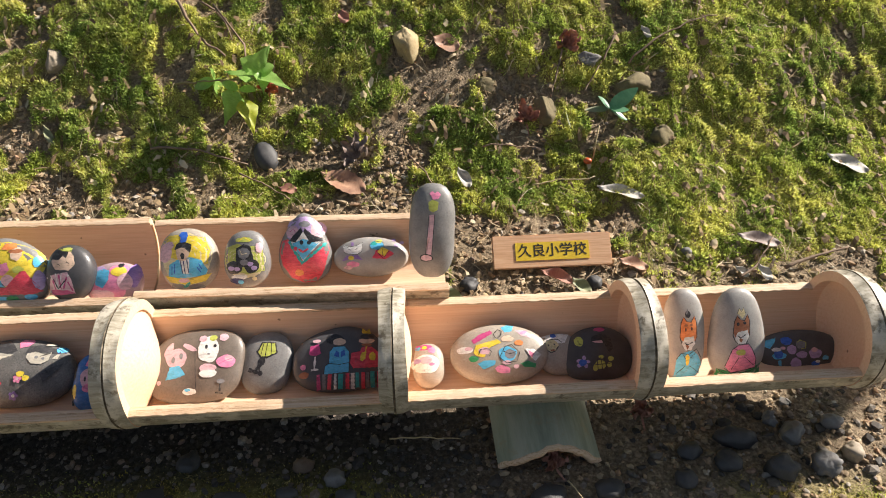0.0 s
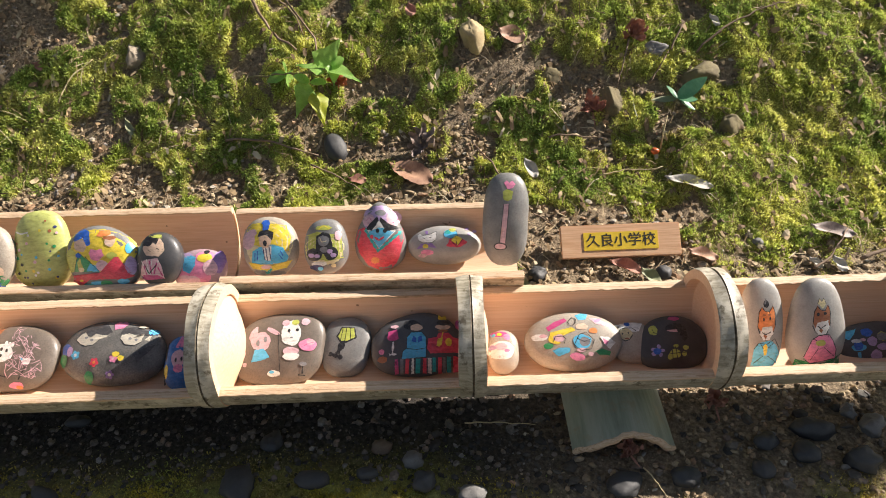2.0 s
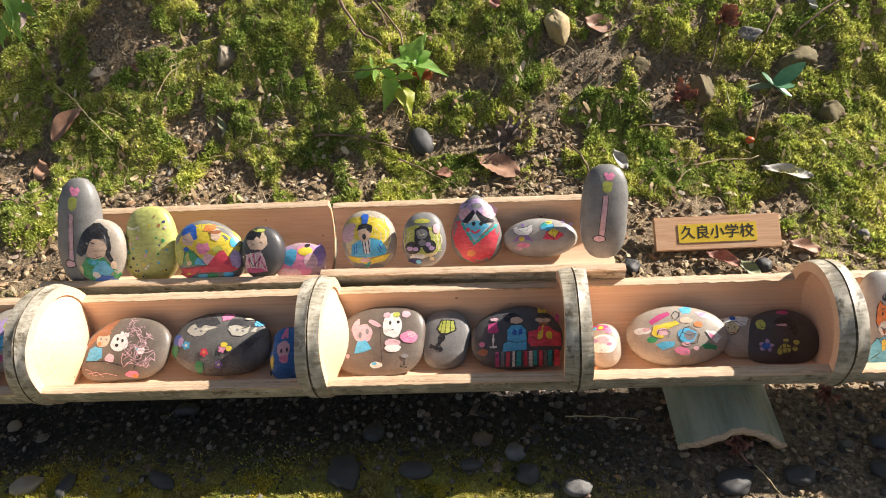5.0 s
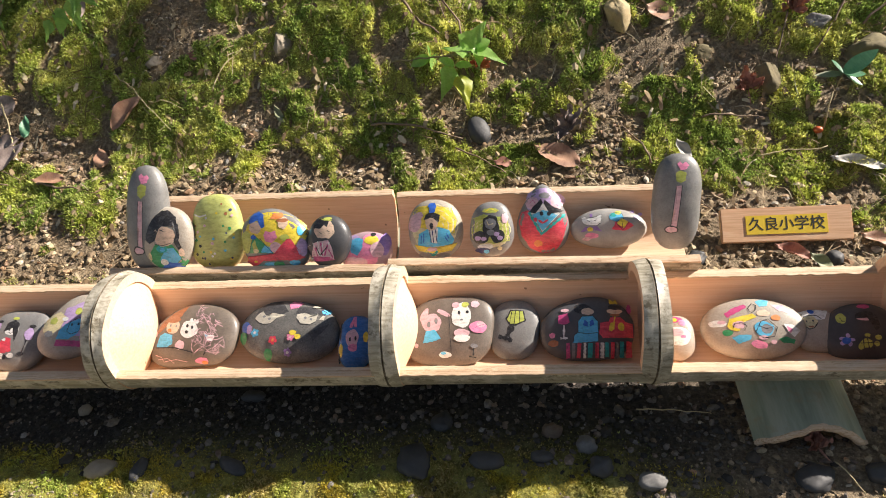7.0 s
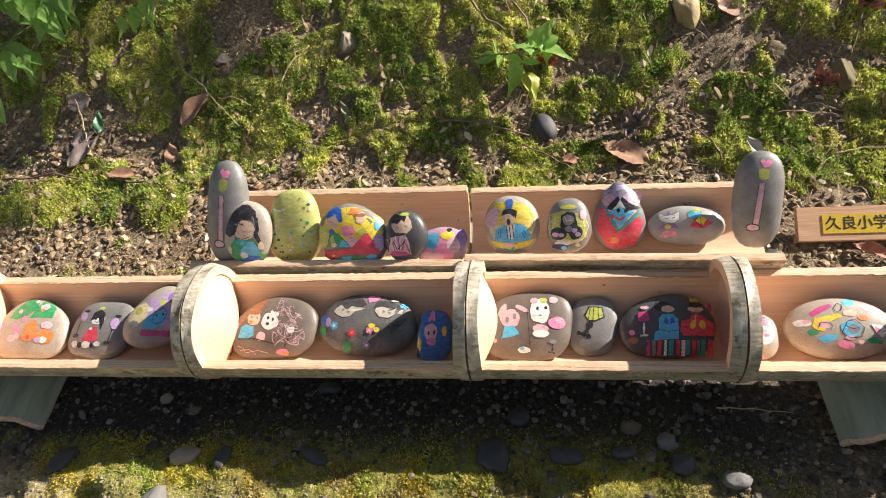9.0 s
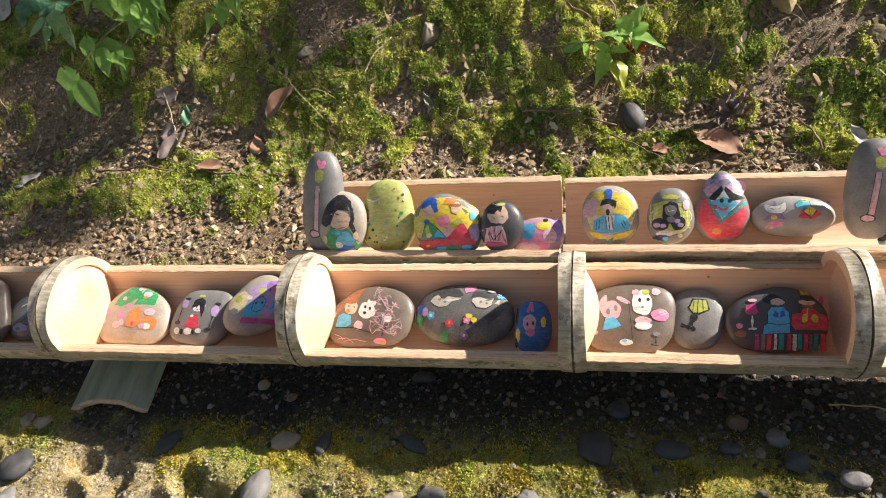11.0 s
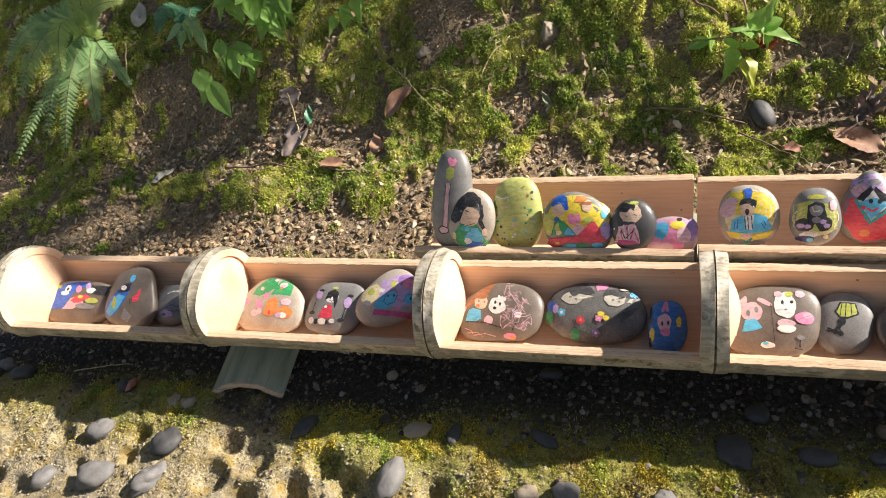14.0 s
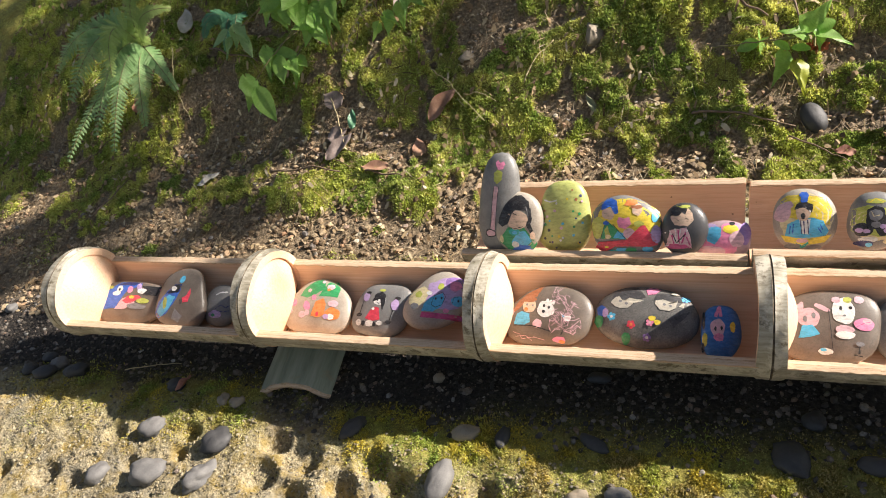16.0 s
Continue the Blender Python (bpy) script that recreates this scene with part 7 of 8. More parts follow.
def ivy_shape(length, width, curl, fold, n=20, m=6):
    """A three-pointed leaf with a long middle tip."""
    V, F = [], []
    for i in range(n + 1):
        s = i / n
        w = width / 2 * float(np.interp(s, (0, 0.06, 0.26, 0.34, 0.48, 0.75, 1), (0.10, 0.48, 1.0, 0.86, 0.52, 0.26, 0.01)))
        for j in range(m + 1):
            u = 2 * j / m - 1
            back = 0.10 * length * abs(u) ** 2 * (1 if s < 0.4 else 0.3)
            V.append((u * w, s * length - back, fold * abs(u) * w * 0.6 + length * 0.5 * curl * (s - 0.3) ** 2 * -1 + 0.0015 * math.sin(11 * s + 4 * u)))
    for i in range(n):
        for j in range(m):
            p = i * (m + 1) + j
            F.append((p, p + 1, p + m + 2, p + m + 1))
    return V, F


VIEW_UP = (0.58, -0.22, 0.80)


def star_seedling():
    ob = thing("maple_seedling", "young plant with bright green pointed leaves on the moss", "plant")
    c = Vector((-0.243, 1.160, 0.270))
    part("stem", tube(bent((-0.40, 1.205, 0.24), c + Vector((-0.03, 0, -0.006)), 0.02, 9, 4) + [c], 0.0018, 0.0013, STEM, "stem"), ob)
    part("stem", tube([c, c + Vector((0.004, 0.02, -0.03)), Vector((-0.225, 1.20, 0.22))], 0.0016, 0.002, STEM, "stem"), ob)
    part("stem", tube([c + Vector((-0.02, 0.01, 0.01)), Vector((-0.27, 1.215, 0.305)), Vector((-0.325, 1.27, 0.36))], 0.0016, 0.0022, TWIG, "stem"), ob)

    def leaf(dx, dy, ln, w, mat, ox=0.0, oy=0.0, lobes=1, tilt=0.0):
        at = c + Vector((ox, 0.45 * oy, 0.85 * oy))
        leaf_part(ob, "leaf", at, (dx, 0.42 * dy - 0.12, 0.80 * dy), (VIEW_UP[0] + tilt, VIEW_UP[1], VIEW_UP[2]), ln, w, mat, 0.35, 0.3, 1.0, lobes, 0.05)
    leaf(0.62, 0.80, 0.058, 0.048, LEAFGREEN, -0.014, 0.006, 1, 0.3)
    leaf(-1.0, 0.38, 0.048, 0.040, LEAFGREEN, -0.010, -0.004, 1)
    leaf(0.95, -0.40, 0.060, 0.036, LEAFGREEN, 0.004, 0.0, 1, -0.2)
    leaf(0.10, -1.0, 0.034, 0.034, LEAFGREEN, 0.006, 0.002, 1)
    leaf(0.45, 0.30, 0.030, 0.028, LEAFGREEN, 0.004, 0.0, 0)
    leaf(-0.25, -0.95, 0.060, 0.042, LEAFGREEN, -0.044, -0.030, 1, 0.2)
    leaf(-0.8, 0.45, 0.030, 0.026, LEAFGREEN, -0.036, -0.026, 0)
    leaf(0.85, -0.15, 0.030, 0.026, LEAFGREEN, -0.034, -0.024, 0)
    leaf(0.28, -1.0, 0.060, 0.040, YELLOWGREEN, -0.026, -0.048, 1, -0.2)
    e = Vector((-0.325, 1.185, 0.253))
    part("stem", tube([e, c + Vector((-0.03, 0.0, -0.008))], 0.0012, 0.0012, STEM, "stem"), ob)
    for dx, dz, ln in ((-0.9, -0.35, 0.038), (0.2, -0.8, 0.036), (-0.1, 0.7, 0.026), (0.5, 0.2, 0.018)):
        leaf_part(ob, "leaf", e, (dx, -0.2, dz), VIEW_UP, ln, ln * 0.66, LEAFGREEN, 0.3, 0.3, 1.1)


def broad_seedling():
    ob = thing("broadleaf_seedling", "small seedling with smooth blue-green oval leaves", "plant")
    c = Vector((0.37, 1.128, 0.205))
    part("stem", tube([Vector((0.368, 1.14, 0.155)), c + Vector((0, 0.01, -0.02)), c], 0.0016, 0.0013, STEM, "stem"), ob)
    for dx, dz, ln, w in ((0.75, 0.75, 0.060, 0.026), (0.55, -0.10, 0.036, 0.022), (-0.35, 0.45, 0.032, 0.022), (0.6, -0.6, 0.040, 0.022), (-1.0, -0.10, 0.046, 0.016)):
        leaf_part(ob, "leaf", c, (dx, 0.15 * dz, 0.7 * dz), VIEW_UP, ln, w, TEALGREEN if dx > -0.9 else OLIVE, 0.25, 0.2, 1.15)


def ivy():
    ob = thing("ivy_vine", "ivy-like vine with pointed green leaves hanging over the bank", "plant")
    clusters = [((-1.275, 1.15, 0.337), 5, 0.062, LEAFGREEN), ((-1.215, 1.15, 0.325), 4, 0.058, LEAFGREEN), ((-1.30, 1.10, 0.300), 3, 0.075, LEAFGREEN), ((-1.17, 1.20, 0.395), 7, 0.066, LEAFGREEN), ((-1.20, 1.20, 0.44), 6, 0.066, LEAFGREEN), ((-1.255, 1.20, 0.425), 4, 0.060, LEAFGREEN),
                ((-1.385, 1.20, 0.375), 5, 0.052, FERNGREEN), ((-1.13, 1.21, 0.41), 5, 0.055, LEAFGREEN), ((-1.04, 1.24, 0.36), 4, 0.042, LEAFGREEN), ((-0.99, 1.24, 0.395), 4, 0.05, LEAFGREEN), ((-1.20, 1.25, 0.49), 6, 0.06, LEAFGREEN), ((-1.08, 1.25, 0.47), 6, 0.06, LEAFGREEN), ((-0.95, 1.26, 0.47), 5, 0.06, LEAFGREEN), ((-1.36, 1.27, 0.47), 5, 0.06, LEAFGREEN)]
    r = random.Random(12)
    root = Vector((-1.12, 1.42, 0.395))
    for c, n, ln, mat in clusters:
        c = Vector(c)
        part("stem", tube(bent(root + Vector((r.uniform(-0.06, 0.06), 0, 0)), c, 0.12, 8, r.randrange(99)), 0.0022, 0.0012, STEM, "stem"), ob)
        for k in range(n):
            a = r.uniform(-1, 1)
            at = c + Vector((r.uniform(-0.02, 0.02), r.uniform(-0.015, 0.015), r.uniform(-0.015, 0.015)))
            leaf_part(ob, "leaf", at, (0.75 * a, r.uniform(-0.5, 0.0), r.uniform(-1.2, -0.1)), (r.uniform(-0.2, 0.6), -0.6, 0.7), ln * r.uniform(0.8, 1.25), ln * r.uniform(0.42, 0.6), mat, 0.3, 0.25, 1.5, 1 if r.random() < 0.6 else 0)


def pinna(length, width, n=11):
    """A side branch of a fern: a row of separate small blunt lobes along either side."""
    V, F = [], []
    for i in range(n):
        s = i / n
        w = width / 2 * (1 - s) ** 0.6 * (0.7 if i == 0 else 1) + 0.0006
        y, g = s * length, length / n
        for e in (-1, 1):
            o = len(V)
            V += [(0, y, 0), (e * w * 0.9, y + 0.45 * g, -0.15 * w), (e * w, y + 0.85 * g, -0.2 * w), (e * w * 0.55, y + 1.0 * g, -0.1 * w), (0, y + 0.86 * g, 0)]
            F.append((o, o + 1, o + 2, o + 3, o + 4) if e > 0 else (o + 4, o + 3, o + 2, o + 1, o))
    return V, F


def frond(ob, base, mid, tip, width, seed, mat=None, n=34):
    """An arching fern leaf: a midrib with lobed side leaflets that hang."""
    r = random.Random(seed)
    base, mid, tip = Vector(base), Vector(mid), Vector(tip)
    at = lambda s: base * (1 - s) ** 2 + mid * 2 * s * (1 - s) + tip * s * s
    ps = []
    for i in range(2, n):
        s = i / n
        p, d = at(s), (at(min(1, s + 0.02)) - at(s - 0.02)).normalized()
        face = Vector((0.35 + r.uniform(-0.2, 0.2), -0.55, 0.65))
        side = d.cross(face).normalized()
        ln = width * min(1.0, 0.35 + 2.6 * s) * (1.03 - s) ** 0.75 * 1.2 + 0.004
        for e in (-1, 1):
            y = (side * e + 0.38 * d + Vector((r.uniform(-0.08, 0.08), r.uniform(-0.15, 0.05), -0.38))).normalized()
            x = y.cross(face).normalized()
            m = Matrix((x, y, x.cross(y))).transposed().to_4x4()
            m.translation = p
            ps.append((m, pinna(ln * r.uniform(0.88, 1.1), max(0.0085, ln * 0.25))))
    V, F = join(ps)
    leaf = part("frond", mesh_of("frond", V, F, [mat or FERNGREEN], smooth=False), ob)
    part("midrib", tube([at(i / 12) for i in range(13)], 0.0013, 0.0006, STEM, "midrib"), leaf)


PALEFERN = leaf_material("young_fern_green", (0.36, 0.50, 0.14), (0.54, 0.66, 0.26), 0.5, 0.5)


def fern():
    ob = thing("fern", "green fern with drooping toothed fronds on the bank", "fern")
    b = (-1.715, 1.27, 0.345)
    for k, (mid, tip, w, pale) in enumerate((
            ((-1.73, 1.22, 0.50), (-1.87, 1.12, 0.28), 0.066, 0), ((-1.71, 1.20, 0.44), (-1.80, 1.08, 0.20), 0.050, 0), ((-1.78, 1.23, 0.50), (-1.92, 1.17, 0.34), 0.050, 0),
            ((-1.70, 1.18, 0.40), (-1.735, 1.05, 0.17), 0.040, 0), ((-1.67, 1.18, 0.36), (-1.655, 1.10, 0.21), 0.040, 0), ((-1.67, 1.22, 0.46), (-1.585, 1.27, 0.43), 0.030, 1),
            ((-1.70, 1.24, 0.52), (-1.60, 1.28, 0.47), 0.026, 1), ((-1.64, 1.20, 0.36), (-1.57, 1.16, 0.27), 0.026, 0), ((-1.71, 1.20, 0.50), (-1.70, 1.12, 0.33), 0.040, 1), ((-1.76, 1.16, 0.34), (-1.865, 1.02, 0.165), 0.028, 0))):
        frond(ob, b, mid, tip, w, k + 1, PALEFERN if pale else None, n=42)
    small = thing("fern", "small dark fern with fine leaflets beside the ivy", "fern")
    for k, t in enumerate(((-1.50, 1.24, 0.36), (-1.44, 1.22, 0.33), (-1.40, 1.22, 0.37), (-1.47, 1.22, 0.40))):
        frond(small, (-1.47, 1.34, 0.36), (t[0], 1.27, 0.42), t, 0.020, 20 + k, TEALGREEN)
    stalk = thing("flower_stalk", "arching pale stalk set with small cream buds", "plant")
    at = lambda s: Vector((-1.06, 1.27, 0.39)).lerp(Vector((-1.145, 1.215, 0.285)), s) + Vector((0, 0, 0.02)) * math.sin(math.pi * s)
    part("stem", tube([at(i / 10) for i in range(11)], 0.0012, 0.0008, STRAW, "stem"), stalk)
    for i in range(3, 18):
        p = at(i / 17)
        leaf_part(stalk, "bud", p, (0.8 if i % 2 else -0.8, -0.4, -0.5), (0.2, -0.6, 0.7), 0.010, 0.005, STRAW if i % 3 else OLIVE, 0.3, 0.3, 1.0)


def berry():
    V, F = pebble_mesh(0.015, 0.012, 0.012, 8, 0.06)
    ob = new("berry", mesh_of("berry", V, F, [leaf_material("orange_berry", (0.42, 0.07, 0.02), (0.62, 0.14, 0.04), 0.35)]))
    ob.matrix_basis = pose(0.323, 1.062, zg(0.323, 1.062) + 0.012)
    tagged(ob, "small orange-red fallen berry on the moss", "berry")


def sprout():
    ob = thing("sprout", "single pale green sprout with one narrow leaf", "plant")
    z = zg(0.338, 1.080)
    part("stem", tube([Vector((0.335, 1.070, z)), Vector((0.339, 1.082, z + 0.03)), Vector((0.344, 1.09, z + 0.055))], 0.0018, 0.0010, STRAW, "stem"), ob)
    z = zg(0.29, 1.125)
    leaf_part(ob, "leaf", (0.30, 1.118, z + 0.005), (-0.4, 0.1, 0.9), VIEW_UP, 0.036, 0.010, OLIVE, 0.5, 0.3, 1.4)


berry()
sprout()
star_seedling()
broad_seedling()
ivy()
fern()


# ---- unseen trees, added to shade the bank and the path ----
def shade_tree(shaded, n, near, far, seed, foot, leaf=(0.06, 0.11)):
    """An added, unseen tree: its crown lies up the sun's rays from the stretch of ground (x0, x1, y0, y1, thinning)
    that it shades.
    """
    r = np.random.default_rng(seed)
    G = []
    for x0, x1, y0, y1, share, gap in shaded:
        k = int(n * share)
        g = np.stack([r.uniform(x0, x1, k), r.uniform(y0, y1, k), np.zeros(k)], -1)
        G.append(g[fbm(g[:, 0], g[:, 1], 6.0, 2, seed) > gap])
    G = np.concatenate(G)
    n = len(G)
    G[:, 2] = FAST_Z(G[:, 0], G[:, 1])
    P = G + np.array(SUN)[None] * r.uniform(near, far, n)[:, None]
    tpl = np.array(leaf_shape(1.0, 0.55, 0.3, 0.25, 1.2, 0, 4, 2)[0])
    fcs = np.array(leaf_shape(1.0, 0.55, 0.3, 0.25, 1.2, 0, 4, 2)[1])
    A, U = r.normal(size=(n, 3)) * (1, 1, 0.6), r.normal(size=(n, 3)) * (0.5, 0.5, 0.3) + np.array(SUN)
    A /= np.linalg.norm(A, axis=1)[:, None]
    X = np.cross(A, U)
    X /= np.linalg.norm(X, axis=1)[:, None]
    Z = np.cross(X, A)
    ln = r.uniform(*leaf, n)[:, None, None]
    V = P[:, None] + ln * (tpl[None, :, :1] * X[:, None] + (tpl[None, :, 1:2] - 0.5) * A[:, None] + tpl[None, :, 2:] * Z[:, None])
    F = (fcs[None] + (np.arange(n) * len(tpl))[:, None, None]).reshape(-1, 4)
    ob = thing("tree", "unseen leafy tree added to cast dappled shade", "tree")
    part("crown", soup("crown", V.reshape(-1, 3), F, [LEAFGREEN], True), ob)
    q = random.Random(seed)
    base = Vector((*foot, zg(*foot) - 0.05))
    mid = Vector(P.mean(0))
    fork = base.lerp(mid, 0.75) + Vector((0, 0, 0.15))
    part("trunk", tube(bent(base, fork, 0.04, 10, 5), 0.07, 0.03, TWIG, "trunk", 14), ob)
    for k in range(10):
        part("limb", tube(bent(fork, Vector(P[q.randrange(n)]), 0.08, 9, q.randrange(99)), 0.016, 0.004, TWIG, "limb", 8), ob)


shade_tree([(-2.7, -1.25, 1.02, 1.75, 0.60, -0.16), (-1.25, -0.86, 1.16, 1.75, 0.17, -0.02), (-2.4, -1.25, 0.66, 1.02, 0.20, -0.06), (-1.72, -1.20, 0.52, 0.68, 0.012, -9)], 1750, 5.0, 6.6, 3, (3.9, 4.4))
# what casts this path shade is unknown; an added crown stands in
shade_tree([(-0.24, 0.38, 0.22, 0.43, 0.45, -9), (-0.45, 0.62, -0.55, 0.22, 0.48, -0.05), (-0.55, -0.50, 0.1, 0.40, 0.07, -9)], 700, 2.3, 3.0, 6, (3.2, 2.1), (0.05, 0.09))


# ---- moss, gravel, litter: too many to count ----
def moss_shoots(n, x0, x1, y0, y1, seed, size, name, label, mat, lean=0.75):
    """Small pointed shoots standing out of the moss, each a leaning blade."""
    r = np.random.default_rng(seed)
    x, y = r.uniform(x0, x1, n), r.uniform(y0, y1, n)
    m = FAST_MOSS(x, y)
    keep = r.uniform(0, 1, n) < m ** 1.4 * 1.15
    x, y, m = x[keep], y[keep], m[keep]
    k = len(x)
    z = FAST_Z(x, y) - 0.001
    e = 0.004
    slope = np.stack([-(FAST_Z(x + e, y) - FAST_Z(x - e, y)) / (2 * e), -(FAST_Z(x, y + e) - FAST_Z(x, y - e)) / (2 * e), np.ones(k)], -1)
    slope /= np.linalg.norm(slope, axis=1)[:, None]
    d = slope + r.normal(scale=lean, size=(k, 3))
    d /= np.linalg.norm(d, axis=1)[:, None]
    side = np.cross(d, r.normal(size=(k, 3)))
    side /= np.linalg.norm(side, axis=1)[:, None]
    thick = 0.6 + 0.65 * smooth(-0.3, 0.35, fbm(x, y, 30, 2, 91))
    ln = (size * r.uniform(0.6, 1.35, k) * thick)[:, None]
    w = ln * r.uniform(0.38, 0.62, k)[:, None]
    p = np.stack([x, y, z + size * 0.55 * r.uniform(0, 1, k) * thick], -1)
    V = np.stack([p - side * w * 0.5, p + side * w * 0.5, p + d * ln], 1).reshape(-1, 3)
    F = np.arange(3 * k).reshape(-1, 3)
    return tagged(new(name, soup(name, V, F, [mat])), label, "moss", kind="stuff")


def moss_material(name="moss", rust=0.60, tips=((0.54, 0.54, 0.10), (0.96, 0.93, 0.36))):
    m, nt, b = material(name, 0.7)
    rnd = island_random(nt)
    yellow = ramp(nt, rnd, [(0.0, (0.28, 0.31, 0.05)), (0.5, (0.57, 0.62, 0.11)), (1.0, (0.84, 0.86, 0.27))])
    green = ramp(nt, rnd, [(0.0, (0.13, 0.19, 0.04)), (0.5, (0.31, 0.42, 0.085)), (1.0, (0.55, 0.68, 0.19))])
    brown = ramp(nt, rnd, [(0.0, (0.20, 0.14, 0.05)), (0.5, (0.47, 0.36, 0.13)), (1.0, (0.70, 0.58, 0.28))])
    c = mix(nt, ramp(nt, noise_tex(nt, 7, 5, 0.65, None, 4), [(0.42, (0, 0, 0)), (0.60, (1, 1, 1))]), green, yellow)
    c = mix(nt, ramp(nt, noise_tex(nt, 9, 4, 0.65, None, 9), [(rust, (0, 0, 0)), (rust + 0.12, (0.9, 0.9, 0.9))]), c, brown)
    c = mix(nt, ramp(nt, noise_tex(nt, 26, 4, 0.6, None, 17), [(0.32, (0.2, 0.2, 0.2)), (0.44, (0, 0, 0))]), c, (0.10, 0.11, 0.02))
    c = mix(nt, ramp(nt, noise_tex(nt, 16, 4, 0.6, None, 37), [(0.38, (0.55, 0.55, 0.55)), (0.50, (0, 0, 0))]), c, ramp(nt, rnd, [(0.0, (0.07, 0.09, 0.018)), (1.0, (0.30, 0.34, 0.08))]))
    c = mix(nt, ramp(nt, noise_tex(nt, 14, 3, 0.55, None, 31), [(0.49, (0, 0, 0)), (0.62, (0.85, 0.85, 0.85))]), c, ramp(nt, rnd, [(0.0, tips[0]), (1.0, tips[1])]))
    nt.links.new(c, b.inputs["Base Color"])
    tr = nt.nodes.new("ShaderNodeBsdfTranslucent")
    mx = nt.nodes.new("ShaderNodeMixShader")
    mx.inputs[0].default_value = 0.42
    nt.links.new(c, tr.inputs["Color"])
    nt.links.new(b.outputs[0], mx.inputs[1]), nt.links.new(tr.outputs[0], mx.inputs[2])
    nt.links.new(mx.outputs[0], nt.nodes["Material Output"].inputs["Surface"])
    return m


MOSS = moss_material()
moss_shoots(1750000, -2.25, 0.98, 0.76, 1.58, 1, 0.0060, "bank_moss", "cushions of yellow-green moss over the earth bank", MOSS)
moss_shoots(560000, -1.9, 0.95, 0.30, 0.60, 2, 0.0036, "path_moss", "thin yellow-green moss on concrete and soil", moss_material("ochre_moss", 0.42, ((0.44, 0.34, 0.03), (0.84, 0.68, 0.10))))


def gravel_material():
    m, nt, b = material("gravel", 0.85)
    rnd = island_random(nt)
    n = noise_tex(nt, 220, 4, 0.65, None, 3)
    c = ramp(nt, rnd, [(0.0, (0.11, 0.078, 0.048)), (0.25, (0.24, 0.17, 0.10)), (0.5, (0.37, 0.275, 0.165)), (0.75, (0.50, 0.39, 0.245)), (0.86, (0.40, 0.235, 0.13)), (0.94, (0.22, 0.205, 0.19)), (1.0, (0.62, 0.54, 0.41))])
    c = mix(nt, ramp(nt, n, [(0.38, (0.35, 0.35, 0.35)), (0.55, (0, 0, 0))]), c, (0.06, 0.048, 0.036))
    nt.links.new(c, b.inputs["Base Color"])
    nt.links.new(bump(nt, n, 0.4, 0.001), b.inputs["Normal"])
    return m


GRAVEL = gravel_material()


# gravel colours lowered to deepen the shade around the trough
def shaded_gravel_material():
    m, nt, b = material("shaded_gravel", 0.7)
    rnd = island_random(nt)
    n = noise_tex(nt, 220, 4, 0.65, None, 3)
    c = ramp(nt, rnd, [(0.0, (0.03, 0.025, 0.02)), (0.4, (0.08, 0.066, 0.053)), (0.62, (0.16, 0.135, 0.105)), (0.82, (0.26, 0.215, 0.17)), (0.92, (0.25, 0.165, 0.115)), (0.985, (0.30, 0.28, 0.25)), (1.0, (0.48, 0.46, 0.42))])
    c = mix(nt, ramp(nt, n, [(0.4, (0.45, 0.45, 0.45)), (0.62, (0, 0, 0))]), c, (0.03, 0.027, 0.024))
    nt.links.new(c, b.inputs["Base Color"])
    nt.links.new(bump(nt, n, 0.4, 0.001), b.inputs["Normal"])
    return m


SHADED_GRAVEL = shaded_gravel_material()


def sandy_material():
    m, nt, b = material("sandy_grit", 0.85)
    nt.links.new(ramp(nt, island_random(nt), [(0.0, (0.08, 0.066, 0.045)), (0.3, (0.20, 0.165, 0.10)), (0.6, (0.31, 0.26, 0.165)), (0.85, (0.44, 0.385, 0.26)), (1.0, (0.16, 0.15, 0.135))]), b.inputs["Base Color"])
    return m


SANDY = sandy_material()


def ico():
    bm = bmesh.new()
    bmesh.ops.create_icosphere(bm, subdivisions=1, radius=1)
    V = np.array([v.co[:] for v in bm.verts])
    F = np.array([[v.index for v in f.verts] for f in bm.faces])
    bm.free()
    return V, F


ICO = ico()


def gravel(n, x0, x1, y0, y1, smin, smax, power, weight, seed, name, label, mat=None):
    r = np.random.default_rng(seed)
    x, y = r.uniform(x0, x1, n), r.uniform(y0, y1, n)
    keep = r.uniform(0, 1, n) < weight(x, y)
    x, y = x[keep], y[keep]
    k = len(x)
    T, F = ICO
    s = smin + (smax - smin) * r.uniform(0, 1, k) ** power
    A = r.normal(size=(k, 3, 3))
    Q, _ = np.linalg.qr(A)
    sc = np.stack([r.uniform(0.75, 1.25, k), r.uniform(0.6, 1.0, k), r.uniform(0.4, 0.8, k)], -1)
    L = T[None] * (1 + r.uniform(-0.22, 0.22, (k, len(T), 1))) * sc[:, None] * (s / 2)[:, None, None]
    L = np.einsum("nij,nkj->nki", Q, L)
    L[:, :, 2] *= 0.7
    P = np.stack([x, y, FAST_Z(x, y) + s * 0.08], -1)
    V = (L + P[:, None]).reshape(-1, 3)
    FF = (F[None] + (np.arange(k) * len(T))[:, None, None]).reshape(-1, 3)
    return tagged(new(name, soup(name, V, FF, [mat or GRAVEL])), label, "gravel", kind="stuff")


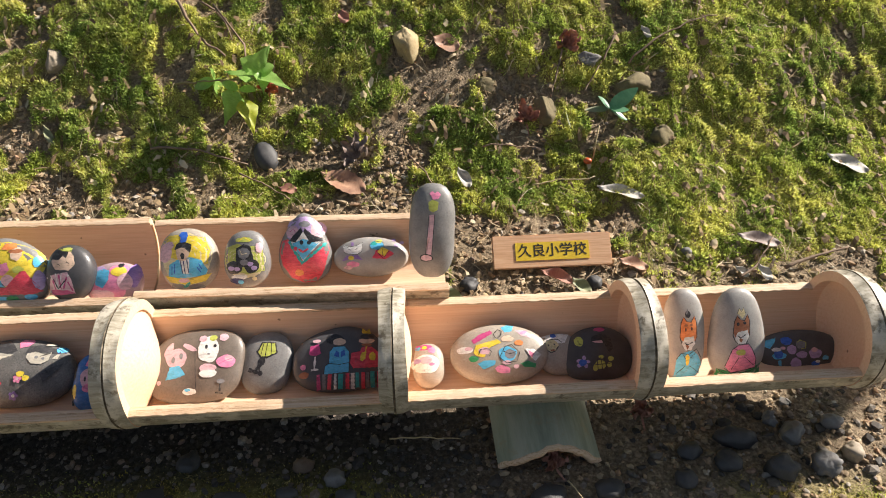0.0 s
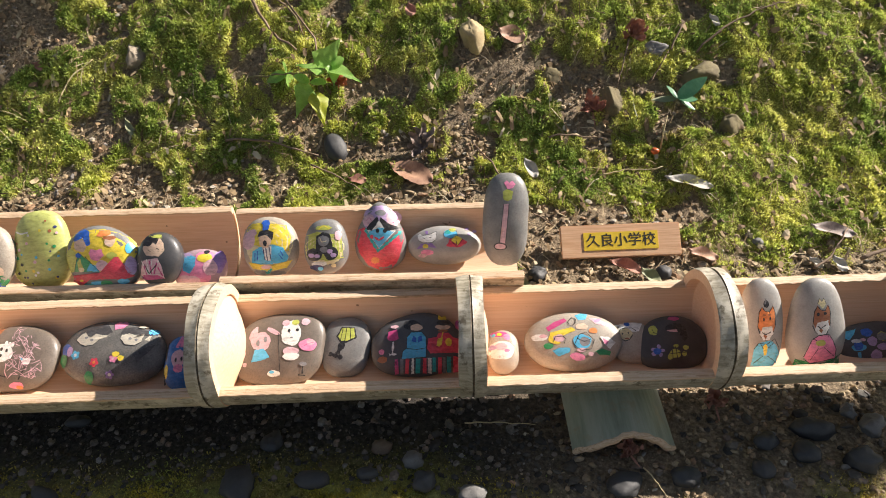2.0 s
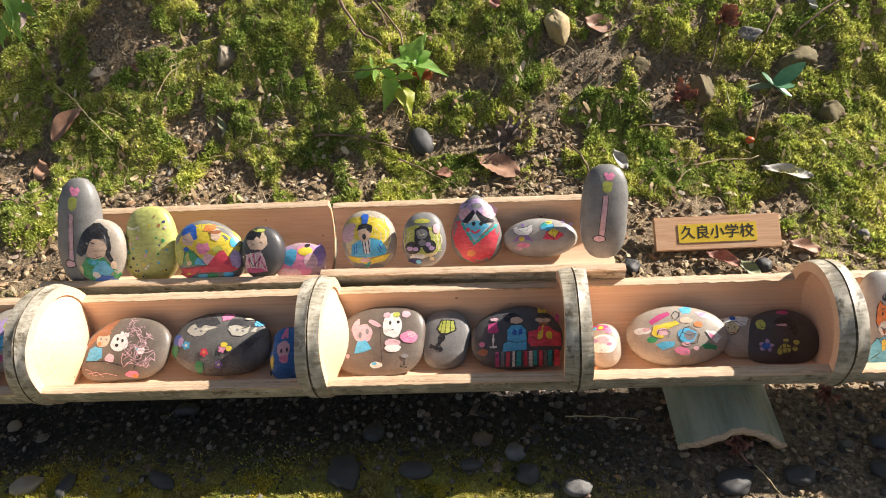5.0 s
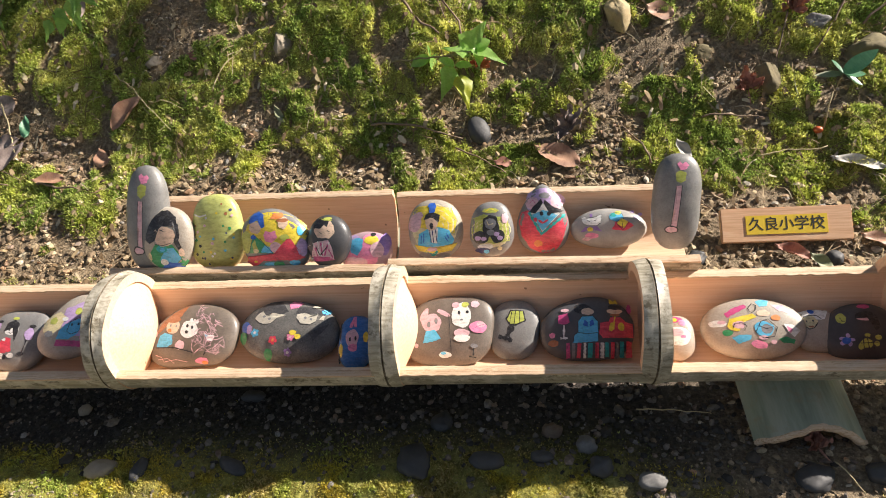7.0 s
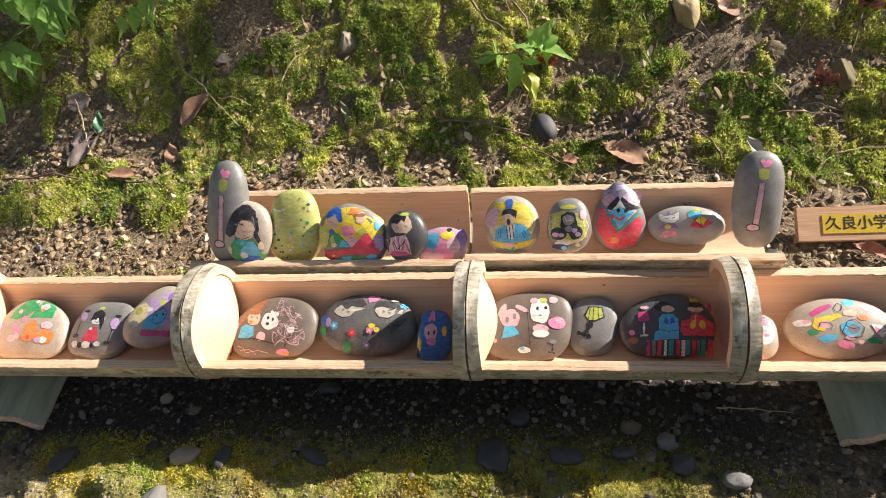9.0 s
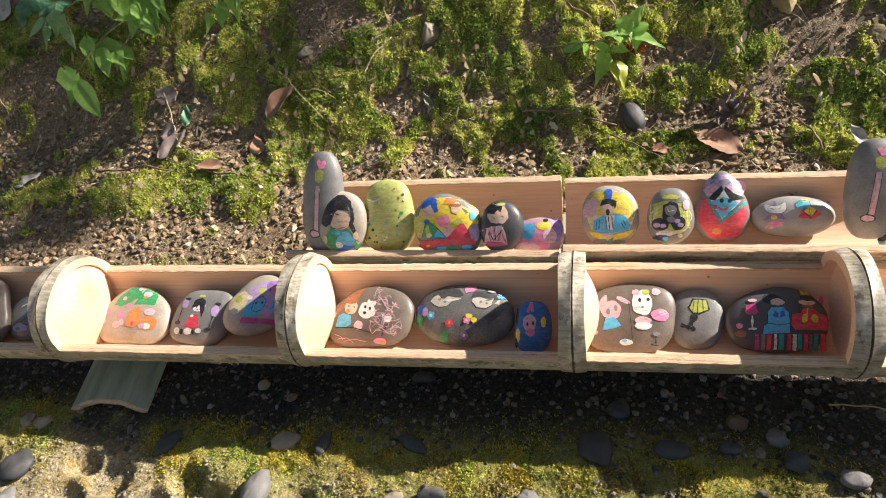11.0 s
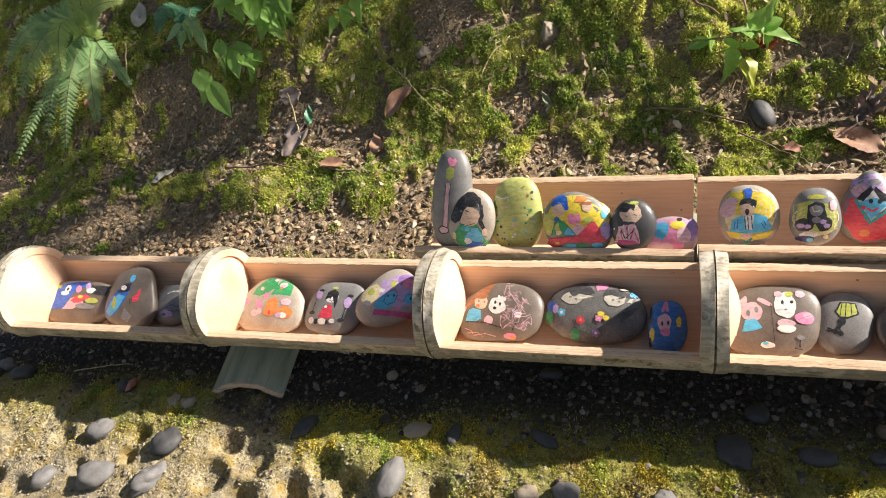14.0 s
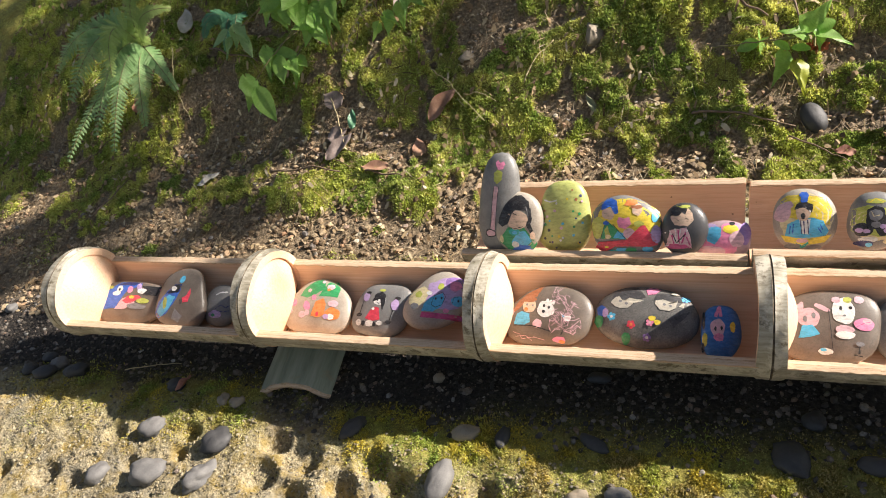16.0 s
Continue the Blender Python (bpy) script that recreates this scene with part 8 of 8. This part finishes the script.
bare = lambda x, y: np.clip(1.05 - 1.15 * FAST_MOSS(x, y), 0.03, 1) * (0.6 + 0.4 * smooth(-0.2, 0.3, fbm(x, y, 9, 3, 71)))
strip = lambda x, y: np.clip(1 - 1.1 * FAST_CONCRETE(x, y) - 0.8 * FAST_MOSS(x, y), 0.02, 1)
gravel(25000, -2.25, 0.98, 0.66, 1.12, 0.0026, 0.020, 3.0, bare, 3, "bank_gravel", "fine brown gravel and soil crumbs on the bank's foot")
gravel(36000, -2.25, 0.98, 1.03, 1.6, 0.0024, 0.015, 3.2, bare, 4, "bank_grit", "brown grit between the moss cushions")
# dark copy stands in for the trough's shade, paler gravel past its end
gravel(17000, -2.1, 0.30, 0.36, 0.70, 0.002, 0.012, 2.6, lambda x, y: strip(x, y) * smooth(0.28, -0.05, x), 5, "path_gravel", "gravel under and before the trough, darkened for its shade", SHADED_GRAVEL)
gravel(7000, -0.05, 0.98, 0.36, 0.70, 0.002, 0.013, 2.4, lambda x, y: strip(x, y) * smooth(-0.05, 0.28, x), 15, "unshaded_gravel", "pale grey-brown gravel beside the trough's end")
gravel(900, -1.9, 0.98, 0.44, 0.68, 0.009, 0.022, 1.6, lambda x, y: strip(x, y) * (0.12 + 0.88 * smooth(-0.35, 0.1, x)), 6, "path_stones", "scattered small stones on the dark gravel", SHADED_GRAVEL)
gravel(420, -2.2, 0.9, 0.68, 1.35, 0.010, 0.022, 1.6, bare, 7, "bank_stones", "scattered small stones on the bank's foot")
gravel(12000, -2.1, -0.45, 0.30, 0.50, 0.0014, 0.007, 2.5, lambda x, y: FAST_CONCRETE(x, y), 8, "concrete_grit", "sandy grit showing in the concrete", SANDY)


def litter(n, seed):
    r = np.random.default_rng(seed)
    x, y = r.uniform(-2.25, 0.98, n), r.uniform(0.72, 1.55, n)
    a = r.uniform(0, np.pi, n)
    ln, w = r.uniform(0.006, 0.030, n), r.uniform(0.0006, 0.0016, n)
    big = r.uniform(0, 1, n) < 0.22
    ln, w = np.where(big, r.uniform(0.008, 0.016, n), ln), np.where(big, r.uniform(0.004, 0.009, n), w)
    d, s = np.stack([np.cos(a), np.sin(a)], -1), np.stack([-np.sin(a), np.cos(a)], -1)
    c = np.stack([x, y], -1)
    rows = []
    for t, h in ((-0.5, r.uniform(0, 0.004, n)), (0, r.uniform(0.002, 0.006, n)), (0.5, r.uniform(0, 0.006, n))):
        for e in (-0.5, 0.5):
            q = c + d * (ln * t)[:, None] + s * (w * e * (1 if t == 0 else 0.6))[:, None]
            rows.append(np.concatenate([q, (FAST_Z(q[:, 0], q[:, 1]) + 0.003 + h)[:, None]], 1))
    V = np.stack(rows, 1).reshape(-1, 3)
    o = np.arange(n)[:, None] * 6
    F = np.concatenate([o + np.array([[0, 1, 3, 2]]), o + np.array([[2, 3, 5, 4]])])
    m, nt, b = material("litter", 0.85)
    nt.links.new(ramp(nt, island_random(nt), [(0.0, (0.07, 0.045, 0.022)), (0.45, (0.25, 0.165, 0.085)), (0.8, (0.42, 0.31, 0.17)), (1.0, (0.56, 0.48, 0.33))]), b.inputs["Base Color"])
    return tagged(new("litter", soup("litter", V, F, [m])), "bits of dry leaf and needle scattered over moss", "litter", kind="stuff")


litter(14000, 9)
